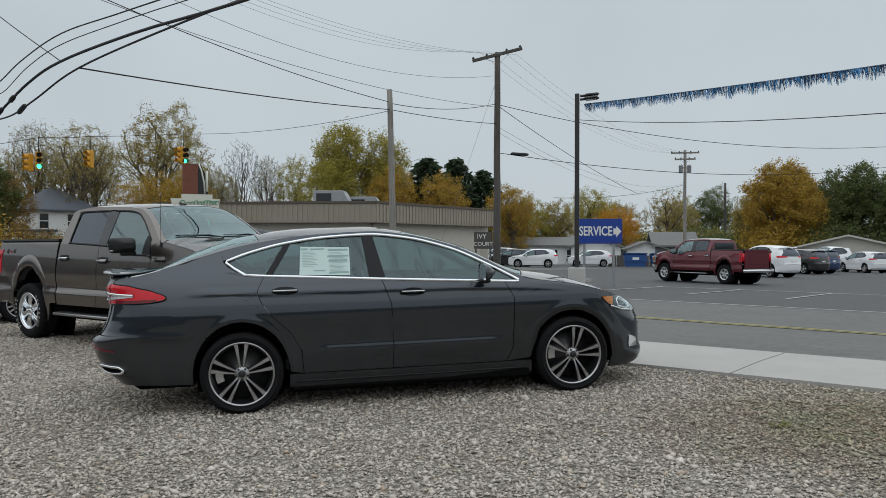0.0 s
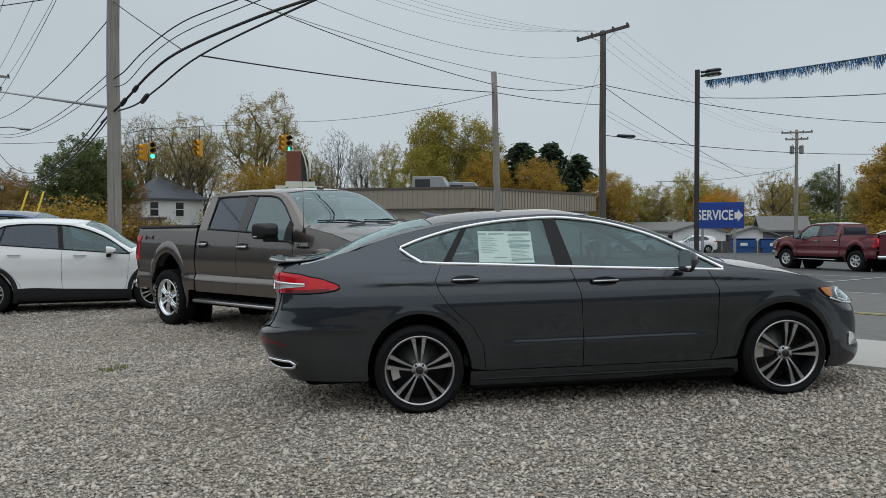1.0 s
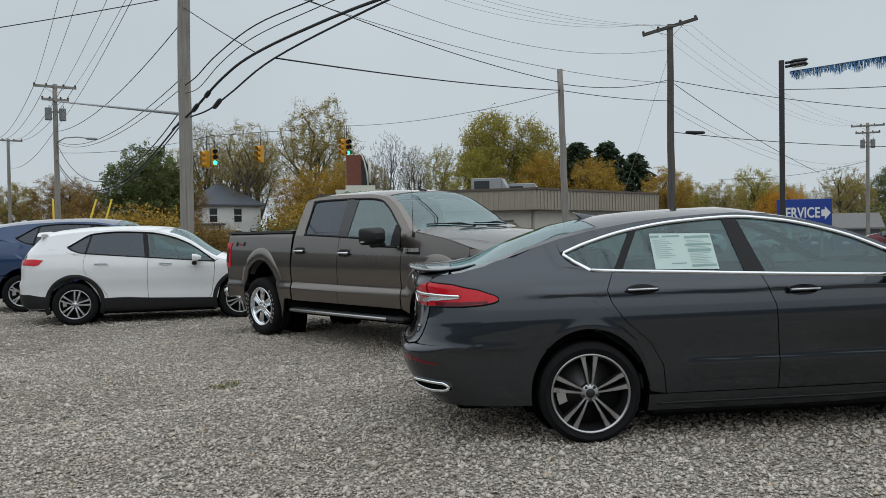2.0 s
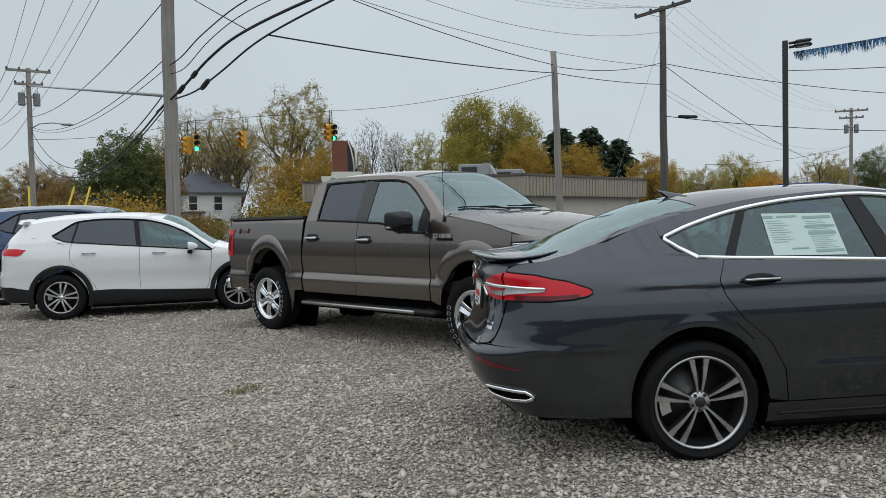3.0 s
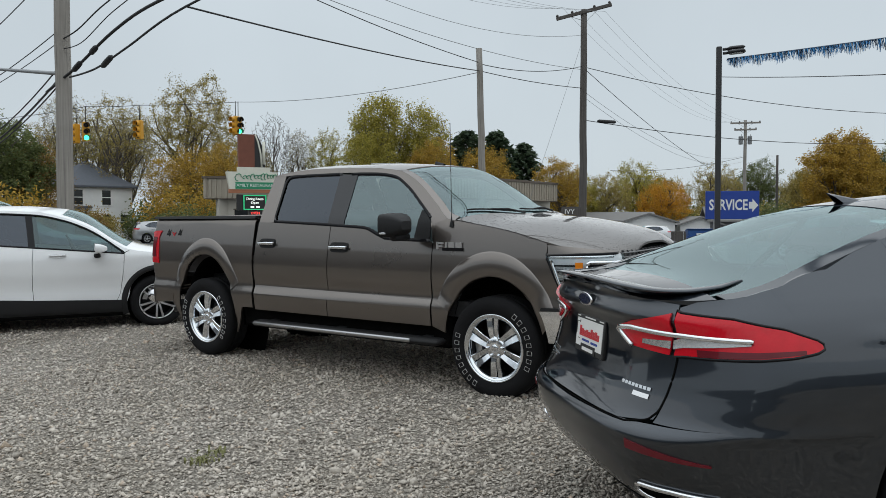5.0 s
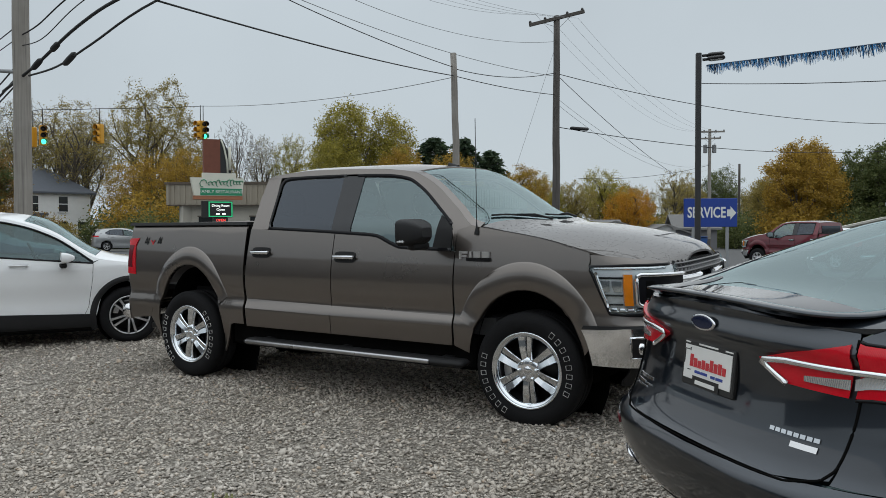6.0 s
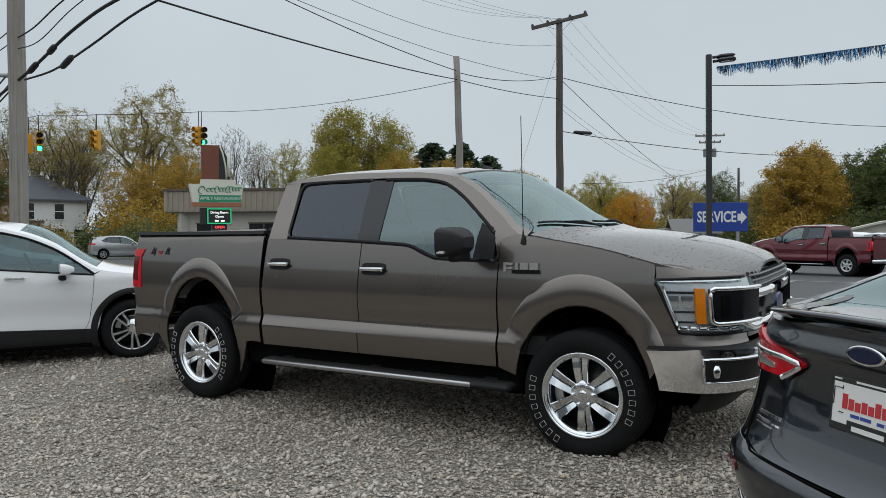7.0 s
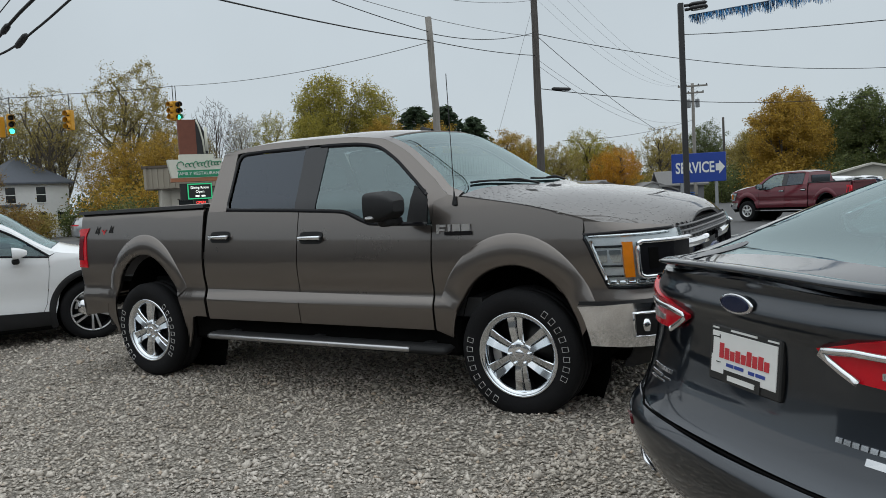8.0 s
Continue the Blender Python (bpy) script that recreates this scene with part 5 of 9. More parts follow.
        b = Build().tube(sh.skin([("f", 0.66, 0.846), (4.3, 0.842), (4.202, 0.848), (4.13, 1.02), (4.058, 1.158), (4.3, 1.168), ("f", 0.66, 1.17)], 0.012, s, 60), 0.011, 6)
        part("lamp_gasket", b.mesh("lamp_gasket", True), GLOSSBLACK, hl)
        b = Build()
        for x0, x1, z0, z1 in ((4.14, 4.205, 0.995, 1.065), (4.215, 4.28, 0.995, 1.065)):
            sh.panel(b, [(x0 + 0.02, z0), (x1, z0)], [(x0, z1), (x1, z1)], [(x0 + 0.02, z0), (x0 + 0.004, z0 + 0.03), (x0, z1)], [(x1, z0), (x1, z1)], 5, 5, proud=0.014, deep=0.012, sides=(s,))
        for k in range(6):
            x = 4.205 + 0.05 * k
            ribbon(b, sh.skin([(x, 0.866), (x + 0.004, 0.892)], 0.016, s, 3), 0.02, 0.006)
        ribbon(b, sh.skin([(4.11, 1.12), (4.16, 0.99), (4.20, 0.89)], 0.01, s, 8), 0.022, 0.014)
        part("lamp_bowl", b.mesh("lamp_bowl", True), CHROME, hl)
        # dark strips that stand for the shaded streaks between the reflectors
        b = Build()
        for x0, x1, z0, z1 in ((4.17, 4.29, 0.965, 0.978), (4.13, 4.29, 1.078, 1.092), (4.2, 4.29, 0.905, 0.917)):
            ribbon(b, sh.skin([(x0, (z0 + z1) / 2), (x1, (z0 + z1) / 2)], 0.012, s, 8), z1 - z0, 0.006)
        part("lamp_shadow_bar", b.mesh("lamp_shadow_bar", True), GLOSSBLACK, hl, "black strips laid in as shade inside the lamp")
        b = Build()
        sh.panel(b, [(4.295, 0.905), (4.345, 0.905)], [(4.285, 1.11), (4.335, 1.11)], [(4.295, 0.905), (4.285, 1.11)], [(4.345, 0.905), (4.335, 1.11)], 5, 6, proud=0.032, deep=0.03, sides=(s,))
        part("indicator", b.mesh("indicator", True), LENS_AMBER, hl)
        b = Build()
        ribbon(b, sh.skin([(4.10, 1.145), (4.22, 1.148), (4.50, 1.15)], 0.01, s, 10), 0.02, 0.008)
        ribbon(b, sh.skin([(4.215, 0.875), (4.3, 0.873), (4.50, 0.875)], 0.01, s, 10), 0.03, 0.008)
        part("lamp_reflector", b.mesh("lamp_reflector", True), CHROME, hl)
        # the bracket of the grille bar that reaches into the lamp
        b = Build()
        sh.panel(b, [(4.37, 0.905), ("f", 0.56, 0.905)], [(4.36, 1.105), ("f", 0.56, 1.105)], [(4.37, 0.905), (4.36, 1.105)], [("f", 0.56, 0.905), ("f", 0.56, 1.105)], 14, 6, proud=0.04, deep=0.04, sides=(s,))
        br = part("grille_bracket", b.mesh("grille_bracket", True), GLOSSBLACK, car)
        b = Build().tube(sh.skin([("f", 0.56, 0.91), (4.385, 0.905), (4.365, 0.92), (4.355, 1.09), (4.375, 1.11), ("f", 0.56, 1.105)], 0.044, s, 50), 0.014, 8)
        part("bracket_frame", b.mesh("bracket_frame", True), CHROME, br)
        b = Build()
        sh.panel(b, [(4.41, 0.95), (4.45, 0.95)], [(4.405, 1.07), (4.445, 1.07)], [(4.41, 0.95), (4.405, 1.07)], [(4.45, 0.95), (4.445, 1.07)], 4, 5, proud=0.044, deep=0.01, sides=(s,))
        part("bracket_slot", b.mesh("bracket_slot", True), WELL, br)
        b = Build()
        sh.panel(b, [(-0.925, 0.985), (-0.79, 0.965)], [(-0.93, 1.315), (-0.775, 1.325)], [(-0.925, 0.985), (-0.93, 1.315)], [(-0.79, 0.965), (-0.82, 1.25), (-0.775, 1.325)], 8, 12, proud=0.008, deep=0.03, sides=(s,))
        b.box(-0.95, -0.925, min(s * 0.78, s * 0.915), max(s * 0.78, s * 0.915), 0.98, 1.315, b=0.008)
        tl = part("tail_lamp", b.mesh("tail_lamp", True), LENS_RED, car)
        b = Build()
        sh.panel(b, [(-0.905, 1.04), (-0.84, 1.035)], [(-0.905, 1.255), (-0.84, 1.255)], [(-0.905, 1.04), (-0.905, 1.255)], [(-0.84, 1.035), (-0.855, 1.15), (-0.84, 1.255)], 4, 6, proud=0.012, deep=0.008, sides=(s,))
        part("inner_lens", b.mesh("inner_lens", True), LENS_DEEP, tl)
        # running board with a bright edge
        b = Build()
        b.box(0.86, 3.13, min(s * 0.93, s * 1.085), max(s * 0.93, s * 1.085), 0.40, 0.45, b=0.018)
        for x in (1.0, 1.9, 2.9):
            b.box(x - 0.04, x + 0.04, min(s * 0.7, s * 0.94), max(s * 0.7, s * 0.94), 0.42, 0.445)
        rbd = part("running_board", b.mesh("running_board", True), PLASTIC, car, "black running board with a bright edge")
        b = Build()
        b.box(0.9, 2.85, min(s * 1.062, s * 1.094), max(s * 1.062, s * 1.094), 0.412, 0.446, b=0.006)
        part("board_edge", b.mesh("board_edge", True), BRIGHT, rbd)
        # bumper end, fog lamp, tow hook
        b = Build()
        sh.panel(b, [(-0.92, 0.50), (-0.56, 0.55)], [(-0.92, 0.64), (-0.53, 0.64)], [(-0.92, 0.50), (-0.92, 0.64)], [(-0.56, 0.55), (-0.53, 0.64)], 8, 4, proud=0.002, sides=(s,))
        part("bed_valance", b.mesh("bed_valance", True), col, car)
    b = Build()
    sh.panel(b, [(4.09, 0.50), (4.3, 0.495), ("f", 0.0, 0.495)], [(4.02, 0.735), (4.3, 0.755), ("f", 0.0, 0.76)], [(4.09, 0.50), (4.02, 0.735)], [("f", 0.0, 0.495), ("f", 0.0, 0.76)], 40, 10, proud=0.03, deep=0.05, sides=(-1, 1))
    fbm = part("front_bumper", b.mesh("front_bumper", True), CHROME if chrome_front else col, car, "bright chrome front bumper")
    b = Build()
    for s in (-1, 1):
        sh.panel(b, [(4.34, 0.565), ("f", 0.56, 0.57)], [(4.34, 0.69), ("f", 0.56, 0.70)], [(4.34, 0.565), (4.34, 0.69)], [("f", 0.56, 0.57), ("f", 0.56, 0.70)], 10, 5, proud=0.034, deep=0.005, sides=(s,))
    sh.panel(b, [(4.02, 0.742), ("f", 0.0, 0.762)], [(4.03, 0.764), ("f", 0.0, 0.79)], [(4.02, 0.742), (4.03, 0.764)], [("f", 0.0, 0.762), ("f", 0.0, 0.79)], 30, 2, proud=0.02, deep=0.02, sides=(-1, 1))
    sh.panel(b, [("f", 0.88, 0.36), ("f", 0.0, 0.36)], [("f", 0.9, 0.5), ("f", 0.0, 0.5)], [("f", 0.88, 0.36), ("f", 0.9, 0.5)], [("f", 0.0, 0.36), ("f", 0.0, 0.5)], 20, 4, proud=0.0, deep=0.02, sides=(-1, 1))
    part("bumper_inset", b.mesh("bumper_inset", True), PLASTIC, fbm)
    for s in (-1, 1):
        b = Build().tube(sh.skin([(4.33, 0.56), ("f", 0.55, 0.562), ("f", 0.55, 0.708), (4.33, 0.698), (4.33, 0.56)], 0.036, s, 30), 0.008, 6)
        p = sh.skin([(4.40, 0.63)], 0.04, s)[0]
        b.lathe([(0.0, -0.012), (0.035, -0.008), (0.042, 0.01)], 20, Matrix.Translation(p) @ pose(0, 0, 0, 0, 0, 90 + s * 14))
        part("fog_lamp", b.mesh("fog_lamp", True), CHROME, fbm)
    # grille with its bars
    b = Build()
    sh.panel(b, [("f", 0.62, 0.80), ("f", 0.0, 0.80)], [("f", 0.62, 1.17), ("f", 0.0, 1.18)], [("f", 0.62, 0.80), ("f", 0.62, 1.17)], [("f", 0.0, 0.80), ("f", 0.0, 1.18)], 20, 12, proud=-0.02, deep=0, sides=(-1, 1))
    gr = part("grille", b.mesh("grille", True), GLOSSBLACK, car)
    b = Build()
    for z in (1.105, 1.135, 1.165):
        ribbon(b, sh.skin([("f", 0.62, z), ("f", 0.0, z)], 0.0, -1, 14) + sh.skin([("f", 0.0, z), ("f", 0.62, z)], 0.0, 1, 14)[1:], 0.012, 0.02, out=(1, 0, 0))
    for i in range(-9, 10):
        y = 0.065 * i
        p = [sh.skin([("f", abs(y), z)], 0.0, 1 if y >= 0 else -1)[0] for z in (1.085, 1.13, 1.185)]
        ribbon(b, p, 0.01, 0.018, out=(1, 0.01, 0))
    part("grille_mesh", b.mesh("grille_mesh", True), GRILLE_STEEL, gr)
    b = Build()
    for s in (-1, 1):
        loop = [("f", 0.12, 1.05), ("f", 0.60, 1.06), ("f", 0.70, 1.03), ("f", 0.70, 0.90), ("f", 0.60, 0.86), ("f", 0.12, 0.87)]
        pts = sh.skin(loop, 0.012, s, 30)
        ribbon(b, pts, 0.06, 0.02, out=(1, s * 0.25, 0))
    part("grille_bar", b.mesh("grille_bar", True), CHROME, gr, "heavy chrome grille bar")
    b = Build()
    oval(b, pose(sh.at(sh.xb + 1, 0.96).x + 0.03, 0, 0.96, 0, 0, 90), 0.13, 0.055, 0.012)
    part("grille_emblem", b.mesh("grille_emblem", True), plain("dark blue badge", (0.012, 0.03, 0.12), 0.15, 0.3), gr)
    # bed: floor, bulkhead, tailgate, bumper
    part("bed_floor", Build().box(-0.9, 0.78, -0.58, 0.58, 0.78, 0.83).mesh("bed_floor"), PLASTIC, car)
    part("bed_front", Build().box(0.735, 0.775, -0.86, 0.86, 0.83, 1.45).mesh("bed_front"), PLASTIC, car)
    for s in (-1, 1):
        b = Build().box(-0.9, 0.74, min(s * 0.80, s * 0.86), max(s * 0.80, s * 0.86), 1.1, 1.45).box(-0.9, 0.74, min(s * 0.56, s * 0.86), max(s * 0.56, s * 0.86), 1.08, 1.12)
        part("bed_liner", b.mesh("bed_liner"), PLASTIC, car)
    b = Build().box(-0.955, -0.90, -0.78, 0.78, 0.66, 1.47, b=0.015).box(-0.975, -0.95, -0.7, 0.7, 1.38, 1.47, b=0.01).box(-0.962, -0.95, -0.5, 0.5, 0.85, 1.2, b=0.006)
    part("tailgate", b.mesh("tailgate"), col, car)
    b = Build().box(-1.12, -0.93, -0.93, 0.93, 0.5, 0.66, b=0.04)
    rbm = part("rear_bumper", b.mesh("rear_bumper", True), CHROME, car)
    part("bumper_step", Build().box(-1.11, -0.95, -0.9, 0.9, 0.655, 0.675, b=0.006).mesh("bumper_step"), PLASTIC, rbm)
    b = Build().tube([(-0.6, -0.62, 0.42), (-0.78, -0.68, 0.42), (-0.86, -0.74, 0.41)], 0.03, 12)
    part("exhaust_pipe", b.mesh("exhaust_pipe", True), WHEEL_DISC, car)
    # cab back and roof
    b = Build()
    sheet(b, [[Vector((x, y, z)) for y in (-0.9 * k, -0.45 * k, 0, 0.45 * k, 0.9 * k)] for x, z, k in ((0.815, 0.6, 1.02), (0.815, 1.1, 1.02), (0.815, 1.42, 0.97), (0.822, 1.62, 0.89), (0.84, 1.82, 0.79), (0.86, 1.88, 0.75))])
    part("cab_back", b.mesh("cab_back", True), col, car)
    part("back_window", Build().box(0.81, 0.816, -0.62, 0.62, 1.48, 1.76).mesh("back_window"), GLASS_DARK, car)
    for name, ua, ub, vv, mat, lift in (("roof", lambda v: 0.85, lambda v: 2.60 - 0.12 * v * v, 1.0, col, 0), ("windscreen", lambda v: 2.605 - 0.12 * v * v, lambda v: 3.42 - 0.22 * v * v, 0.915, GLASS_SHIELD, -0.008),
                                        ("bonnet", lambda v: 3.43 - 0.22 * v * v, lambda v: 4.78, 0.985, wet, 0.004)):
        b = Build()
        tp.panel(b, ua, ub, -vv, vv, 26, 30, lift)
        part(name, b.mesh(name, True), mat, car)
    for s in (-1, 1):
        b = Build()
        tp.panel(b, lambda v: 2.47, lambda v: 3.2, s * 0.915, s * 1.0, 22, 4)
        part("front_pillar", b.mesh("front_pillar", True), col, car)
        b = Build()
        low_at = lambda v, up, lift: tp.at(3.40 - 0.22 * v * v - up, v, lift)
        v0 = 0.62 if s > 0 else -0.12
        b.tube([low_at(v0, -0.02, 0.006), low_at(v0 - 0.2, 0.03, 0.02), low_at(v0 - 0.42, 0.04, 0.012)], 0.009, 6)
        b.tube([low_at(v0 - 0.02 - 0.08 * k, 0.012 + 0.008 * k, 0.006) for k in range(9)], 0.008, 6)
        part("wiper", b.mesh("wiper", True), PLASTIC, car)
    b = Build()
    tp.panel(b, lambda v: 3.30 - 0.22 * v * v, lambda v: 3.46 - 0.22 * v * v, -0.93, 0.93, 4, 24, -0.012)
    part("cowl", b.mesh("cowl", True), PLASTIC, car)
    # cabin
    b = Build().box(0.95, 3.3, -0.85, 0.85, 0.62, 0.75).box(2.85, 3.4, -0.84, 0.84, 1.05, 1.33, b=0.08)
    part("cabin_trim", b.mesh("cabin_trim"), CABIN, car)
    for s in (-1, 1):
        seat(car, 2.2, s * 0.45, 0.8, 0.55)
        seat(car, 1.3, s * 0.42, 0.82, 0.6)
    steering(car, 2.78, 0.45, 1.28)
    # running gear
    under(car, -0.6, 4.25, 0.86, 0.34, 0.62, (0.02, 3.59), 0.465, 0.32, 1.4)
    b = Build()
    for x in (0, wb):
        b.tube([(x, -0.7, 0.41), (x, 0.7, 0.41)], 0.05, 10)
    b.lathe([(0.0, -0.15), (0.14, -0.08), (0.14, 0.08), (0.0, 0.15)], 16, pose(0, 0, 0.41))
    part("axle", b.mesh("axle", True), WELL, car)
    for x in (0, wb):
        for s in (-1, 1):
            add_wheel(car, wheel, x, s * 0.845, s < 0, 8 if x == 0 else -4)
    if badges:
        b = Build().tube([sh.skin([(3.18, 1.37)], 0.0, -1)[0], sh.skin([(3.18, 1.37)], 0.0, -1)[0] + Vector((-0.012, 0.02, 0.85))], 0.0028, 6)
        p = sh.skin([(3.18, 1.37)], 0.0, -1)[0]
        b.lathe([(0.02, 0), (0.018, 0.02), (0.008, 0.05), (0.004, 0.09)], 12, Matrix.Translation(p) @ pose(0, 0, 0, 90))
        part("whip_aerial", b.mesh("whip_aerial", True), PLASTIC, car)
        b = Build()
        z0 = tp.at(2.42, 0).z
        sheet(b, [[Vector((2.47 - 0.1 * f, y * 0.7 * (1 - 0.6 * k), z0 - 0.006 + 0.04 * k * (0.3 + 0.7 * f))) for f in (0, 0.4, 0.8, 1)] for k, y in ((0, -0.04), (0.7, -0.035), (1, -0.02), (1, 0.02), (0.7, 0.035), (0, 0.04))])
        part("roof_aerial", b.mesh("roof_aerial", True), PLASTIC, car)
        p = sh.skin([(3.18, 1.213)], 0.004, -1)[0]
        b = bars(Build(), Matrix.Translation(p), [(-0.118, 0.006, 0.02, 0.06), (-0.09, 0.026, 0.06, 0.016), (-0.088, 0.0, 0.045, 0.014), (-0.03, 0.012, 0.018, 0.044), (0.025, 0.012, 0.058, 0.044), (0.095, 0.012, 0.06, 0.044)], 0.012)
        bd = part("wing_badge", b.mesh("wing_badge"), ALLOY, car, "chrome wing badge on a black bar")
        part("badge_bar", bars(Build(), Matrix.Translation(p), [(0.035, -0.024, 0.2, 0.024)], 0.016).mesh("badge_bar"), GLOSSBLACK, bd)
        p = sh.skin([(-0.55, 1.285)], 0.0, -1)[0]
        for dx, ch, mt in ((-0.1, "4", PLASTIC), (0.0, "x", LABEL_RED), (0.1, "4", PLASTIC)):
            words("decal", ch, 0.145, mt, car, Matrix.Translation(p + Vector((dx, -0.003, 0))), deep=0.001)
    return car


SUV_WHEEL = wheel_meshes("hatch", 0.363, 0.25, 0.225, [(9.0, 0, 0.024, 0.03), (-9.0, 0, 0.024, 0.03)], 5, ALLOY, POCKET, 0.024, 5, tread=False, offs=(0.016, 0.045))


FAR_WHEEL = wheel_meshes("far_car", 0.345, 0.235, 0.225, [(7.5, 0, 0.022, 0.03), (-7.5, 0, 0.022, 0.03)], 5, ALLOY, POCKET, 0.03, 5, tread=False, segs=24)


def hatchback(m, label, col, tall=1.0, category="car", group="", clad=True):
    car = thing("hatchback", m, label, category, group)
    belt = curve((-0.1, 1.27), (0.113, 1.232), (0.6, 1.185), (1.178, 1.136), (2.3, 1.04))
    wtop = curve((-0.1, 1.335), (0.0, 1.40), (0.29, 1.553), (0.7, 1.585), (1.2, 1.565), (1.5, 1.505), (1.848, 1.365), (2.3, 1.045))
    rail = curve((-0.75, 1.42), (-0.5, 1.50), (-0.2, 1.56), (0.3, 1.605), (0.8, 1.625), (1.2, 1.612), (1.5, 1.548), (1.848, 1.402), (2.2, 1.165), (2.35, 1.09), (2.6, 1.05), (3.1, 0.99), (3.35, 0.9))
    ridge = curve((-0.8, 1.50), (-0.5, 1.585), (-0.2, 1.645), (0.3, 1.685), (1.0, 1.70), (1.5, 1.672), (1.758, 1.62), (2.374, 1.22), (2.6, 1.14), (3.1, 1.06), (3.4, 0.95), (3.5, 0.88))
    low = curve((0.2, 0.86), (0.3, 0.89), (0.45, 0.9), (0.55, 0.895), (0.62, 0.9), (0.8, 0.925), (0.95, 0.93), (1.06, 0.915), (1.2, 0.875))
    plan = curve((-0.95, 0.95), (-0.3, 0.985), (0.6, 1.0), (2.0, 1.0), (2.8, 0.975), (3.5, 0.93))
    belt_all = curve((-0.9, 1.2), (0.1, 1.22), (1.178, 1.13), (2.3, 1.04), (3.4, 0.95))

    def width(x, z):
        k = min(z, belt_all(x))
        return (low(k) - max(0, z - k) * 0.5) * plan(x)
    tail = curve((0.25, -0.78), (0.4, -0.92), (0.7, -0.95), (0.8, -0.92), (1.0, -0.91), (1.2, -0.85), (1.4, -0.68), (1.56, -0.52))
    nose = curve((0.2, 3.45), (0.3, 3.58), (0.6, 3.62), (0.8, 3.6), (0.95, 3.5), (1.05, 3.4))
    sh = Shell(width, tail, nose, -0.3, 2.95, 0.55, 0.6)
    tp = Top(sh, rail, ridge, 2.4, 1.1)
    flat = lambda k: (lambda v: k)
    side = PLASTIC if clad else col
    K = dict(cup=col, shell=sh, top=tp, paint=col, belt=belt, wtop=wtop, rail=rail, foot=0.40, sill=0.23, wb=2.71, half=0.92, track=0.80,
             rear_arch=(0, 0.363, 0.40, 0.44), front_arch=(2.71, 0.363, 0.40, 0.44),
             rear_edge=[(0.52, 0.40), (0.50, 0.52), (0.36, 0.72), (0.2, 0.85), (0.147, 0.95), (0.146, 1.1), (0.19, 1.222)],
             mid_edge=[(1.17, 0.40), (1.155, 0.6), (1.16, 0.95), (1.172, 1.138)], front_edge=[(2.18, 0.40), (2.225, 0.5), (2.27, 0.85), (2.28, 1.042)],
             lid=(0.70, 0.70, 1.42), tip=(-0.098, 1.325), quarter_front=(0.16, 0.25), rear_glass=(0.19, 0.28), pillar=(1.12, 1.08, 1.2, 1.16), glass_end=2.26,
             bumper_top=0.695, bumper_line=[(-0.72, 0.68), (-0.45, 0.66)], split=138, shoulder=[(-0.6, 1.46), (-0.4, 1.52), (-0.2, 1.56)],
             fender_top=[(2.36, 1.085), (2.6, 1.05), (2.9, 1.015), (3.08, 0.985)], nose_line=[(3.3, 0.95), ("f", 0.5, 0.90), ("f", 0.0, 0.90)],
             skirt=(0.26, 0.22), skirt_line=[(-0.7, 0.29)], sill_mat=side, bumper_mat=col, rear_tint=GLASS_DARK, front_tint=GLASS_SEDAN, chrome_w=0.022,
             trim_mat=GLOSSBLACK, trim_label="black window surround", handle_mat=col, handles=(0.42, 1.46, 1.05, 1.03), mirror=(1.93, 0.88, 1.12), mirror_mat=col, mirror_size=1.5, mirror_flat=0.6, mirror_round=0.42,
             tops=[("roof", flat(-1.15), lambda v: 1.62 - 0.12 * v * v, 1.0, col), ("windscreen", lambda v: 1.626 - 0.12 * v * v, lambda v: 2.44 - 0.16 * v * v, 0.9, GLASS_SHIELD), ("bonnet", lambda v: 2.45 - 0.16 * v * v, flat(3.6), 0.985, col)],
             pillars=[("front_pillar", flat(1.5), flat(2.32))], tail=-0.9, nose=3.6, wheel=SUV_WHEEL if clad else FAR_WHEEL, spin=(10, 30), cabin=(0.4, 2.15, 1.16))
    family_car(car, K)
    b = Build()
    sh.panel(b, [("r", 0.0, 0.71), ("r", 0.69, 0.71)], [("r", 0.0, 1.10), ("r", 0.69, 1.10)], [("r", 0.0, 0.71), ("r", 0.0, 1.10)], [("r", 0.69, 0.71), ("r", 0.69, 1.10)], 16, 14, sides=(-1, 1))
    gate = part("tailgate", b.mesh("tailgate", True), col, car)
    b = Build()
    sh.panel(b, [("r", 0.0, 1.105), ("r", 0.69, 1.105)], [("r", 0.0, 1.50), ("r", 0.64, 1.44)], [("r", 0.0, 1.105), ("r", 0.0, 1.50)], [("r", 0.69, 1.105), ("r", 0.64, 1.44)], 16, 14, proud=-0.004, sides=(-1, 1))
    part("rear_window", b.mesh("rear_window", True), GLASS_DARK, gate)
    b = Build()
    edge = [(-0.45, 1.52), ("r", 0.6, 1.53), ("r", 0.3, 1.56), ("r", 0.0, 1.57)]
    ribbon(b, sh.skin(edge, 0.03, -1, 14) + sh.skin(edge[::-1], 0.03, 1, 14)[1:], 0.16, 0.04, out=(0, 0, 1))
    part("roof_spoiler", b.mesh("roof_spoiler", True), col, car)
    for s in (-1, 1):
        b = Build()
        sh.panel(b, [("r", 0.45, 1.06), (-0.7, 1.04), (-0.6, 1.03), (-0.54, 1.05)], [("r", 0.45, 1.12), (-0.75, 1.145), (-0.6, 1.145), (-0.47, 1.125)], [("r", 0.45, 1.06), ("r", 0.45, 1.12)], [(-0.54, 1.05), (-0.47, 1.125)], 24, 8, proud=0.01, deep=0.02, sides=(s,))
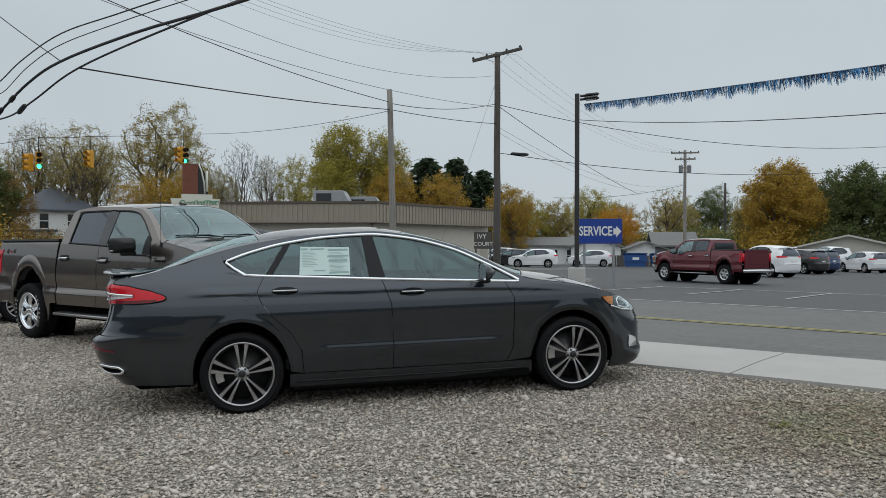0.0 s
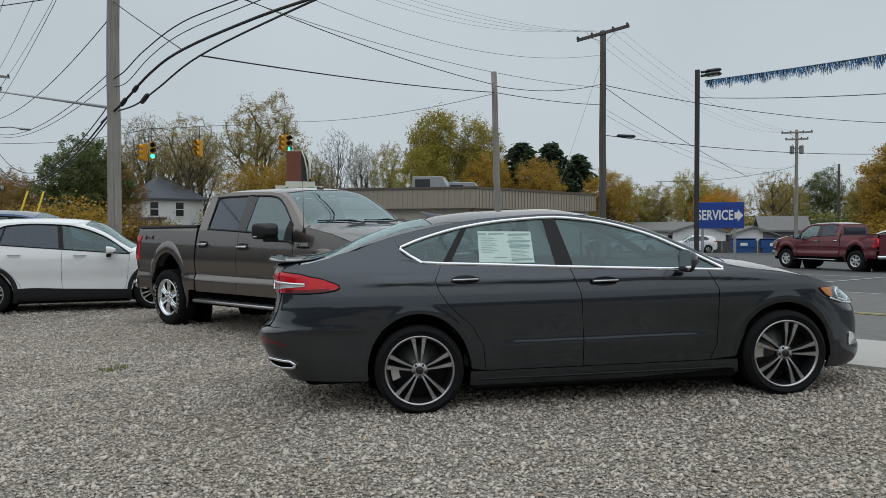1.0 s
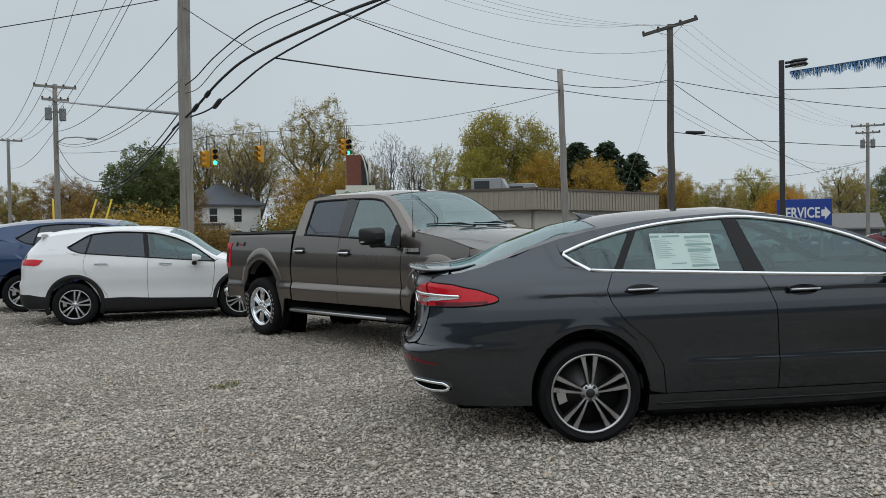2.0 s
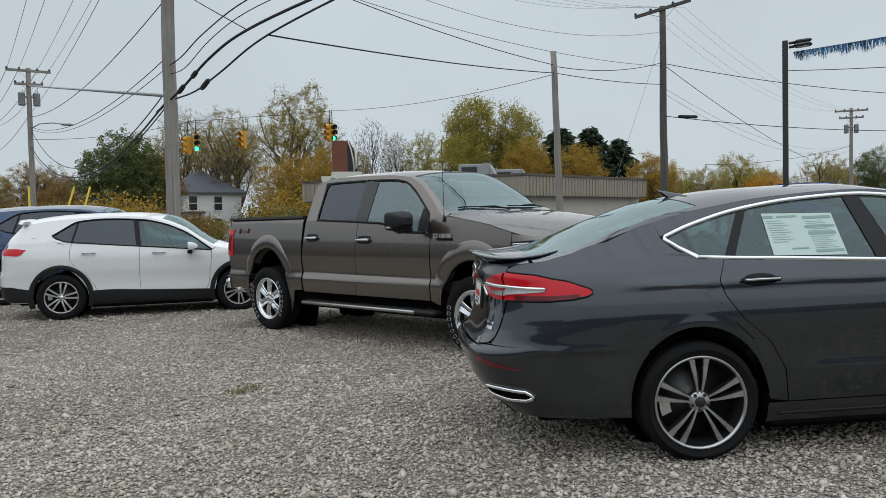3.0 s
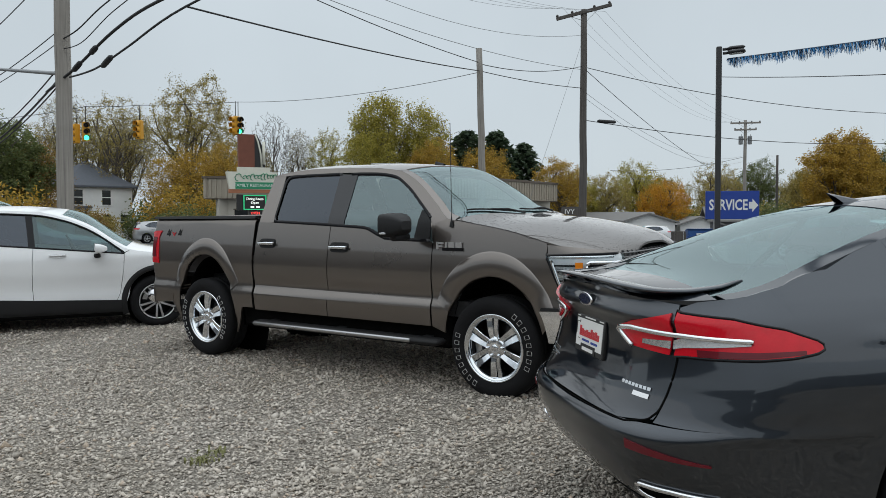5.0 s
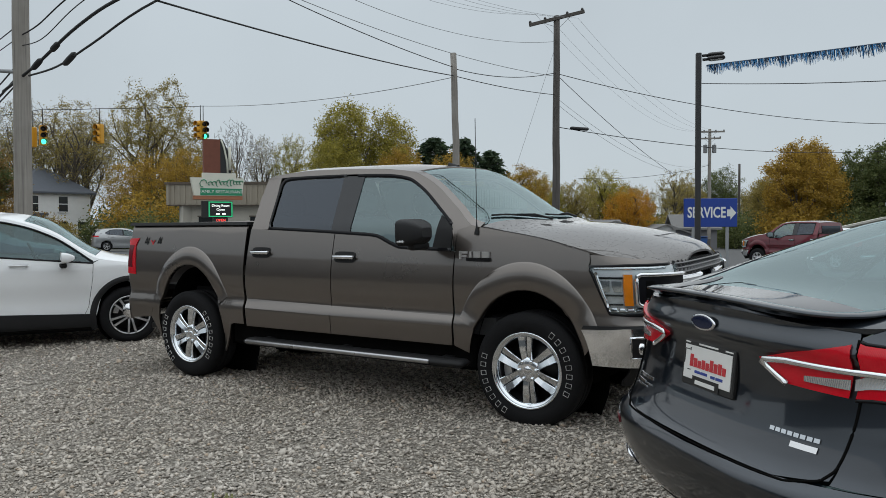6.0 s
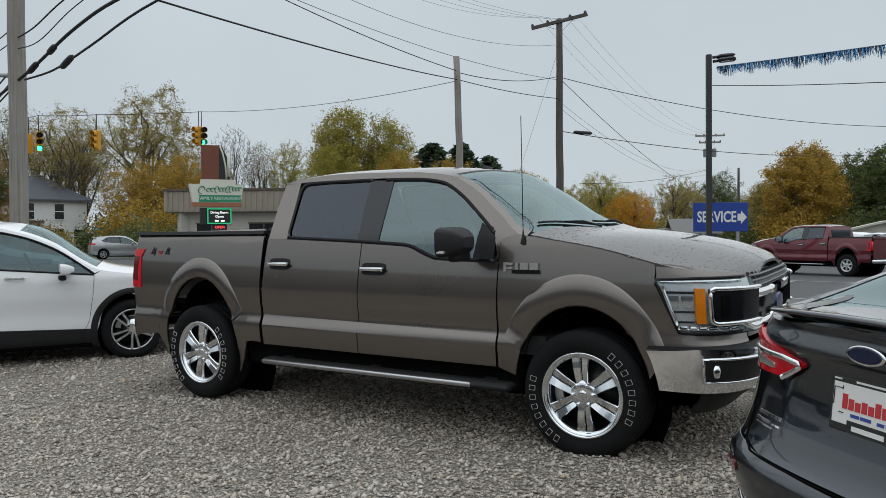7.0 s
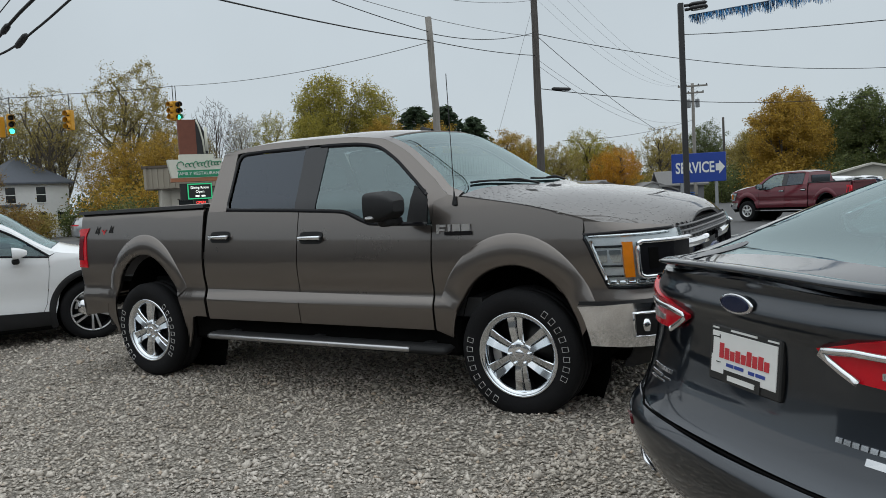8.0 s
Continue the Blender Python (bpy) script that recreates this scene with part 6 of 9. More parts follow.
        part("tail_lamp", b.mesh("tail_lamp", True), LENS_RED, car)
        b = Build()
        sh.panel(b, [(3.0, 0.90), ("f", 0.55, 0.82)], [(2.98, 0.955), ("f", 0.55, 0.90)], [(3.0, 0.90), (2.98, 0.955)], [("f", 0.55, 0.82), ("f", 0.55, 0.90)], 20, 6, proud=0.01, deep=0.02, sides=(s,))
        part("head_lamp", b.mesh("head_lamp", True), LENS_CLEAR, car)
        if clad:
            for c0 in (K["rear_arch"], K["front_arch"]):
                b = Build()
                rows = []
                for f, p in ((1.0, 0.004), (0.9, 0.016), (0.1, 0.02), (0.0, 0.012), (0.0, -0.02)):
                    row = []
                    for i in range(33):
                        a = radians(200 - 220 * i / 32)
                        x, z = c0[0] + (c0[2] + 0.075 * f) * math.cos(a), c0[1] + (c0[3] + 0.07 * f) * math.sin(a)
                        q = sh.at(*sh.uz((x, z)), -p)
                        row.append(Vector((q.x, s * q.y, z)))
                    rows.append(row)
                sheet(b, rows)
                part("arch_cladding", b.mesh("arch_cladding", True), PLASTIC, car)
            b = Build()
            sh.panel(b, [(0.46, 0.27), (2.26, 0.24)], [(0.47, 0.45), (0.62, 0.455), (0.80, 0.455), (1.2, 0.43), (2.26, 0.39)], [(0.46, 0.27), (0.47, 0.455)], [(2.26, 0.24), (2.26, 0.40)], 30, 6, proud=0.012, deep=0.02, sides=(s,))
            part("door_cladding", b.mesh("door_cladding", True), PLASTIC, car)
            b = Build()
            sh.panel(b, [(-0.42, 0.30), (-0.7, 0.3), ("r", 0.4, 0.29)][::-1], [(-0.40, 0.50), (-0.7, 0.55), ("r", 0.4, 0.55)][::-1], [("r", 0.4, 0.29), ("r", 0.4, 0.55)], [(-0.42, 0.30), (-0.40, 0.50)], 16, 6, proud=0.01, deep=0.02, sides=(s,))
            part("bumper_cladding", b.mesh("bumper_cladding", True), PLASTIC, car)
    b = Build()
    sh.panel(b, [("f", 0.5, 0.5), ("f", 0.0, 0.48)], [("f", 0.55, 0.8), ("f", 0.0, 0.84)], [("f", 0.5, 0.5), ("f", 0.55, 0.8)], [("f", 0.0, 0.48), ("f", 0.0, 0.84)], 12, 8, proud=0.006, sides=(-1, 1))
    part("grille", b.mesh("grille", True), GLOSSBLACK, car)
    b = Build().box(-0.915, -0.9, -0.16, 0.16, 0.82, 0.9, pose(-0.02, 0, 0))
    part("plate", b.mesh("plate"), WHITE, gate)
    car.scale = (1, 1, tall)
    return car


# ---- ground ----
ALONG, ACROSS = Vector((-0.2164, 0.9763, 0)), Vector((0.9763, 0.2164, 0))


def ease(a, b, x):
    k = min(1, max(0, (x - a) / (b - a)))
    return k * k * (3 - 2 * k)


def lie(x, y):
    """Height of the land: the lot rises to the road, and beyond it the land falls gently."""
    s = 0.9763 * x + 0.2164 * y
    over = max(0, s - 8.6)
    px, py = x - over * 0.9763, y - over * 0.2164
    lot = (0.0295 * max(px, -6) - 0.0026 * py + 0.012) * (1 - ease(12.5, 18, py)) * (1 - ease(-9, -25, py))
    return lot * (1 - ease(9.6, 15, s)) - 0.0135 * (min(max(s, 14), 110) - 14)


def spread(name, xs, ys, lift, material, parent=None, keep=None, put=None):
    """A sheet laid on the land over a grid of x and y, or of distances across and along the road."""
    v = [put(a, b) if put else Vector((a, b, 0)) for b in ys for a in xs]
    v = [Vector((p.x, p.y, lie(p.x, p.y) + lift)) for p in v]
    n = len(xs)
    f = [(j * n + i, j * n + i + 1, (j + 1) * n + i + 1, (j + 1) * n + i) for j in range(len(ys) - 1) for i in range(n - 1)]
    ob = new(name, mesh_of(name, v, f))
    ob.data.materials.append(material)
    return ob


def steps(a, b, n):
    return [a + (b - a) * i / n for i in range(n + 1)]


def asphalt(name, dark, light, scale=0.6):
    m, nt, p = tree_of(name)
    big, mid, fine = noise_of(nt, scale, 6), noise_of(nt, 7, 5), noise_of(nt, 160, 3)
    base = mixed(nt, big, dark, light)
    stain = ramp_of(nt, mid, [(0.35, (0.75, 0.75, 0.75)), (0.6, (1, 1, 1))])
    grain = ramp_of(nt, fine, [(0.3, (0.7, 0.7, 0.7)), (0.7, (1.25, 1.24, 1.22))])
    nt.links.new(mixed(nt, 1.0, mixed(nt, 1.0, base, stain, "MULTIPLY"), grain, "MULTIPLY"), p.inputs["Base Color"])
    p.inputs["Roughness"].default_value = 0.75
    bump_of(nt, p, fine, 0.4, 0.006)
    return m


def mossy(nt, col):
    """A worn hollow of moss and bare earth in the lot, with a ragged edge."""
    co, d, n = nt.nodes.new("ShaderNodeTexCoord"), nt.nodes.new("ShaderNodeVectorMath"), nt.nodes.new("ShaderNodeMath")
    d.operation, d.inputs[1].default_value = "DISTANCE", (6.1, 2.9, 0.15)
    nt.links.new(co.outputs["Object"], d.inputs[0])
    n.operation, n.inputs[1].default_value = "MULTIPLY_ADD", 1.6
    nt.links.new(noise_of(nt, 1.6, 6), n.inputs[0])
    nt.links.new(d.outputs["Value"], n.inputs[2])
    edge = nt.nodes.new("ShaderNodeMapRange")
    edge.inputs[1].default_value, edge.inputs[2].default_value = 1.2, 2.7
    edge.inputs[3].default_value, edge.inputs[4].default_value = 0.8, 0.0
    nt.links.new(n.outputs[0], edge.inputs[0])
    earth = ramp_of(nt, noise_of(nt, 3.0, 4), [(0.4, (0.52, 0.55, 0.36)), (0.6, (0.62, 0.53, 0.42))])
    return mixed(nt, edge.outputs[0], col, mixed(nt, 1.0, col, earth, "MULTIPLY"))


def gravel_material():
    m, nt, p = tree_of("crushed limestone")
    co = nt.nodes.new("ShaderNodeTexCoord")
    v = nt.nodes.new("ShaderNodeTexVoronoi")
    v.inputs["Scale"].default_value = 46
    nt.links.new(co.outputs["Object"], v.inputs["Vector"])
    tint = ramp_of(nt, v.outputs["Color"], [(0.0, (0.216, 0.203, 0.184)), (0.4, (0.464, 0.428, 0.383)), (0.75, (0.585, 0.540, 0.489)), (1.0, (0.702, 0.675, 0.630))])
    # shade between the stones, multiplied into the colour towards each cell's edge
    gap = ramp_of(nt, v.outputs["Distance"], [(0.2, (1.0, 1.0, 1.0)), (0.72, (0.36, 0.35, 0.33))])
    patch = ramp_of(nt, noise_of(nt, 0.55, 5), [(0.3, (0.88, 0.84, 0.785)), (0.65, (1.13, 1.11, 1.08))])
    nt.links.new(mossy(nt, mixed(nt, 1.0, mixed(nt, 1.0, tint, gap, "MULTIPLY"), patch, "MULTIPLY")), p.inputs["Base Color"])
    p.inputs["Roughness"].default_value = 0.9
    inv = ramp_of(nt, v.outputs["Distance"], [(0.0, (1, 1, 1)), (0.8, (0, 0, 0))])
    bump_of(nt, p, inv, 1.0, 0.03)
    return m


def stone_material():
    m, nt, p = tree_of("loose limestone chips")
    g = nt.nodes.new("ShaderNodeNewGeometry")
    tint = ramp_of(nt, g.outputs["Random Per Island"], [(0.0, (0.28, 0.258, 0.232)), (0.3, (0.45, 0.413, 0.370)), (0.7, (0.56, 0.517, 0.465)), (0.9, (0.62, 0.577, 0.522)), (0.96, (0.48, 0.385, 0.30)), (1.0, (0.68, 0.64, 0.59))])
    tint = mixed(nt, 1.0, tint, ramp_of(nt, noise_of(nt, 60, 3), [(0.3, (0.78, 0.78, 0.78)), (0.7, (1.12, 1.12, 1.12))]), "MULTIPLY")
    patch = ramp_of(nt, noise_of(nt, 0.55, 5), [(0.3, (0.91, 0.875, 0.82)), (0.65, (1.13, 1.105, 1.085))])
    nt.links.new(mossy(nt, mixed(nt, 1.0, tint, patch, "MULTIPLY")), p.inputs["Base Color"])
    p.inputs["Roughness"].default_value = 0.85
    bump_of(nt, p, noise_of(nt, 130, 3), 0.3, 0.004)
    return m


GRAVEL, STONES = gravel_material(), stone_material()
TARMAC = asphalt("worn road asphalt", (0.105, 0.104, 0.102), (0.165, 0.16, 0.15))
LOT_TAR = asphalt("dark lot asphalt", (0.055, 0.056, 0.058), (0.085, 0.085, 0.086), 0.3)
LAND = asphalt("distant worn ground", (0.075, 0.075, 0.07), (0.11, 0.105, 0.095), 0.05)
CONCRETE = plain("pale concrete", (0.42, 0.405, 0.38), 0.85, 0.0, 0.16, 1.5, 0.3, 90)
ROAD_PAINT = plain("worn white road paint", (0.45, 0.45, 0.43), 0.8, 0.0, 0.25, 9)
YELLOW_PAINT = plain("worn yellow road paint", (0.34, 0.295, 0.13), 0.8, 0.0, 0.4, 5)
road_at = lambda a, b: ACROSS * a + ALONG * b
far = steps(-60, 120, 60)
xs = [-2500, -900, -300, -120] + far + [200, 400, 1000, 2500]
tagged(spread("ground", xs, xs, -0.03, LAND), "worn dark ground reaching to the horizon", "ground", kind="structure")
tagged(spread("parking_lot", steps(20.2, 105, 40), steps(-60, 62, 40), -0.012, LOT_TAR, put=road_at), "dark worn asphalt parking lot across the road", "parking lot", kind="structure")
tagged(spread("road", steps(9.3, 20.2, 16), steps(-120, 130, 120), -0.008, TARMAC, put=road_at), "grey worn asphalt two-lane road", "road", kind="structure")
tagged(spread("cross_road", steps(-90, 60, 60), steps(33, 46, 8), 0.0, TARMAC, put=road_at), "grey worn asphalt crossing road", "road", kind="structure")
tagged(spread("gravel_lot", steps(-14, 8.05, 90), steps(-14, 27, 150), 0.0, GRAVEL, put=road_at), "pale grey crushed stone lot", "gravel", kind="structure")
# concrete strip in slabs along the road, and its joints
walk_way = tagged(new("pavement"), "pale concrete strip between gravel and road", "pavement", kind="structure")
for i in range(-8, 14):
    b = Build()
    p = [road_at(a, c) for c in steps(i * 3.0 + 0.008, i * 3.0 + 2.992, 4) for a in steps(7.72, 9.32, 2)]
    top = [Vector((q.x, q.y, lie(q.x, q.y) + 0.035)) for q in p]
    rows = [top[k * 3:k * 3 + 3] for k in range(5)]
    sheet(b, rows, [[q - Vector((0, 0, 0.12)) for q in r] for r in rows])
    part("slab", b.mesh("slab"), CONCRETE, walk_way)


def stripe(name, a0, a1, b0, b1, mat, label, n=40, lift=0.004):
    tagged(spread(name, [a0, a1], steps(b0, b1, n), lift, mat, put=road_at), label, "road marking", kind="structure")


stripe("road_line", 14.45, 14.60, -100, 110, YELLOW_PAINT, "worn yellow centre line on the road", 160)
stripe("road_line", 14.68, 14.83, -100, 110, YELLOW_PAINT, "worn yellow centre line on the road", 160)
stripe("road_line", 20.15, 20.3, -60, 26, CONCRETE, "pale gutter edge of the road", 60)
for k in range(8):
    b0 = -8 + k * 3.1
    stripe("bay_line", 24.2, 29.0, b0, b0 + 0.11, ROAD_PAINT, "worn white parking bay line", 1)
stripe("bay_line", 29.0, 29.12, -8, 14, ROAD_PAINT, "worn white parking bay line", 20)
# a raised kerb island across the road
b = Build()
for i in range(7, 12):
    q0 = [road_at(a, 10 + i * 1.2) for a in (31.2, 31.7)]
    q1 = [road_at(a, 11.2 + i * 1.2) for a in (31.2, 31.7)]
    z = lie(q0[0].x, q0[0].y)
    pts = [q0[0], q0[1], q1[1], q1[0]]
    b.add([Vector((q.x, q.y, z - 0.05)) for q in pts] + [Vector((q.x, q.y, z + 0.11)) for q in pts], [(4, 5, 6, 7), (0, 1, 5, 4), (1, 2, 6, 5), (2, 3, 7, 6), (3, 0, 4, 7)])
tagged(part("kerb", b.mesh("kerb"), CONCRETE, None), "low grey concrete kerb", "kerb", kind="structure")

# plain unseen walls closing the lot behind the walk, added to darken paint reflections
b = Build().box(-34, 14, -0.3, 0.3, -0.6, 2.8, pose(0, -19, 0, 0, 0, 8)).box(-34.1, 14.1, -0.36, 0.36, 2.8, 2.95, pose(0, -19, 0, 0, 0, 8))
UNSEEN_WALL = plain("dark grey of the unseen walls", (0.13, 0.135, 0.14), 0.6, 0.0, 0.2, 1.0)
tagged(part("unseen_wall_south", b.mesh("unseen_wall_south"), UNSEEN_WALL, None), "unseen plain dark grey wall, added to darken reflections from the south", "wall", kind="structure")
b = Build().box(-18.3, -17.7, -20, 42, -1.0, 4.6).box(-18.4, -17.6, -20.1, 42.1, 4.6, 4.75)
tagged(part("unseen_wall_west", b.mesh("unseen_wall_west"), UNSEEN_WALL, None), "unseen plain dark grey wall, added to darken reflections from the west", "wall", kind="structure")


def scatter(name, count, x0, x1, y0, y1, size, seed, power=1.0):
    """Loose chips, each an uneven eight-sided pebble pressed into the lot."""
    rng = np.random.default_rng(seed)
    shape = np.array([(1, 0, 0), (-1, 0, 0), (0, 1, 0), (0, -1, 0), (0, 0, 1), (0, 0, -1)], float)
    tri = np.array([(0, 2, 4), (2, 1, 4), (1, 3, 4), (3, 0, 4), (2, 0, 5), (1, 2, 5), (3, 1, 5), (0, 3, 5)])
    x, y = rng.uniform(x0, x1, count), y0 + (y1 - y0) * rng.uniform(0, 1, count) ** power
    ok = (0.9763 * x + 0.2164 * y) < 7.85 + rng.normal(0, 0.22, count)
    x, y = x[ok], y[ok]
    n = len(x)
    r = size * np.exp(rng.normal(0, 0.33, n))
    sc = np.stack([r * rng.uniform(0.8, 1.45, n), r * rng.uniform(0.6, 1.0, n), r * rng.uniform(0.32, 0.58, n)], 1)
    p = shape[None] * sc[:, None] + rng.normal(0, 0.18, (n, 6, 3)) * r[:, None, None]
    a, t = rng.uniform(0, 6.283, n), rng.normal(0, 0.42, n)
    px, pz = p[:, :, 0] * np.cos(t)[:, None] - p[:, :, 2] * np.sin(t)[:, None], p[:, :, 0] * np.sin(t)[:, None] + p[:, :, 2] * np.cos(t)[:, None]
    qx, qy = px * np.cos(a)[:, None] - p[:, :, 1] * np.sin(a)[:, None], px * np.sin(a)[:, None] + p[:, :, 1] * np.cos(a)[:, None]
    z = np.array([lie(float(u), float(w)) for u, w in zip(x, y)])
    verts = np.stack([qx + x[:, None], qy + y[:, None], pz + (z + r * 0.28)[:, None]], 2).reshape(-1, 3)
    faces = (tri[None] + 6 * np.arange(n)[:, None, None]).reshape(-1, 3)
    me = bpy.data.meshes.new(name)
    me.vertices.add(len(verts))
    me.vertices.foreach_set("co", verts.astype(np.float32).ravel())
    me.loops.add(faces.size)
    me.loops.foreach_set("vertex_index", faces.astype(np.int32).ravel())
    me.polygons.add(len(faces))
    me.polygons.foreach_set("loop_start", np.arange(0, faces.size, 3, dtype=np.int32))
    me.update(calc_edges=True)
    ob = part(name, me, STONES, None)
    return tagged(ob, "loose crushed limestone chips lying on the lot", "gravel", kind="stuff")


scatter("gravel_chips", 112000, -1.3, 7.9, 1.8, 9.2, 0.0126, 1)
scatter("gravel_chips", 38000, -2.0, 4.9, 9.0, 13.6, 0.0132, 2)
scatter("gravel_chips", 18000, -2.8, 4.0, 13.4, 20.5, 0.016, 3)
# ---- across the road and round the lot ----
def pole_wood(name, c):
    """Weathered round timber: long grain, dark drying checks and soft stains."""
    m, nt, p = tree_of(name)
    co, mp, grain = nt.nodes.new("ShaderNodeTexCoord"), nt.nodes.new("ShaderNodeMapping"), nt.nodes.new("ShaderNodeTexNoise")
    mp.inputs["Scale"].default_value = (26, 26, 0.7)
    grain.inputs["Scale"].default_value, grain.inputs["Detail"].default_value = 1.0, 6.0
    nt.links.new(co.outputs["Object"], mp.inputs["Vector"])
    nt.links.new(mp.outputs[0], grain.inputs["Vector"])
    fibre = ramp_of(nt, grain.outputs["Fac"], [(0.28, tone(c, 0.45)), (0.42, tone(c, 0.85)), (0.62, c), (0.8, tone(c, 1.25))])
    stain = ramp_of(nt, noise_of(nt, 0.8, 5), [(0.3, (0.78, 0.76, 0.73)), (0.65, (1.05, 1.05, 1.05))])
    nt.links.new(mixed(nt, 1.0, fibre, stain, "MULTIPLY"), p.inputs["Base Color"])
    p.inputs["Roughness"].default_value = 0.85
    bump_of(nt, p, grain.outputs["Fac"], 0.6, 0.012)
    return m


WOOD = pole_wood("weathered grey pole wood", (0.295, 0.275, 0.25))
WOOD_DARK = pole_wood("dark creosoted wood", (0.105, 0.095, 0.088))
CABLE = plain("black cable", (0.012, 0.012, 0.013), 0.6, 0.0, 0.1)
CABLE_GREY = plain("grey weathered cable", (0.24, 0.245, 0.25), 0.6, 0.2, 0.1)
STEEL = plain("galvanised steel", (0.34, 0.35, 0.36), 0.5, 0.6, 0.12)
LAMP_STEEL = plain("dark bronze lamp paint", (0.035, 0.035, 0.036), 0.5, 0.2, 0.15)
CERAMIC = plain("dark glazed insulator", (0.03, 0.025, 0.022), 0.25)
SIGNAL_YELLOW = plain("yellow signal paint", (0.62, 0.30, 0.015), 0.5, 0.0, 0.1)
GUARD_YELLOW = plain("yellow plastic guy guard", (0.68, 0.48, 0.02), 0.5, 0.0, 0.1)
DARK_LENS = plain("unlit signal lens", (0.02, 0.015, 0.012), 0.3)
SIGN_BLUE = plain("blue sign face", (0.012, 0.05, 0.30), 0.35, 0.0, 0.06)
SIGN_GREEN = plain("green sign paint", (0.015, 0.25, 0.12), 0.45, 0.0, 0.08)
CREAM = plain("cream sign paint", (0.66, 0.65, 0.56), 0.5, 0.0, 0.06)
BRICK_RED = plain("red brown brick", (0.20, 0.075, 0.05), 0.9, 0.0, 0.25, 4, 0.3, 50)
TAN_METAL = plain("tan ribbed metal", (0.34, 0.30, 0.24), 0.55, 0.1, 0.1, 2)
TAN_DARK = plain("brown metal edge", (0.11, 0.085, 0.065), 0.5, 0.1, 0.1)
STUCCO = plain("pale stucco", (0.52, 0.49, 0.43), 0.9, 0.0, 0.1, 2)
SIDING = plain("white painted siding", (0.78, 0.78, 0.77), 0.7, 0.0, 0.08, 2)
SLATE = plain("blue grey shingles", (0.10, 0.11, 0.13), 0.85, 0.0, 0.2, 3, 0.3, 30)
SHINGLE = plain("grey shingles", (0.2, 0.195, 0.19), 0.9, 0.0, 0.15, 3, 0.3, 30)
PALE_METAL = plain("pale metal roofing", (0.55, 0.53, 0.47), 0.6, 0.1, 0.1)
PANE_DARK = plain("dark window pane", (0.02, 0.023, 0.026), 0.12)
DUMPSTER = plain("blue dumpster paint", (0.012, 0.07, 0.24), 0.5, 0.0, 0.15)


def glow(name, c, power):
    m, nt, p = tree_of(name)
    p.inputs["Base Color"].default_value = (*c, 1)
    p.inputs["Emission Color"].default_value, p.inputs["Emission Strength"].default_value = (*c, 1), power
    return m


GREEN_LIT = glow("lit green signal lens", (0.05, 0.9, 0.45), 3.0)
RED_LED = glow("lit red lettering", (0.9, 0.06, 0.05), 1.6)
WHITE_LED = glow("lit white lettering", (0.85, 0.9, 0.85), 1.2)
GREEN_LED = glow("lit green border", (0.03, 0.55, 0.22), 0.4)


def wire(p0, p1, sag=0.5, r=0.012, mat=CABLE_GREY, label="thin grey overhead cable", n=24):
    p0, p1 = Vector(p0), Vector(p1)
    pts = [p0.lerp(p1, i / n) - Vector((0, 0, 4 * sag * (i / n) * (1 - i / n))) for i in range(n + 1)]
    return tagged(part("overhead_cable", Build().tube(pts, r, 6).mesh("overhead_cable", True), mat, None), label, "cable", "overhead cables")


def pole(x, y, top, r0, r1, label, lean=(0, 0), mat=WOOD, arms=(), cans=0, turn=0.0, name="utility_pole"):
    z0 = lie(x, y) - 0.3
    th = thing(name, pose(x, y, z0), label, "utility pole")
    h = top - z0
    rng = random.Random(int(x * 7 + y))
    pts = [(lean[0] * k + rng.uniform(-0.015, 0.015), lean[1] * k + rng.uniform(-0.015, 0.015), h * k) for k in steps(0, 1, 10)]
    part("shaft", Build().tube(pts, r0, 14, r1=r1).mesh("shaft", True), mat, th)
    for z, wide, tilt in arms:
        q = pose(lean[0], lean[1], z - z0, 0, 0, turn) @ pose(0, 0, 0, 0, tilt)
        b = Build().box(-wide / 2, wide / 2, -0.18, -0.06, -0.085, 0.085, q, b=0.01)
        arm = part("crossarm", b.mesh("crossarm"), WOOD_DARK if mat is WOOD_DARK else WOOD, th)
        for s in (-1, 1):
            part("brace", Build().tube([q @ Vector((s * wide * 0.26, -0.11, -0.04)), q @ Vector((0, -0.08, -0.5))], 0.012, 5).mesh("brace"), STEEL, arm)
        for k in (-0.47, -0.2, 0.2, 0.47):
            b = Build().lathe([(0.0, -0.1), (0.04, -0.1), (0.085, -0.02), (0.05, 0.02), (0.085, 0.06), (0.06, 0.14), (0.0, 0.16)], 10, q @ pose(wide * k, -0.11, 0.11, -90))
            part("insulator", b.mesh("insulator", True), CERAMIC, arm)
    for i in range(cans):
        s = -1 if i % 2 else 1
        q = pose(lean[0], lean[1], top - z0 - 2.1, 0, 0, turn) @ pose(s * 0.45, -0.05, 0)
        b = Build().lathe([(0.0, -0.45), (0.2, -0.43), (0.22, -0.38), (0.22, 0.36), (0.23, 0.38), (0.19, 0.44), (0.0, 0.47)], 18, q @ pose(0, 0, 0, 90))
        b.box(-0.3 if s > 0 else 0.1, -0.1 if s > 0 else 0.3, -0.03, 0.03, 0.1, 0.2, q).tube([q @ Vector((0.06, 0, 0.4)), q @ Vector((0.06, 0, 0.62))], 0.03, 8)
        part("transformer", b.mesh("transformer", True), STEEL, th, "grey transformer can")
    return th


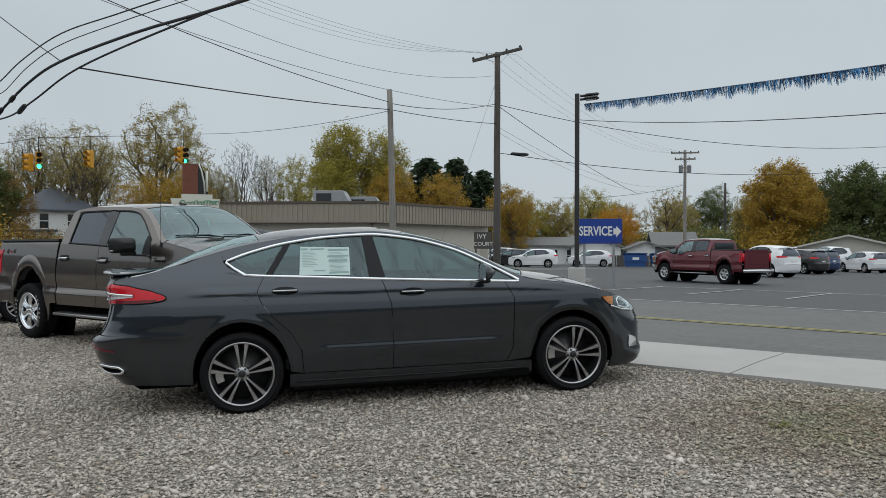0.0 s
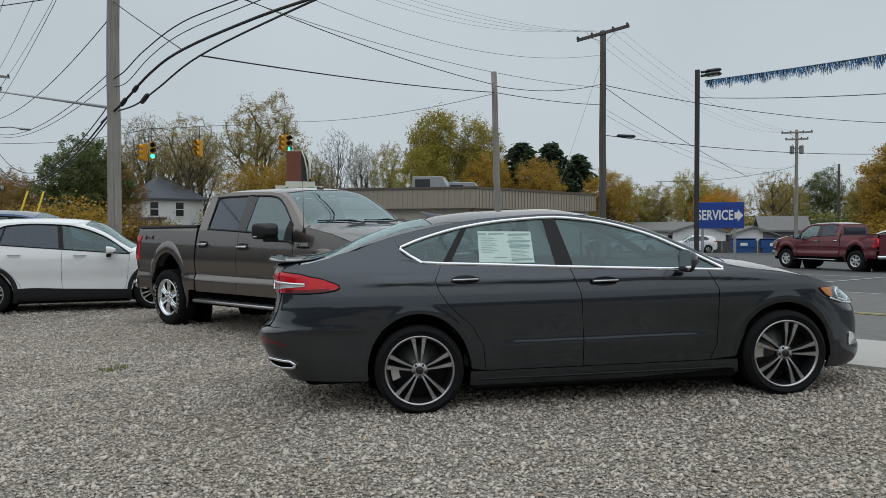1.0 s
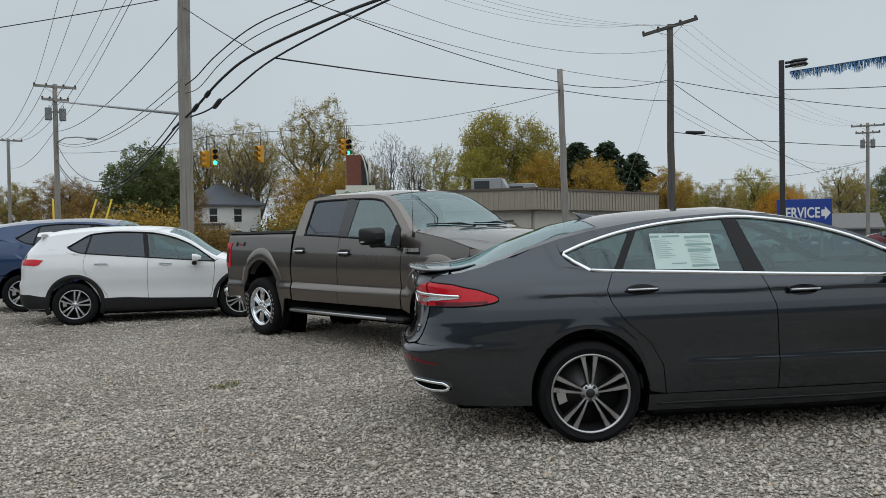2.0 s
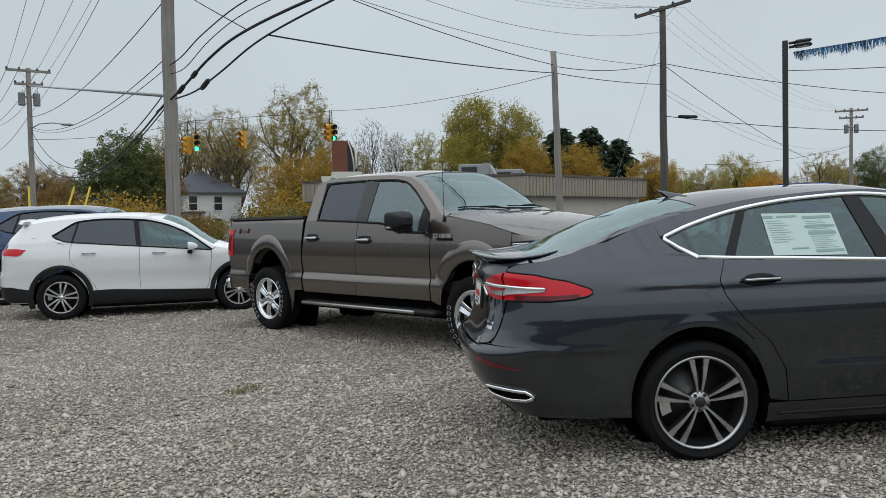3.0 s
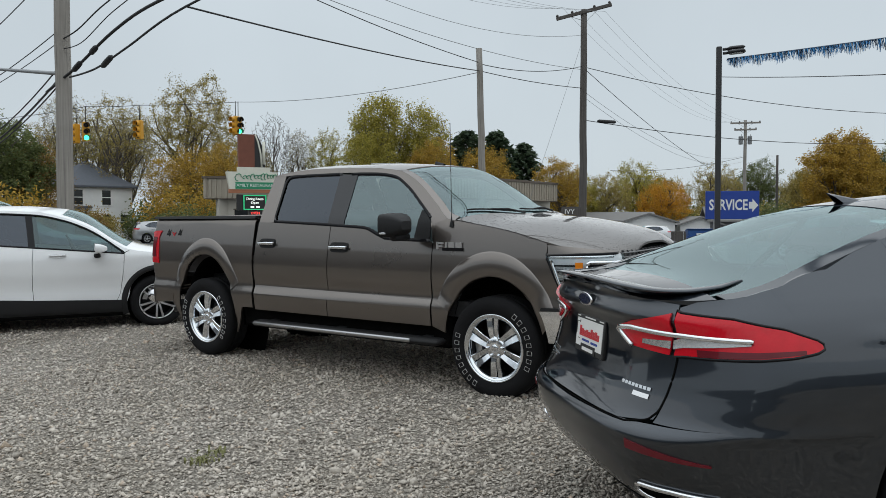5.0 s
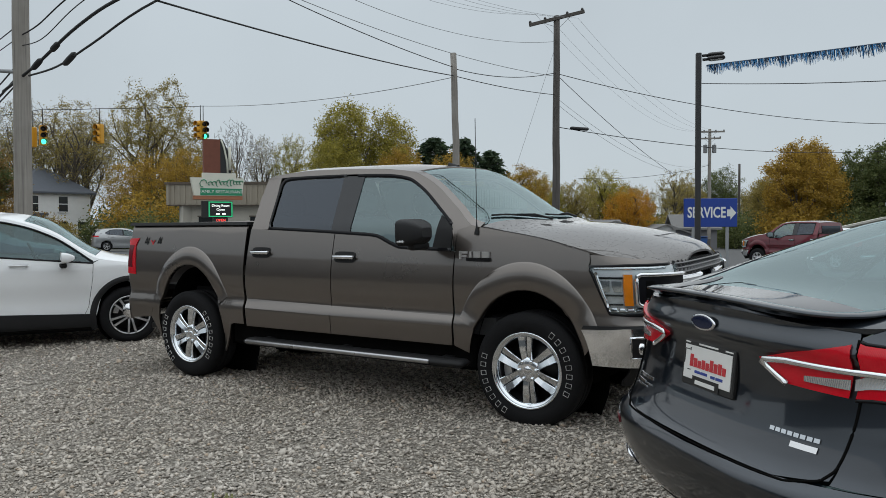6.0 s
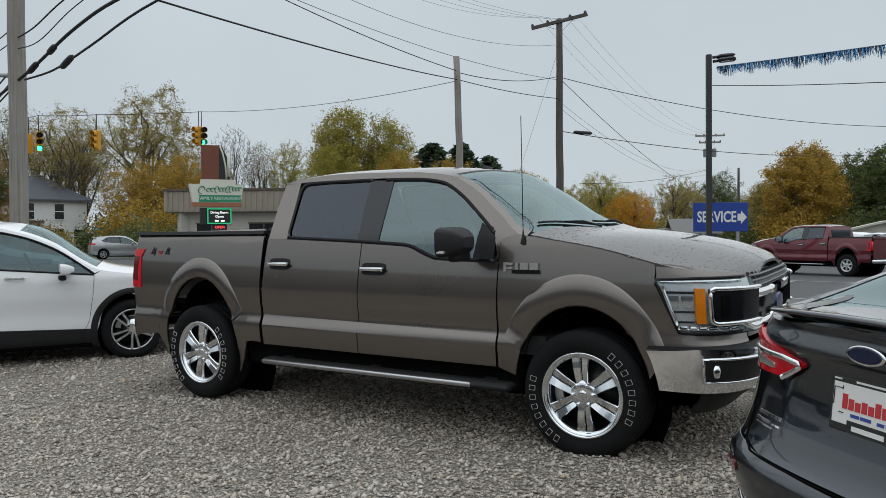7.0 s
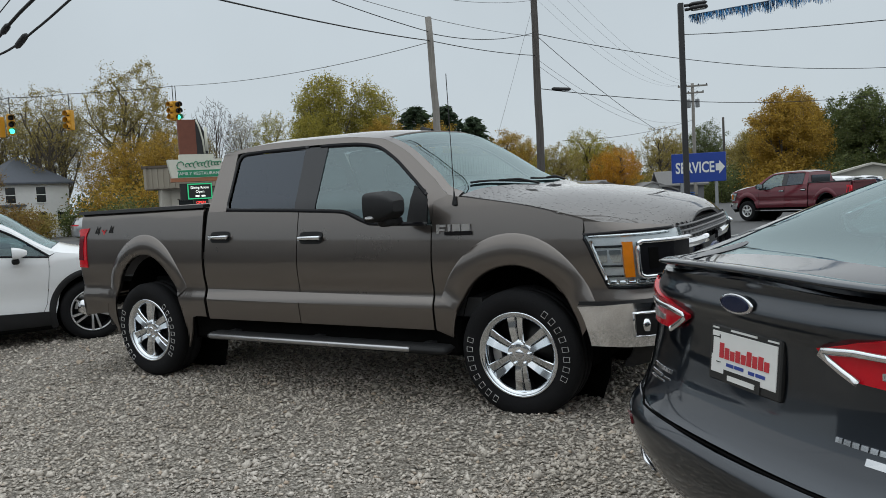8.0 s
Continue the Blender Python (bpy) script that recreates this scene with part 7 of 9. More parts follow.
P1, P2, P3 = Vector((3.02, 26.98, 0)), Vector((20.24, 31.31, 0)), Vector((28.8, 33.84, 0))
pole(P1.x, P1.y, 12.6, 0.21, 0.17, "tall weathered wooden utility pole behind the parked cars", (0.08, 0))
pole(P2.x, P2.y, 8.85, 0.17, 0.13, "plain weathered wooden pole by the restaurant", (-0.2, 0.12))
pole(P3.x, P3.y, 12.4, 0.22, 0.16, "tall dark wooden utility pole with a crossarm", arms=((12.25, 2.9, -13),), turn=-42, mat=WOOD_DARK)
pole(-0.85, 62.3, 12.3, 0.2, 0.15, "wooden utility pole with crossarm and transformers", arms=((12.1, 2.7, 0), (11.2, 1.7, 0)), cans=2, turn=5)
pole(-5.8, 97.0, 12.4, 0.2, 0.15, "far wooden utility pole with crossarm", arms=((12.2, 2.7, 0),), turn=5)
pole(72.1, 52.9, 11.9, 0.2, 0.15, "pale wooden utility pole with transformers", arms=((11.6, 3.0, 0), (10.9, 2.2, 0)), cans=2, turn=-48)
pole(96.7, 64.2, 10.2, 0.2, 0.15, "dark wooden pole far behind the lot", mat=WOOD_DARK)
# street lamp arm on the far pole
b = Build().tube([(-0.85, 62.2, 8.2), (-0.3, 62.0, 8.55), (0.5, 61.6, 8.6), (1.1, 61.3, 8.5)], 0.04, 8)
b.box(1.0, 1.75, 61.1, 61.4, 8.4, 8.55, b=0.06)
tagged(part("street_lamp", b.mesh("street_lamp", True), STEEL, None), "grey street lamp on a curved bracket on a pole", "street lamp")
# yellow guards on the guy wires
for x0, x1 in ((-0.9, -0.92), (0.15, 1.15), (0.95, 1.9)):
    b = Build().tube([(x0, 47.3, 0.2), (x1, 47.3, 3.6)], 0.05, 8)
    tagged(part("guy_guard", b.mesh("guy_guard", True), GUARD_YELLOW, None), "yellow plastic guard on a guy wire", "guy guard", "guy guards")

down = Vector((0.2164, -0.9763, 0))
q = lambda d, z: P1 + down * d + Vector((0, 0, z))
# bundle that runs along the lot and over the camera
for pts, r, lab in (([q(-1, 4.9), q(0.9, 5.3), q(3, 5.85), q(5.1, 6.12), q(9, 6.15), q(16, 6.0), q(30, 6.6), q(47, 8)], 0.035, "thick black overhead cable"),
                    ([q(0.5, 5.1), q(2.0, 5.12), q(3.6, 5.37), q(6.2, 5.8), q(11, 6.0), q(18, 6.1), q(30, 6.5), q(47, 7.8)], 0.024, "long black overhead cable"),
                    ([q(-0.2, 6.1), q(1, 6.2), q(2.6, 6.55), q(5.2, 6.83), q(9, 6.7), q(16, 6.5), q(30, 6.9), q(47, 8.3)], 0.017, "thin black overhead cable"),
                    ([q(-0.2, 5.9), q(1.2, 5.85), q(3.0, 6.3), q(5.2, 6.55), q(9, 6.5), q(16, 6.35), q(30, 6.8), q(47, 8.2)], 0.012, "thin black overhead cable"),
                    ([q(0.2, 8.45), q(2.5, 7.35), q(5.1, 6.15)], 0.014, "thin black overhead cable")):
    path = []
    for k in range(len(pts) - 1):
        a, p_, c, d = pts[max(0, k - 1)], pts[k], pts[k + 1], pts[min(len(pts) - 1, k + 2)]
        for i in range(6):
            t = i / 6
            path.append(0.5 * ((2 * p_) + (c - a) * t + (2 * a - 5 * p_ + 4 * c - d) * t * t + (3 * p_ - a - 3 * c + d) * t ** 3))
    path.append(pts[-1])
    tagged(part("overhead_cable", Build().tube(path, r, 8).mesh("overhead_cable", True), CABLE, None), lab, "cable", "overhead cables")
for d, z, L in ((0.95, 5.31, 0.5), (1.9, 5.57, 0.4), (2.6, 5.2, 0.55)):
    m = Matrix.Translation(q(d, z)) @ Vector((down.x, down.y, 0.35)).to_track_quat("Y", "Z").to_matrix().to_4x4()
    b = Build().lathe([(0.0, -L / 2), (0.03, -L / 2), (0.065, -L / 2 + 0.08), (0.07, 0.0), (0.065, L / 2 - 0.08), (0.03, L / 2), (0.0, L / 2)], 12, m)
    tagged(part("cable_splice", b.mesh("cable_splice", True), CABLE, None), "black splice case on the cable bundle", "cable splice", "cable splices")
# the strut and lines to the far pole on the other side
tagged(part("overhead_strut", Build().tube([P1 + Vector((0, 0, 5.25)), Vector((-0.85, 62.2, 11.1))], 0.05, 8).mesh("overhead_strut", True), STEEL, None), "grey steel strut between two poles", "strut")
for z0, z1, x1, sag, r in ((5.2, 7.0, 0.0, 2.2, 0.03), (5.5, 8.0, 0.1, 2.4, 0.02), (6.4, 8.4, -0.1, 1.0, 0.014), (6.1, 8.2, 0.0, 0.9, 0.012), (5.05, 6.4, 0.2, 2.0, 0.02)):
    wire(P1 + Vector((0, 0, z0)), (-0.85 + x1, 62.2, z1), sag, r, CABLE, "black overhead cable between poles")
for z1, x1 in ((12.2, -2.1), (12.2, -1.4), (12.2, -0.3), (12.2, 0.4), (9.2, -0.85)):
    wire((-0.85 + (x1 + 0.85), 62.2, z1), (-5.8 + (x1 + 0.85), 97, z1 + 0.1), 0.9, 0.02, CABLE_GREY)
    wire((x1, 62.2, z1), (x1 + 5.0, -6.0, z1 + 1.6), 1.2, 0.012, CABLE_GREY)
wire(P1 + Vector((0.1, 0, 8.9)), (-14, 28.3, 4.9), 0.3, 0.014, CABLE, "long black overhead cable")
wire(P1 + Vector((0.1, 0, 9.4)), (-9, 18, 6.5), 0.3, 0.014, CABLE, "long black overhead cable")
wire(P1 + Vector((0.1, 0, 8.2)), (-0.85, 62.2, 9.0), 0.8, 0.016, CABLE, "long black overhead cable")
# lines between the poles along the crossing road
tap = q(6.2, 5.8)
wire(tap, P2 + Vector((-0.18, 0.1, 7.9)), 0.12, 0.02, CABLE, "long black overhead cable")
wire(P1 + Vector((0, 0, 10.4)), P2 + Vector((-0.18, 0.1, 8.25)), 0.4, 0.016, CABLE, "long black overhead cable")
wire(P1 + Vector((0, 0, 10.1)), P3 + Vector((0, 0, 9.3)), 0.8, 0.012, CABLE_GREY)
wire(P2 + Vector((-0.18, 0.1, 8.2)), P3 + Vector((0, 0, 9.5)), 0.3, 0.017, CABLE, "long black overhead cable")
wire(P2 + Vector((-0.18, 0.1, 7.9)), P3 + Vector((0, 0, 8.35)), 0.1, 0.017, CABLE, "long black overhead cable")
wire(P1 + Vector((0, 0, 11.7)), P3 + Vector((0, 0, 11.1)), 1.75, 0.01)
for k, dz in ((-1.1, 0.35), (-0.5, 0.2), (0.5, 0.1), (1.1, 0.0)):
    a = P3 + Vector((k * 0.74, -k * 0.67, 12.4 - k * 0.12))
    wire(P1 + Vector((k * 0.2, 0, 12.5)), a, 1.3 + dz, 0.006)
    wire(a, (72.1 + k, 52.9 - k, 11.7), 1.6, 0.006)
wire(P3 + Vector((0, 0, 9.45)), (55.3, 24.5, 8.1), 0.9, 0.018, CABLE, "long black overhead cable")
wire(P3 + Vector((0, 0, 6.7)), (64.5, 28.5, 7.6), 0.9, 0.02, CABLE, "long black overhead cable")
wire(P3 + Vector((0, 0, 9.4)), (54.5, 44.8, 5.9), 0.3, 0.017, CABLE, "long black overhead cable")
wire(P3 + Vector((0, 0, 8.2)), (72, 53, 8.2), 1.5, 0.009)
wire(P3 + Vector((0, 0, 7.9)), (72, 53, 7.6), 1.5, 0.009)
wire((72.1, 52.9, 8.1), (54, 55, 6.1), 0.5, 0.02, CABLE, "long black overhead cable")
wire(P3 + Vector((0, 0, 11.0)), P3 + Vector((-3.5, 1.5, 0.0)), 0.05, 0.008)
m = Matrix.Translation(P3 + Vector((1.5, -0.24, 6.7))) @ Vector((35.7, -5.3, 0.3)).to_track_quat("Y", "Z").to_matrix().to_4x4()
tagged(part("cable_splice", Build().lathe([(0.0, -0.6), (0.05, -0.6), (0.09, -0.5), (0.09, 0.5), (0.05, 0.6), (0.0, 0.6)], 12, m).mesh("cable_splice", True), CABLE, None), "black splice case on the cable by the pole", "cable splice", "cable splices")


def signal(x, y, z, turn, lit=True, hang=0.9):
    th = thing("traffic_signal", pose(x, y, z, 0, 0, turn), "yellow traffic signal hung on a span wire, green lit" if lit else "yellow traffic signal hung on a span wire", "traffic signal", "traffic signals")
    b = Build().box(-0.17, 0.17, -0.02, 0.26, -0.53, 0.53, b=0.03)
    part("housing", b.mesh("housing"), SIGNAL_YELLOW, th)
    part("hanger", Build().tube([(0, 0.12, 0.5), (0, 0.12, 0.5 + hang)], 0.022, 8).mesh("hanger", True), LAMP_STEEL, th)
    for i, zz in enumerate((0.34, 0.0, -0.34)):
        q = pose(0, -0.02, zz)
        part("signal_lens", Build().lathe([(0.13, 0.0), (0.1, -0.02), (0.0, -0.03)], 20, q).mesh("signal_lens", True), GREEN_LIT if lit and i == 2 else DARK_LENS, th)
        part("visor", Build().lathe([(0.15, 0.0), (0.155, -0.24)], 20, q, a0=-40, a1=220).mesh("visor", True), CABLE if lit else SIGNAL_YELLOW, th)


spots = ((7.95, 50.8, 6.37, 0, True), (7.45, 51.35, 6.28, -75, False), (10.6, 50.5, 6.62, -55, False), (15.8, 48.7, 7.02, 8, True), (15.5, 48.75, 7.02, -70, False))
for x, y, z, turn, lit in spots:
    signal(x, y, z, turn, lit)
# the span wire, over each signal in turn
span = [P2 + Vector((-0.18, 0.1, 7.85)), Vector((15.8, 48.82, 8.4)), Vector((10.7, 50.57, 8.0)), Vector((7.95, 50.92, 7.74)), Vector((-0.8, 62.0, 7.5))]
for k, (a, c) in enumerate(zip(span, span[1:])):
    wire(a, c, 0.35 if k in (0, 3) else 0.04, 0.015, CABLE if k else CABLE_GREY, "thin black signal span wire")

# lamp post with its tinsel line
lamp = thing("lamp_post", pose(21.36, 20.48, lie(21.36, 20.48)), "dark lamp post with twin flat heads on a concrete base", "lamp post")
part("base", Build().lathe([(0.32, -0.3), (0.32, 0.72), (0.29, 0.76), (0.0, 0.76)], 24, pose(0, 0, 0, 90)).mesh("base", True), CONCRETE, lamp)
part("shaft", Build().box(-0.085, 0.085, -0.085, 0.085, 0.7, 7.25, pose(0, 0, 0, 0, 0.8, 42), b=0.015).mesh("shaft"), LAMP_STEEL, lamp)
for yaw, tilt, zz in ((-35, -6, 7.15), (-62, -2, 7.02)):
    b = Build().box(0.05, 0.22, -0.03, 0.03, -0.04, 0.04).box(0.2, 0.74, -0.17, 0.17, -0.05, 0.06, b=0.045)
    h = part("lamp_head", b.mesh("lamp_head", True), LAMP_STEEL, lamp)
    h.matrix_basis = pose(0.1, 0, zz, 0, tilt, yaw)
    part("lamp_glass", Build().box(0.3, 0.66, -0.12, 0.12, -0.058, -0.048).mesh("lamp_glass"), LENS_CLEAR, h)
TINSEL = [plain("blue foil", (0.03, 0.22, 0.5), 0.35, 0.2, 0.2), plain("dark blue foil", (0.01, 0.03, 0.07), 0.5, 0.1, 0.2), plain("silver foil", (0.6, 0.65, 0.68), 0.3, 0.7, 0.1)]
g0, g1 = Vector((21.7, 20.4, 6.72)), Vector((16.2, -1.5, 4.75))
rng = random.Random(5)
b = Build()
n = 620
line = [g0.lerp(g1, i / n) - Vector((0, 0, 0.5 * (i / n) * (1 - i / n))) for i in range(n + 1)]
b.tube(line[::10], 0.02, 5, slot=1)
for i in range(n):
    for _ in range(5):
        p = line[i] + Vector((rng.uniform(-0.03, 0.03), rng.uniform(-0.03, 0.03), 0))
        L, w, sw = rng.uniform(0.10, 0.32) * (0.75 + 0.4 * math.sin(i * 0.13) ** 2), rng.uniform(0.005, 0.016), rng.uniform(-0.16, 0.05)
        d = Vector((0.2, 0.97, 0))
        e = p + d * sw * 0.6 + Vector((rng.uniform(-0.05, 0.05), 0, -L))
        b.add([p - d * w, p + d * w, e + d * w * 0.5, e - d * w * 0.5], [(0, 1, 2, 3)], rng.choice((0, 0, 0, 0, 1, 1, 1, 2)))
tagged(part("tinsel_garland", b.mesh("tinsel_garland"), TINSEL, None), "blue and silver foil streamers on a line from the lamp post", "garland")
wire((21.4, 20.4, 6.1), (16.8, -1.5, 4.0), 0.5, 0.012, CABLE, "thin black overhead cable")

# blue direction sign
sg = thing("service_sign", pose(23.81, 21.61, lie(23.81, 21.61) + 0.086, 0, 0, -45) @ Matrix.Diagonal((0.97, 0.93, 0.93, 1)), "blue service sign with a white arrow on two posts", "sign")
part("board", Build().box(-0.94, 0.94, -0.05, 0.05, 1.72, 2.8, b=0.01).mesh("board"), SIGN_BLUE, sg)
words("lettering", "SERVICE", 0.52, WHITE, sg, pose(-0.14, -0.055, 2.25) @ Matrix.Diagonal((0.72, 1, 1.08, 1)), bold=0.012)
part("arrow", Build().prism([(0.58, 2.12), (0.7, 2.12), (0.7, 2.0), (0.9, 2.25), (0.7, 2.5), (0.7, 2.38), (0.58, 2.38)], -0.06, -0.05).mesh("arrow"), WHITE, sg)
for x in (-0.6, 0.6):
    part("post", Build().box(x - 0.05, x + 0.05, -0.04, 0.04, -0.3, 1.73).mesh("post"), STEEL, sg)
iv = thing("court_sign", pose(26.98, 32.87, lie(26.98, 32.87), 0, 0, -38) @ pose(0, 0, 0.45) @ Matrix.Diagonal((0.8, 0.8, 0.8, 1)), "dark wooden court sign with white letters", "sign")
part("board", Build().box(-0.62, 0.62, -0.05, 0.05, 1.3, 2.45, b=0.01).mesh("board"), WOOD_DARK, iv)
words("lettering", "IVY", 0.44, WHITE, iv, pose(-0.1, -0.055, 2.13))
words("lettering", "COURT", 0.38, WHITE, iv, pose(0, -0.055, 1.62))
for x in (-0.5, 0.5):
    part("post", Build().box(x - 0.06, x + 0.06, -0.04, 0.06, -0.9, 1.4).mesh("post"), WOOD_DARK, iv)


# restaurant with its ribbed parapet, and its road sign
def restaurant():
    L, C, R = Vector((15.9, 55.4, 0)), Vector((27.39, 44.8, 0)), Vector((41.63, 49.31, 0))
    z0 = lie(27, 45) - 0.3
    th = thing("restaurant", pose(0, 0, 0), "low tan restaurant with a ribbed metal parapet", "restaurant")
    back = L + (R - C)
    for name, a, c in (("wall", L, C), ("wall", C, R), ("wall", R, back), ("wall", back, L)):
        d = (c - a).normalized()
        nrm = Vector((d.y, -d.x, 0))
        ln = (c - a).length
        m = Matrix.Translation(a) @ Matrix(((d.x, -nrm.x, 0, 0), (d.y, -nrm.y, 0, 0), (0, 0, 1, 0), (0, 0, 0, 1)))
        w = part("wall", Build().box(0.5, ln - 0.5, 0.6, 0.85, z0, 3.3).mesh("wall"), STUCCO, th)
        w.matrix_basis = m
        fa = part("fascia", Build().box(-0.08, ln + 0.08, -0.02, 0.2, 2.95, 4.25).mesh("fascia"), TAN_METAL, th)
        fa.matrix_basis = m
        b = Build()
        k = 0.0
        while k < ln:
            b.box(k, k + 0.12, -0.075, -0.015, 3.0, 4.2)
            k += 0.36
        tagged(part("ribs", b.mesh("ribs"), TAN_METAL, fa), kind="stuff")
        part("coping", Build().box(-0.14, ln + 0.14, -0.12, 0.26, 4.25, 4.4).mesh("coping"), TAN_DARK, fa)
        part("soffit", Build().box(0, ln, 0.0, 0.8, 2.9, 2.96).mesh("soffit"), TAN_DARK, fa)
        for i in range(0 if a is C else int(ln // 3.4)):
            x = 1.8 + i * 3.4
            wn = part("window", Build().box(x, x + 1.9, 0.56, 0.64, 0.7, 2.2).mesh("window"), PANE_DARK, w)
            part("window_frame", Build().box(x - 0.07, x + 1.97, 0.55, 0.6, 2.2, 2.28).box(x - 0.07, x + 1.97, 0.53, 0.6, 0.6, 0.7).box(x + 0.92, x + 0.98, 0.54, 0.6, 0.7, 2.2).mesh("window_frame"), TAN_DARK, w)
    b = Build().add([L, C, R, back], [(0, 1, 2, 3)])
    r = part("roof", b.mesh("roof"), SHINGLE, th)
    r.location = (0, 0, 4.1)
    for x, y, w, d, h in ((27.0, 50.5, 2.2, 1.6, 1.25), (29.6, 50.2, 2.0, 1.3, 0.9)):
        u = thing("rooftop_unit", pose(x, y, 4.1, 0, 0, -40), "grey rooftop air conditioning unit", "air conditioner", "rooftop units")
        part("case", Build().box(-w / 2, w / 2, -d / 2, d / 2, 0.1, h, b=0.04).mesh("case"), STEEL, u)
        part("grille", Build().box(-w * 0.4, w * 0.1, -d / 2 - 0.03, -d / 2, 0.3, h - 0.2).mesh("grille"), PANE_DARK, u)
        part("hood", Build().prism([(w / 2, 0.3), (w / 2 + 0.5, 0.3), (w / 2, h - 0.1)], -d / 2, d / 2).mesh("hood"), STEEL, u)


restaurant()
x, y = 16.2, 47.9
rs = thing("restaurant_sign", pose(x, y, lie(x, y), 0, 0, -14), "cream and green restaurant sign with a lit message board", "sign")
part("post", Build().box(-0.16, 0.16, -0.1, 0.1, 0, 2.6).mesh("post"), LABEL_BLACK, rs)
part("board", Build().prism([(-1.45, 4.45), (1.45, 4.45), (1.32, 3.45), (-1.25, 3.45)], -0.3, 0.3).mesh("board"), CREAM, rs)
part("skirt", Build().box(-1.3, 1.35, -0.28, 0.28, 3.24, 3.45).mesh("skirt"), plain("orange brown trim", (0.36, 0.14, 0.07), 0.6), rs)
part("band", Build().box(-0.95, 1.32, -0.31, -0.29, 3.47, 3.86).mesh("band"), SIGN_GREEN, rs)
words("lettering", "FAMILY RESTAURANT", 0.245, WHITE, rs, pose(0.19, -0.315, 3.67))
script = Build()
sc = random.Random(3)
for k, (x0, h) in enumerate(((-0.78, 0.42), (-0.42, 0.22), (-0.2, 0.24), (0.02, 0.42), (0.25, 0.24), (0.42, 0.22), (0.6, 0.42), (0.78, 0.4), (0.95, 0.22), (1.12, 0.22), (1.27, 0.22))):
    w = 0.16 if h > 0.3 and k == 0 else 0.085
    script.tube([(x0 + w * math.cos(a / 8 * 2 * math.pi) + 0.04 * math.sin(a), -0.32, 4.13 + 0.02 * k * 0.4 + h / 2 * math.sin(a / 8 * 2 * math.pi) * (0.9 if k else 1)) for a in range(7)], 0.026, 6)
part("script_strokes", script.mesh("script_strokes", True), SIGN_GREEN, rs, "green script strokes")
part("tower", Build().box(-0.75, 0.15, -0.25, 0.25, 4.7, 6.6).mesh("tower"), BRICK_RED, rs)
part("tower_cap", Build().box(-0.8, 1.0, -0.28, 0.28, 4.45, 4.72).mesh("tower_cap"), CREAM, rs)
part("tower_panel", Build().prism([(0.15, 4.7), (0.75, 4.7), (0.62, 5.9), (0.3, 6.6), (0.15, 6.65)], -0.2, 0.2).mesh("tower_panel"), LABEL_BLACK, rs)
part("tower_curve", Build().tube([(0.2, -0.22, 6.6), (0.35, -0.22, 6.2), (0.5, -0.22, 5.5), (0.55, -0.22, 4.75)], 0.05, 6).box(0.6, 0.75, -0.22, -0.2, 4.9, 6.2).mesh("tower_curve", True), CREAM, rs)
part("message_board", Build().box(-0.55, 0.82, -0.2, 0.2, 2.25, 3.15, b=0.02).mesh("message_board"), LABEL_BLACK, rs)
part("message_border", Build().box(-0.5, 0.8, -0.215, -0.2, 3.07, 3.13).box(-0.5, 0.8, -0.215, -0.2, 2.27, 2.33).box(-0.5, -0.44, -0.215, -0.2, 2.33, 3.07).box(0.74, 0.8, -0.215, -0.2, 2.33, 3.07).mesh("message_border"), GREEN_LED, rs)
part("side_box", Build().box(-0.86, -0.55, -0.2, 0.2, 2.25, 3.15).mesh("side_box"), LABEL_BLACK, rs)
words("lettering", "Dining Room", 0.2, WHITE_LED, rs, pose(0.15, -0.21, 2.9) @ Matrix.Diagonal((0.9, 1, 1, 1)))
words("lettering", "Open", 0.2, WHITE_LED, rs, pose(0.15, -0.21, 2.68))
part("message_bars", bars(Build(), pose(0, -0.205, 0), [(0.0, 2.44, 0.2, 0.08), (0.32, 2.44, 0.2, 0.08)], 0.006).mesh("message_bars"), WHITE_LED, rs)
part("open_box", Build().box(-0.2, 0.55, -0.15, 0.15, 1.93, 2.22).mesh("open_box"), LABEL_BLACK, rs)
words("lettering", "OPEN", 0.2, RED_LED, rs, pose(0.17, -0.16, 2.08))


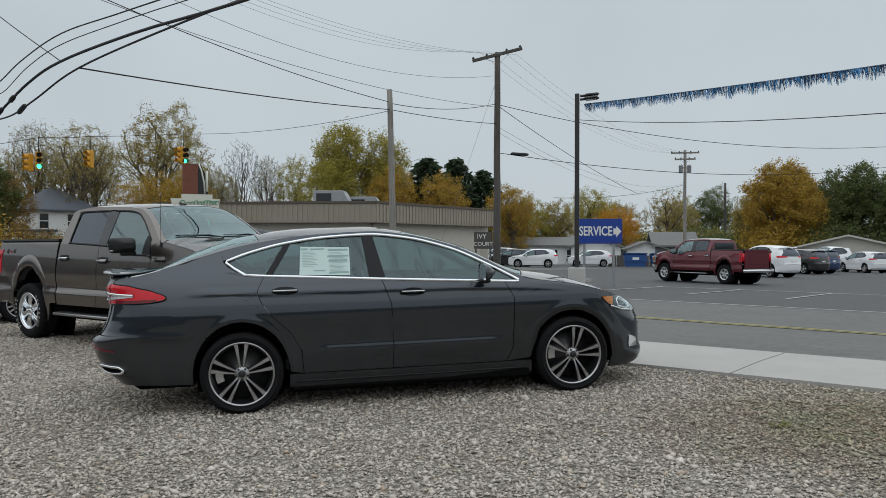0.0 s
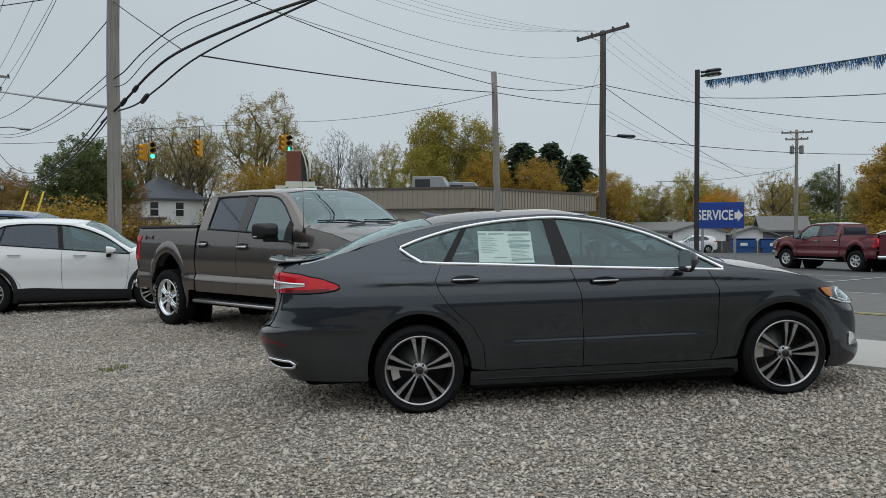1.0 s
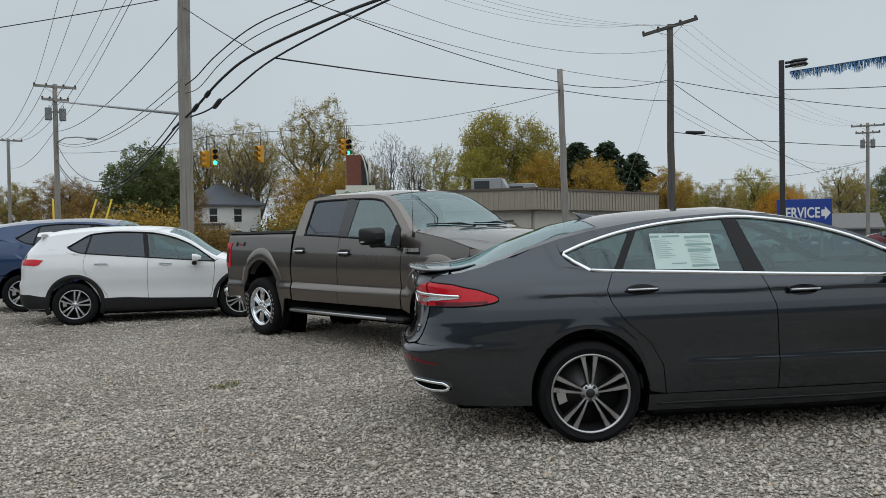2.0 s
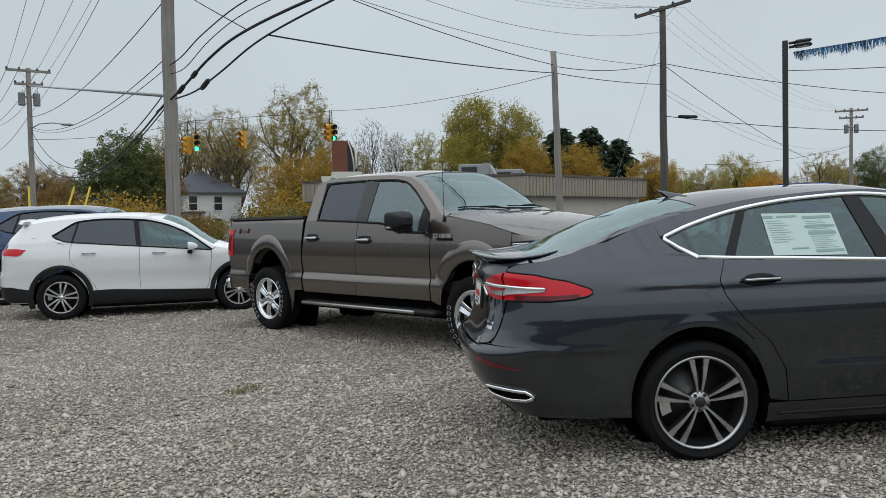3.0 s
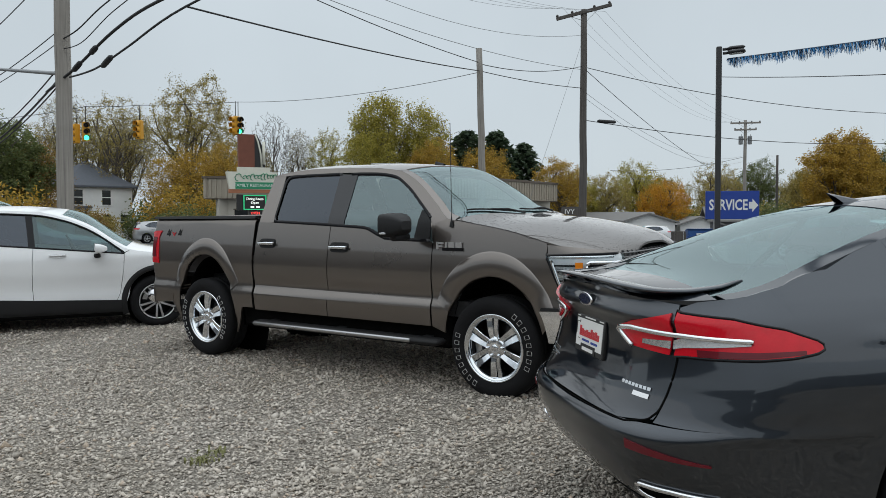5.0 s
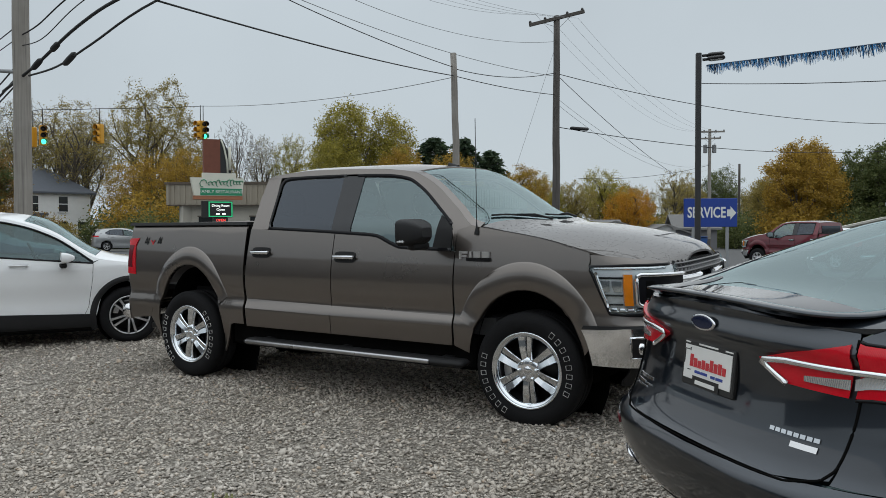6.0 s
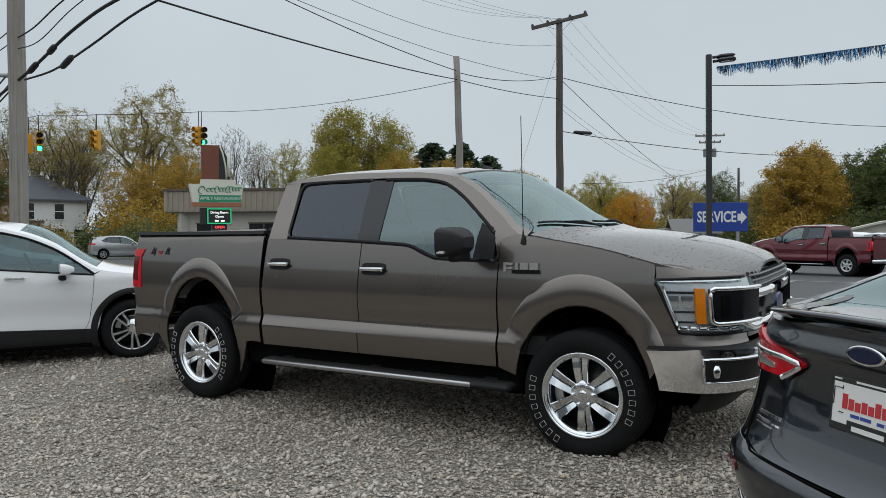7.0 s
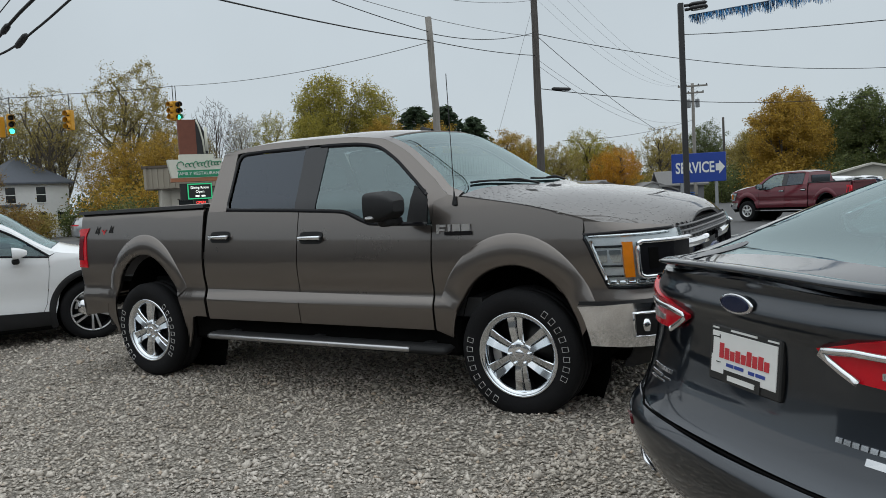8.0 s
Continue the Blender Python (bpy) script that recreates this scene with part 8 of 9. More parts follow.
def house(x, y, turn, w, d, eave, ridge_h, label, wall, roof, hip=True, z0=None, name="house", windows=(), porch=False):
    z0 = lie(x, y) - 0.2 if z0 is None else z0
    th = thing(name, pose(x, y, z0, 0, 0, turn), label, "house" if name == "house" else "building")
    part("wall", Build().box(-w / 2, w / 2, -d / 2, d / 2, 0, eave).mesh("wall"), wall, th)
    o = 0.45
    a = [(-w / 2 - o, -d / 2 - o, eave), (w / 2 + o, -d / 2 - o, eave), (w / 2 + o, d / 2 + o, eave), (-w / 2 - o, d / 2 + o, eave)]
    k = min(w, d) / 2 if hip else -0.0
    r0, r1 = (-w / 2 - (0 if hip else o) + (k if hip else 0), 0, ridge_h), (w / 2 + (0 if hip else o) - (k if hip else 0), 0, ridge_h)
    v = [Vector(p) for p in (*a, r0, r1)] + [Vector(p) - Vector((0, 0, 0.18)) for p in (*a, r0, r1)]
    f = [(0, 1, 5, 4), (1, 2, 5), (2, 3, 4, 5), (3, 0, 4), (6, 7, 1, 0), (7, 8, 2, 1), (8, 9, 3, 2), (9, 6, 0, 3), (6, 10, 11, 7), (8, 11, 10, 9)]
    if not hip:
        f = [(0, 1, 5, 4), (2, 3, 4, 5), (6, 7, 1, 0), (8, 9, 3, 2), (7, 11, 5, 1), (11, 8, 2, 5), (9, 10, 4, 3), (10, 6, 0, 4), (6, 10, 11, 7), (8, 11, 10, 9)]
        for s in (-1, 1):
            b = Build().add([(s * w / 2, -d / 2, eave - 0.02), (s * w / 2, d / 2, eave - 0.02), (s * w / 2, 0, ridge_h - 0.2)], [(0, 1, 2)])
            part("gable", b.mesh("gable"), wall, th)
    part("roof", mesh_of("roof", v, f, False), roof, th)
    for wx, wz, ww, wh in windows:
        wn = part("window", Build().box(wx - ww / 2, wx + ww / 2, -d / 2 - 0.03, -d / 2 + 0.02, wz - wh / 2, wz + wh / 2).mesh("window"), PANE_DARK, th)
        part("window_frame", Build().box(wx - ww / 2 - 0.08, wx + ww / 2 + 0.08, -d / 2 - 0.06, -d / 2, wz + wh / 2, wz + wh / 2 + 0.12).box(wx - ww / 2 - 0.1, wx + ww / 2 + 0.1, -d / 2 - 0.1, -d / 2, wz - wh / 2 - 0.1, wz - wh / 2).box(wx - ww / 2, wx + ww / 2, -d / 2 - 0.05, -d / 2 - 0.02, wz - 0.04, wz + 0.04).box(wx - ww / 2 - 0.08, wx - ww / 2 + 0.01, -d / 2 - 0.06, -d / 2, wz - wh / 2 - 0.02, wz + wh / 2 + 0.02).box(wx + ww / 2 - 0.01, wx + ww / 2 + 0.08, -d / 2 - 0.06, -d / 2, wz - wh / 2 - 0.02, wz + wh / 2 + 0.02).mesh("window_frame"), SIDING, wn)
    return th


house(15.7, 94.0, 10, 6.6, 8, 5.6, 8.4, "white two-storey house with a dark hip roof", SIDING, SLATE, windows=((-2.2, 4.4, 0.9, 1.5), (0.6, 4.4, 0.9, 1.5), (-2.2, 1.9, 0.9, 1.5), (0.6, 1.9, 0.9, 1.5), (2.4, 1.9, 0.8, 1.4)))
b = Build().prism([(-1.9, 0), (1.9, 0), (1.9, 0.16), (-1.9, 0.16)], -1.5, 1.5, pose(13.4, 90.6, 3.0, 8, 0, 10)).tube([(12.2, 89.4, 0), (12.2, 89.4, 3.0)], 0.09, 8).tube([(14.8, 89.1, 0), (14.8, 89.1, 3.0)], 0.09, 8)
tagged(part("porch", b.mesh("porch"), SLATE, None), "dark-roofed porch beside the white house", "porch")
house(66.0, 69.0, -43, 13.5, 7, 2.5, 3.5, "long low grey-roofed motel row", SIDING, SHINGLE, False, name="motel_row", windows=tuple((-5.5 + 2.2 * i, 1.3, 1.1, 1.3) for i in range(6)))
house(70.0, 64.5, 47, 9.0, 5.6, 2.4, 3.4, "white gabled end of the motel row", SIDING, SHINGLE, False, name="motel_row", windows=((-2, 1.3, 1.0, 1.2),))
house(76.0, 62.0, 47, 8.0, 4.6, 2.1, 3.1, "white gabled cabin of the motel", SIDING, SHINGLE, False, name="motel_row", windows=((-2, 1.3, 1.0, 1.2),))
house(77.0, 58.3, -42, 4.6, 4.0, 2.6, 4.2, "dark gambrel-roofed storage shed", plain("grey shed boards", (0.16, 0.16, 0.17), 0.8), SHINGLE, False, name="shed")
house(78.2, 38.1, 26, 10, 12, 2.0, 3.6, "pale gabled building with a metal roof", plain("cream siding", (0.5, 0.48, 0.42), 0.7), PALE_METAL, False, name="warehouse", windows=((-3, 1.2, 1, 1), (2, 1.2, 1, 1)))


def dumpster(x, y, turn):
    th = thing("dumpster", pose(x, y, lie(x, y), 0, 0, turn), "blue steel dumpster with a lid beside the lot", "dumpster", "dumpsters")
    part("bin", Build().prism([(-0.9, 0.12), (0.9, 0.12), (1.05, 1.25), (-1.05, 1.25)], -0.7, 0.7).mesh("bin"), DUMPSTER, th)
    part("lid", Build().box(-1.08, 1.08, -0.75, 0.75, 0, 0.08, pose(0, 0, 1.27, -5), b=0.02).mesh("lid"), DUMPSTER, th)
    part("fork_pocket", Build().box(-1.1, 1.1, -0.78, -0.68, 0.6, 0.75).mesh("fork_pocket"), DUMPSTER, th)
    part("notice", Build().box(-0.3, 0.3, -0.715, -0.7, 0.5, 0.9, pose(0, 0, 0.1)).mesh("notice"), WHITE, th)


dumpster(58.2, 48.3, -44)
dumpster(60.0, 46.6, -44)
b = Build()
for i in range(9):
    b.box(-3.6 + i * 0.82, -2.82 + i * 0.82, -0.04, 0.04, 0, 1.15, pose(63.5, 51.5, lie(63, 51), 0, 0, -44))
tagged(part("board_fence", b.mesh("board_fence"), WOOD_DARK, None), "dark board fence behind the dumpsters", "fence", kind="structure")

# weeds in the gravel
LEAF_WEED = plain("weed green", (0.2, 0.2, 0.075), 0.7, 0.0, 0.3, 20)


def weed(x, y, n, h, seed):
    r = random.Random(seed)
    b = Build()
    for _ in range(n):
        a, L = r.uniform(0, 6.28), h * r.uniform(0.5, 1.2)
        p = Vector((r.gauss(0, 0.05), r.gauss(0, 0.04), 0))
        d, s = Vector((math.cos(a), math.sin(a), 0)), Vector((-math.sin(a), math.cos(a), 0)) * 0.005
        mid, tip = p + d * L * 0.4 + Vector((0, 0, L * 0.7)), p + d * L * r.uniform(0.7, 1.1) + Vector((0, 0, L * 0.6))
        b.add([p - s, p + s, mid + s * 1.3, mid - s * 1.3, tip], [(0, 1, 2, 3), (3, 2, 4)])
    ob = part("weed_tuft", b.mesh("weed_tuft"), LEAF_WEED, None)
    ob.location = (x, y, lie(x, y) + 0.005)
    tagged(ob, "small green weed tuft growing in the gravel", "weed", "weeds in the gravel", kind="stuff")


weed(1.0, 9.73, 30, 0.055, 1)
weed(1.12, 9.82, 26, 0.05, 2)
weed(5.5, 3.3, 24, 0.05, 3)
weed(-1.9, 8.6, 18, 0.05, 4)

# ---- trees ----
BARK = plain("grey brown bark", (0.115, 0.098, 0.082), 0.9, 0.0, 0.25, 2, 0.5, 20)


def foliage(name, a, b, c):
    m, nt, p = tree_of(name)
    g = nt.nodes.new("ShaderNodeNewGeometry")
    leaf = ramp_of(nt, g.outputs["Random Per Island"], [(0.0, a), (0.5, b), (1.0, c)])
    clump = ramp_of(nt, noise_of(nt, 0.7, 3), [(0.3, (0.78, 0.78, 0.78)), (0.7, (1.15, 1.15, 1.1))])
    nt.links.new(mixed(nt, 1.0, leaf, clump, "MULTIPLY"), p.inputs["Base Color"])
    p.inputs["Roughness"].default_value = 0.75
    t, mix = nt.nodes.new("ShaderNodeBsdfTranslucent"), nt.nodes.new("ShaderNodeMixShader")
    mix.inputs[0].default_value = 0.4
    nt.links.new(mixed(nt, 1.0, leaf, clump, "MULTIPLY"), t.inputs[0])
    nt.links.new(p.outputs[0], mix.inputs[1])
    nt.links.new(t.outputs[0], mix.inputs[2])
    nt.links.new(mix.outputs[0], nt.nodes["Material Output"].inputs[0])
    return m


OLIVE = foliage("olive yellow leaves", (0.23, 0.18, 0.05), (0.34, 0.27, 0.075), (0.44, 0.355, 0.115))
GOLD = foliage("golden leaves", (0.29, 0.185, 0.033), (0.42, 0.27, 0.04), (0.54, 0.355, 0.06))
ORANGE = foliage("orange leaves", (0.42, 0.20, 0.02), (0.58, 0.29, 0.025), (0.66, 0.38, 0.035))
LIME = foliage("yellow green leaves", (0.24, 0.215, 0.035), (0.36, 0.315, 0.055), (0.48, 0.41, 0.085))
GREEN = foliage("dull green leaves", (0.085, 0.112, 0.04), (0.13, 0.16, 0.055), (0.185, 0.205, 0.07))
RUST = foliage("rust brown leaves", (0.17, 0.10, 0.035), (0.26, 0.16, 0.045), (0.34, 0.22, 0.06))
PINE = foliage("dark conifer needles", (0.03, 0.055, 0.03), (0.05, 0.08, 0.042), (0.075, 0.11, 0.055))
PALE = foliage("pale straw leaves", (0.24, 0.2, 0.1), (0.33, 0.28, 0.14), (0.42, 0.36, 0.18))


def tree(x, y, top, wide, leaf, seed, dense=1.0, kind="broad", low=0.25, label=""):
    """A broad tree: a tapered trunk that forks again and again into twigs, with leaves along the outer twigs."""
    r = random.Random(seed)
    z0 = lie(x, y) - 0.3
    H = top - z0
    th = thing("tree", pose(x, y, z0, 0, 0, r.uniform(0, 360)), label, "tree", "autumn trees")
    wood, leaves = Build(), Build()
    R = wide / 2
    tips, nodes = [], []

    def limb(p, d, ln, rad, level):
        n = 4
        pts, q = [p], p
        for i in range(n):
            d = (d + Vector((r.gauss(0, 0.11), r.gauss(0, 0.11), (0.02, 0.10, 0.10)[level]))).normalized()
            q = q + d * ln / n
            pts.append(q)
            if level or i > 1:
                nodes.append(q)
        wood.tube(pts, rad, 7 if level < 2 else 4, r1=rad * 0.5, caps=False)
        if level >= 2:
            return
        kids = (7, 5)[level]
        for i in range(kids):
            f = (0.32 if level == 0 else 0.25) + (0.68 if level == 0 else 0.75) * (i + r.random() * 0.8) / kids
            k = min(n, max(1, round(f * n)))
            a = r.uniform(0, 6.283) if level else 2.4 * i + r.uniform(-0.5, 0.5)
            side = Vector((math.cos(a), math.sin(a), 0))
            tilt = (0.95 - 0.5 * f, 0.72)[level] * r.uniform(0.75, 1.25)
            nd = (d * (1 - 0.2 * tilt) + side * tilt * (R / (0.33 * H)) ** 0.7 + Vector((0, 0, 0.12))).normalized()
            limb(pts[k], nd, ln * r.uniform(0.5, 0.7) * (1.15 - 0.35 * f), rad * (0.6, 0.55)[level], level + 1)

    if kind == "broad":
        limb(Vector((0, 0, 0)), Vector((0, 0, 1)), H * 0.5, 0.013 * H + 0.09, 0)
        top_z = max(p.z for p in nodes)
        cx, cy = sum(p.x for p in nodes) / len(nodes), sum(p.y for p in nodes) / len(nodes)
        reach = max(math.hypot(p.x - cx, p.y - cy) for p in nodes)
        sx, sz = 0.8 * R / reach, H * 0.84 / top_z

        def shape(p):
            k, w = min(1, p.z / (top_z * 0.5)), 1 + (sx - 1) * min(1, p.z / (top_z * 0.3))
            return Vector(((p.x - cx * k) * w, (p.y - cy * k) * w, p.z * sz))
        wood.v = [shape(p) for p in wood.v]
        nodes = [shape(p) for p in nodes]
        # the crown fills an uneven dome: each spot in it is reached by a twig from the nearest wood
        mid, half = Vector((0, 0, H * (1 + low) / 2)), Vector((R, R, H * (1 - low) / 2))
        spots = []
        while len(spots) < (1500 if dense < 0.3 else 560):
            u = Vector((r.gauss(0, 1), r.gauss(0, 1), r.gauss(0, 1))).normalized()
            f = r.random() ** 0.42
            edge = 0.98 + 0.2 * noise.noise(u * 1.6 + Vector((seed, 0, 0))) + 0.12 * noise.noise(u * 4.5 + Vector((0, seed, 0)))
            if u.z > -0.3 or r.random() < 0.5:
                spots.append((f, Vector((u.x * half.x, u.y * half.y, u.z * half.z)) * f * edge + mid))
        cloud, used = np.zeros((len(nodes) + 3 * len(spots), 3)), len(nodes)
        cloud[:used] = nodes
        for f, spot in sorted(spots, key=lambda e: (e[1] - mid * 0.7).length):
            gap = cloud[:used] - np.array(spot)
            k = int(np.argmin(2.4 * gap[:, 0] ** 2 + 2.4 * gap[:, 1] ** 2 + np.where(gap[:, 2] > -0.1, 4.0, 1.0) * gap[:, 2] ** 2))
            root = Vector(cloud[k])
            way = spot - root
            bend = Vector((way.x, way.y, 0)) * 0.14
            mids = [root.lerp(spot, 0.4) + bend, root.lerp(spot, 0.75) + bend * 0.6, spot]
            wood.tube([root] + mids, (0.0013 if dense < 0.3 else 0.0016) * H + 0.004, 3, r1=0.0007 * H, caps=False)
            for q in mids:
                tips.append((q, way.normalized()))
                cloud[used] = q
                used += 1
        thin = dense < 0.7
        per, size, loose = max(0, round(dense * (26 if thin else 20))), (0.0056 if thin else 0.0082) * max(H, wide), (0.011 if thin else 0.02) * H
        if per > 22:
            size, per = size * math.sqrt(per / 22), 22
        for p, d in tips:
            if p.z < H * low * 0.6:
                continue
            for _ in range(per if r.random() < 0.85 else per // 3):
                c = p + d * r.gauss(0.0, 0.016) * H + Vector((r.gauss(0, 1), r.gauss(0, 1), r.gauss(0, 0.8))) * loose
                a, t = r.uniform(0, 6.283), r.uniform(-1, 1)
                u = Vector((math.cos(a), math.sin(a), t)).normalized()
                w = u.cross(Vector((r.gauss(0, 1), r.gauss(0, 1), r.gauss(0, 1)))).normalized()
                s = size * r.uniform(0.5, 1.15)
                leaves.add([c - u * s, c + u * s * 0.8 + w * s * 0.6, c + u * s * 0.6 - w * s * 0.7], [(0, 1, 2)])
    else:
        wood.tube([(0, 0, 0), (0, 0, H * 0.97)], 0.018 * H, 8, r1=0.02, caps=False)
        for i in range(int(46 * dense)):
            f = 0.1 + 0.9 * (i / (46 * dense)) ** 0.9
            for k in range(7):
                a = r.uniform(0, 6.283)
                ln = R * (1 - f) ** 0.5 * r.uniform(0.65, 1.1) + 0.15
                p0, d = Vector((0, 0, H * f)), Vector((math.cos(a), math.sin(a), -0.18))
                wood.tube([p0, p0 + d * ln], 0.03, 3, r1=0.008, caps=False)
                for j in range(18):
                    c = p0 + d * ln * (0.25 + 0.75 * r.random()) + Vector((r.gauss(0, 0.15), r.gauss(0, 0.15), r.gauss(-0.05, 0.14)))
                    u = Vector((d.x + r.gauss(0, 0.5), d.y + r.gauss(0, 0.5), r.gauss(-0.2, 0.3))).normalized()
                    w = u.cross(Vector((r.gauss(0, 1), r.gauss(0, 1), 1))).normalized()
                    s = 0.027 * H * r.uniform(0.7, 1.3)
                    leaves.add([c - u * s, c - w * s * 0.4, c + u * s, c + w * s * 0.4], [(0, 1, 2, 3)])
    part("trunk", wood.mesh("trunk", True), BARK, th)
    if leaves.v:
        part("crown", leaves.mesh("crown"), leaf, th)
    return th


def bush(x, y, h, wide, leaf, seed, label):
    """A low thicket of many stems with leaves to the ground."""
    r = random.Random(seed)
    th = thing("bush", pose(x, y, lie(x, y) - 0.1), label, "bush", "roadside bushes")
    wood, leaves = Build(), Build()
    for i in range(26):
        a, d = r.uniform(0, 6.283), wide / 2 * r.random() ** 0.5
        p = Vector((math.cos(a) * d, math.sin(a) * d * 0.6, 0))
        hh = h * r.uniform(0.55, 1.05) * (1 - 0.35 * (d / (wide / 2)) ** 2)
        tip = p * 1.15 + Vector((r.gauss(0, 0.2), r.gauss(0, 0.2), hh))
        wood.tube([p * 0.7, p, tip], 0.03, 4, r1=0.01, caps=False)
        for _ in range(190):
            c = p.lerp(tip, r.random() ** 0.7) + Vector((r.gauss(0, 1), r.gauss(0, 1), r.gauss(0, 0.6))) * 0.085 * wide
            c.z = abs(c.z)
            u = Vector((r.gauss(0, 1), r.gauss(0, 1), r.gauss(0, 0.7))).normalized()
            w = u.cross(Vector((r.gauss(0, 1), r.gauss(0, 1), r.gauss(0, 1)))).normalized()
            s = max(0.11, 0.019 * wide) * r.uniform(0.6, 1.3)
            leaves.add([c - u * s, c + u * s * 0.8 + w * s * 0.6, c + u * s * 0.6 - w * s * 0.7], [(0, 1, 2)])
    part("stems", wood.mesh("stems", True), BARK, th)
    part("leaves", leaves.mesh("leaves"), leaf, th)


BARE, SPARSE, FULL = "bare grey tree with fine twigs", "tall tree with thin yellow green autumn leaves", "full autumn tree with a broad uneven crown"
for k, (x, y, top, wide, leaf, dense, kind, low, lab) in enumerate((
        (6.7, 82.0, 10.6, 8.5, GREEN, 2.4, "broad", 0.08, "dense dark green tree"),
        (-0.1, 112.0, 9.8, 10.5, RUST, 1.3, "broad", 0.1, FULL), (-6.5, 118.0, 9.0, 8.0, OLIVE, 1.2, "broad", 0.1, FULL), (9.5, 84.0, 9.0, 7.0, RUST, 1.1, "broad", 0.1, FULL),
        (17.8, 99.5, 14.0, 8.0, OLIVE, 0.34, "broad", 0.3, SPARSE), (12.2, 99.0, 12.5, 7.0, OLIVE, 0.5, "broad", 0.15, SPARSE), (15.0, 100.2, 16.1, 7.0, PALE, 0.08, "broad", 0.3, BARE), (18.5, 92.6, 15.2, 8.2, OLIVE, 0.31, "broad", 0.3, SPARSE), (20.6, 95.5, 14.0, 6.0, PALE, 0.14, "broad", 0.3, BARE),
        (34.8, 119.2, 23.6, 14.6, OLIVE, 0.62, "broad", 0.2, SPARSE), (37.8, 114.0, 15.5, 6.8, OLIVE, 0.55, "broad", 0.15, SPARSE), (24.0, 87.0, 9.3, 8.4, GOLD, 1.1, "broad", 0.1, FULL),
        (28.5, 88.0, 10.0, 7.0, GOLD, 0.9, "broad", 0.1, FULL), (45.8, 115.2, 18.2, 7.0, PALE, 0.0, "broad", 0.3, BARE), (50.2, 115.4, 16.2, 5.6, PALE, 0.05, "broad", 0.3, BARE), (53.3, 111.7, 16.1, 7.2, LIME, 0.4, "broad", 0.25, SPARSE), (36.5, 100.0, 12.0, 6.0, PALE, 0.25, "broad", 0.25, BARE),
        (50.0, 90.7, 17.9, 8.6, LIME, 0.8, "broad", 0.25, FULL), (54.8, 87.6, 16.5, 7.0, LIME, 0.75, "broad", 0.2, FULL), (46.9, 87.9, 12.3, 8.0, LIME, 1.0, "broad", 0.1, FULL), (52.4, 82.0, 11.2, 7.0, GOLD, 1.1, "broad", 0.15, FULL), (57.2, 78.0, 10.6, 7.0, GOLD, 1.1, "broad", 0.12, FULL),
        (60.5, 86.0, 13.4, 12.0, PINE, 1.2, "conifer", 0.1, "dark green pointed conifer"), (66.0, 86.5, 13.6, 12.0, PINE, 1.2, "conifer", 0.1, "dark green pointed conifer"), (70.0, 85.5, 12.2, 10.0, PINE, 1.1, "conifer", 0.1, "dark green pointed conifer"),
        (60.4, 68.8, 8.8, 6.5, GOLD, 1.1, "broad", 0.1, FULL), (66.0, 72.5, 7.6, 8.0, LIME, 1.2, "broad", 0.1, FULL), (70.5, 71.0, 7.4, 7.0, OLIVE, 1.1, "broad", 0.1, FULL),
        (82.1, 76.0, 9.6, 8.5, LIME, 1.0, "broad", 0.1, FULL), (76.5, 66.8, 6.6, 7.0, ORANGE, 1.3, "broad", 0.1, "bright orange low spreading tree"), (90.0, 78.0, 8.6, 8.0, OLIVE, 0.9, "broad", 0.1, FULL),
        (103.8, 79.0, 10.8, 9.5, OLIVE, 0.65, "broad", 0.15, SPARSE), (110.0, 82.0, 9.6, 8.0, OLIVE, 0.9, "broad", 0.15, SPARSE), (116.5, 79.5, 11.4, 8.5, GREEN, 1.0, "broad", 0.1, FULL), (113.5, 70.0, 9.4, 8.0, OLIVE, 1.3, "broad", 0.1, FULL),
        (87.6, 51.0, 12.2, 8.6, GOLD, 1.6, "broad", 0.12, FULL), (92.5, 51.5, 11.4, 7.0, GOLD, 1.5, "broad", 0.12, FULL), (94.5, 57.5, 9.2, 7.0, OLIVE, 1.3, "broad", 0.1, FULL),
        (100.0, 47.0, 12.4, 8.5, GREEN, 2.1, "broad", 0.06, "dense dark green tree"), (102.0, 52.0, 11.2, 7.5, GREEN, 1.8, "broad", 0.06, "dense dark green tree"), (99.5, 41.0, 11.8, 8.5, GREEN, 2.0, "broad", 0.06, "dense dark green tree"), (99.0, 35.0, 11.6, 8.0, GREEN, 1.4, "broad", 0.06, "dense dark green tree"), (99.0, 28.0, 11.0, 8.0, GOLD, 1.0, "broad", 0.06, FULL),
        (2.0, 90.0, 6.4, 8.0, RUST, 1.2, "broad", 0.08, FULL), (-12.0, 108.0, 8.0, 8.0, GOLD, 1.0, "broad", 0.1, FULL), (-19.0, 105.0, 9.5, 9.0, OLIVE, 0.9, "broad", 0.1, FULL))):
    tree(x, y, top, wide, leaf, 11 + k, dense, kind, low, lab)
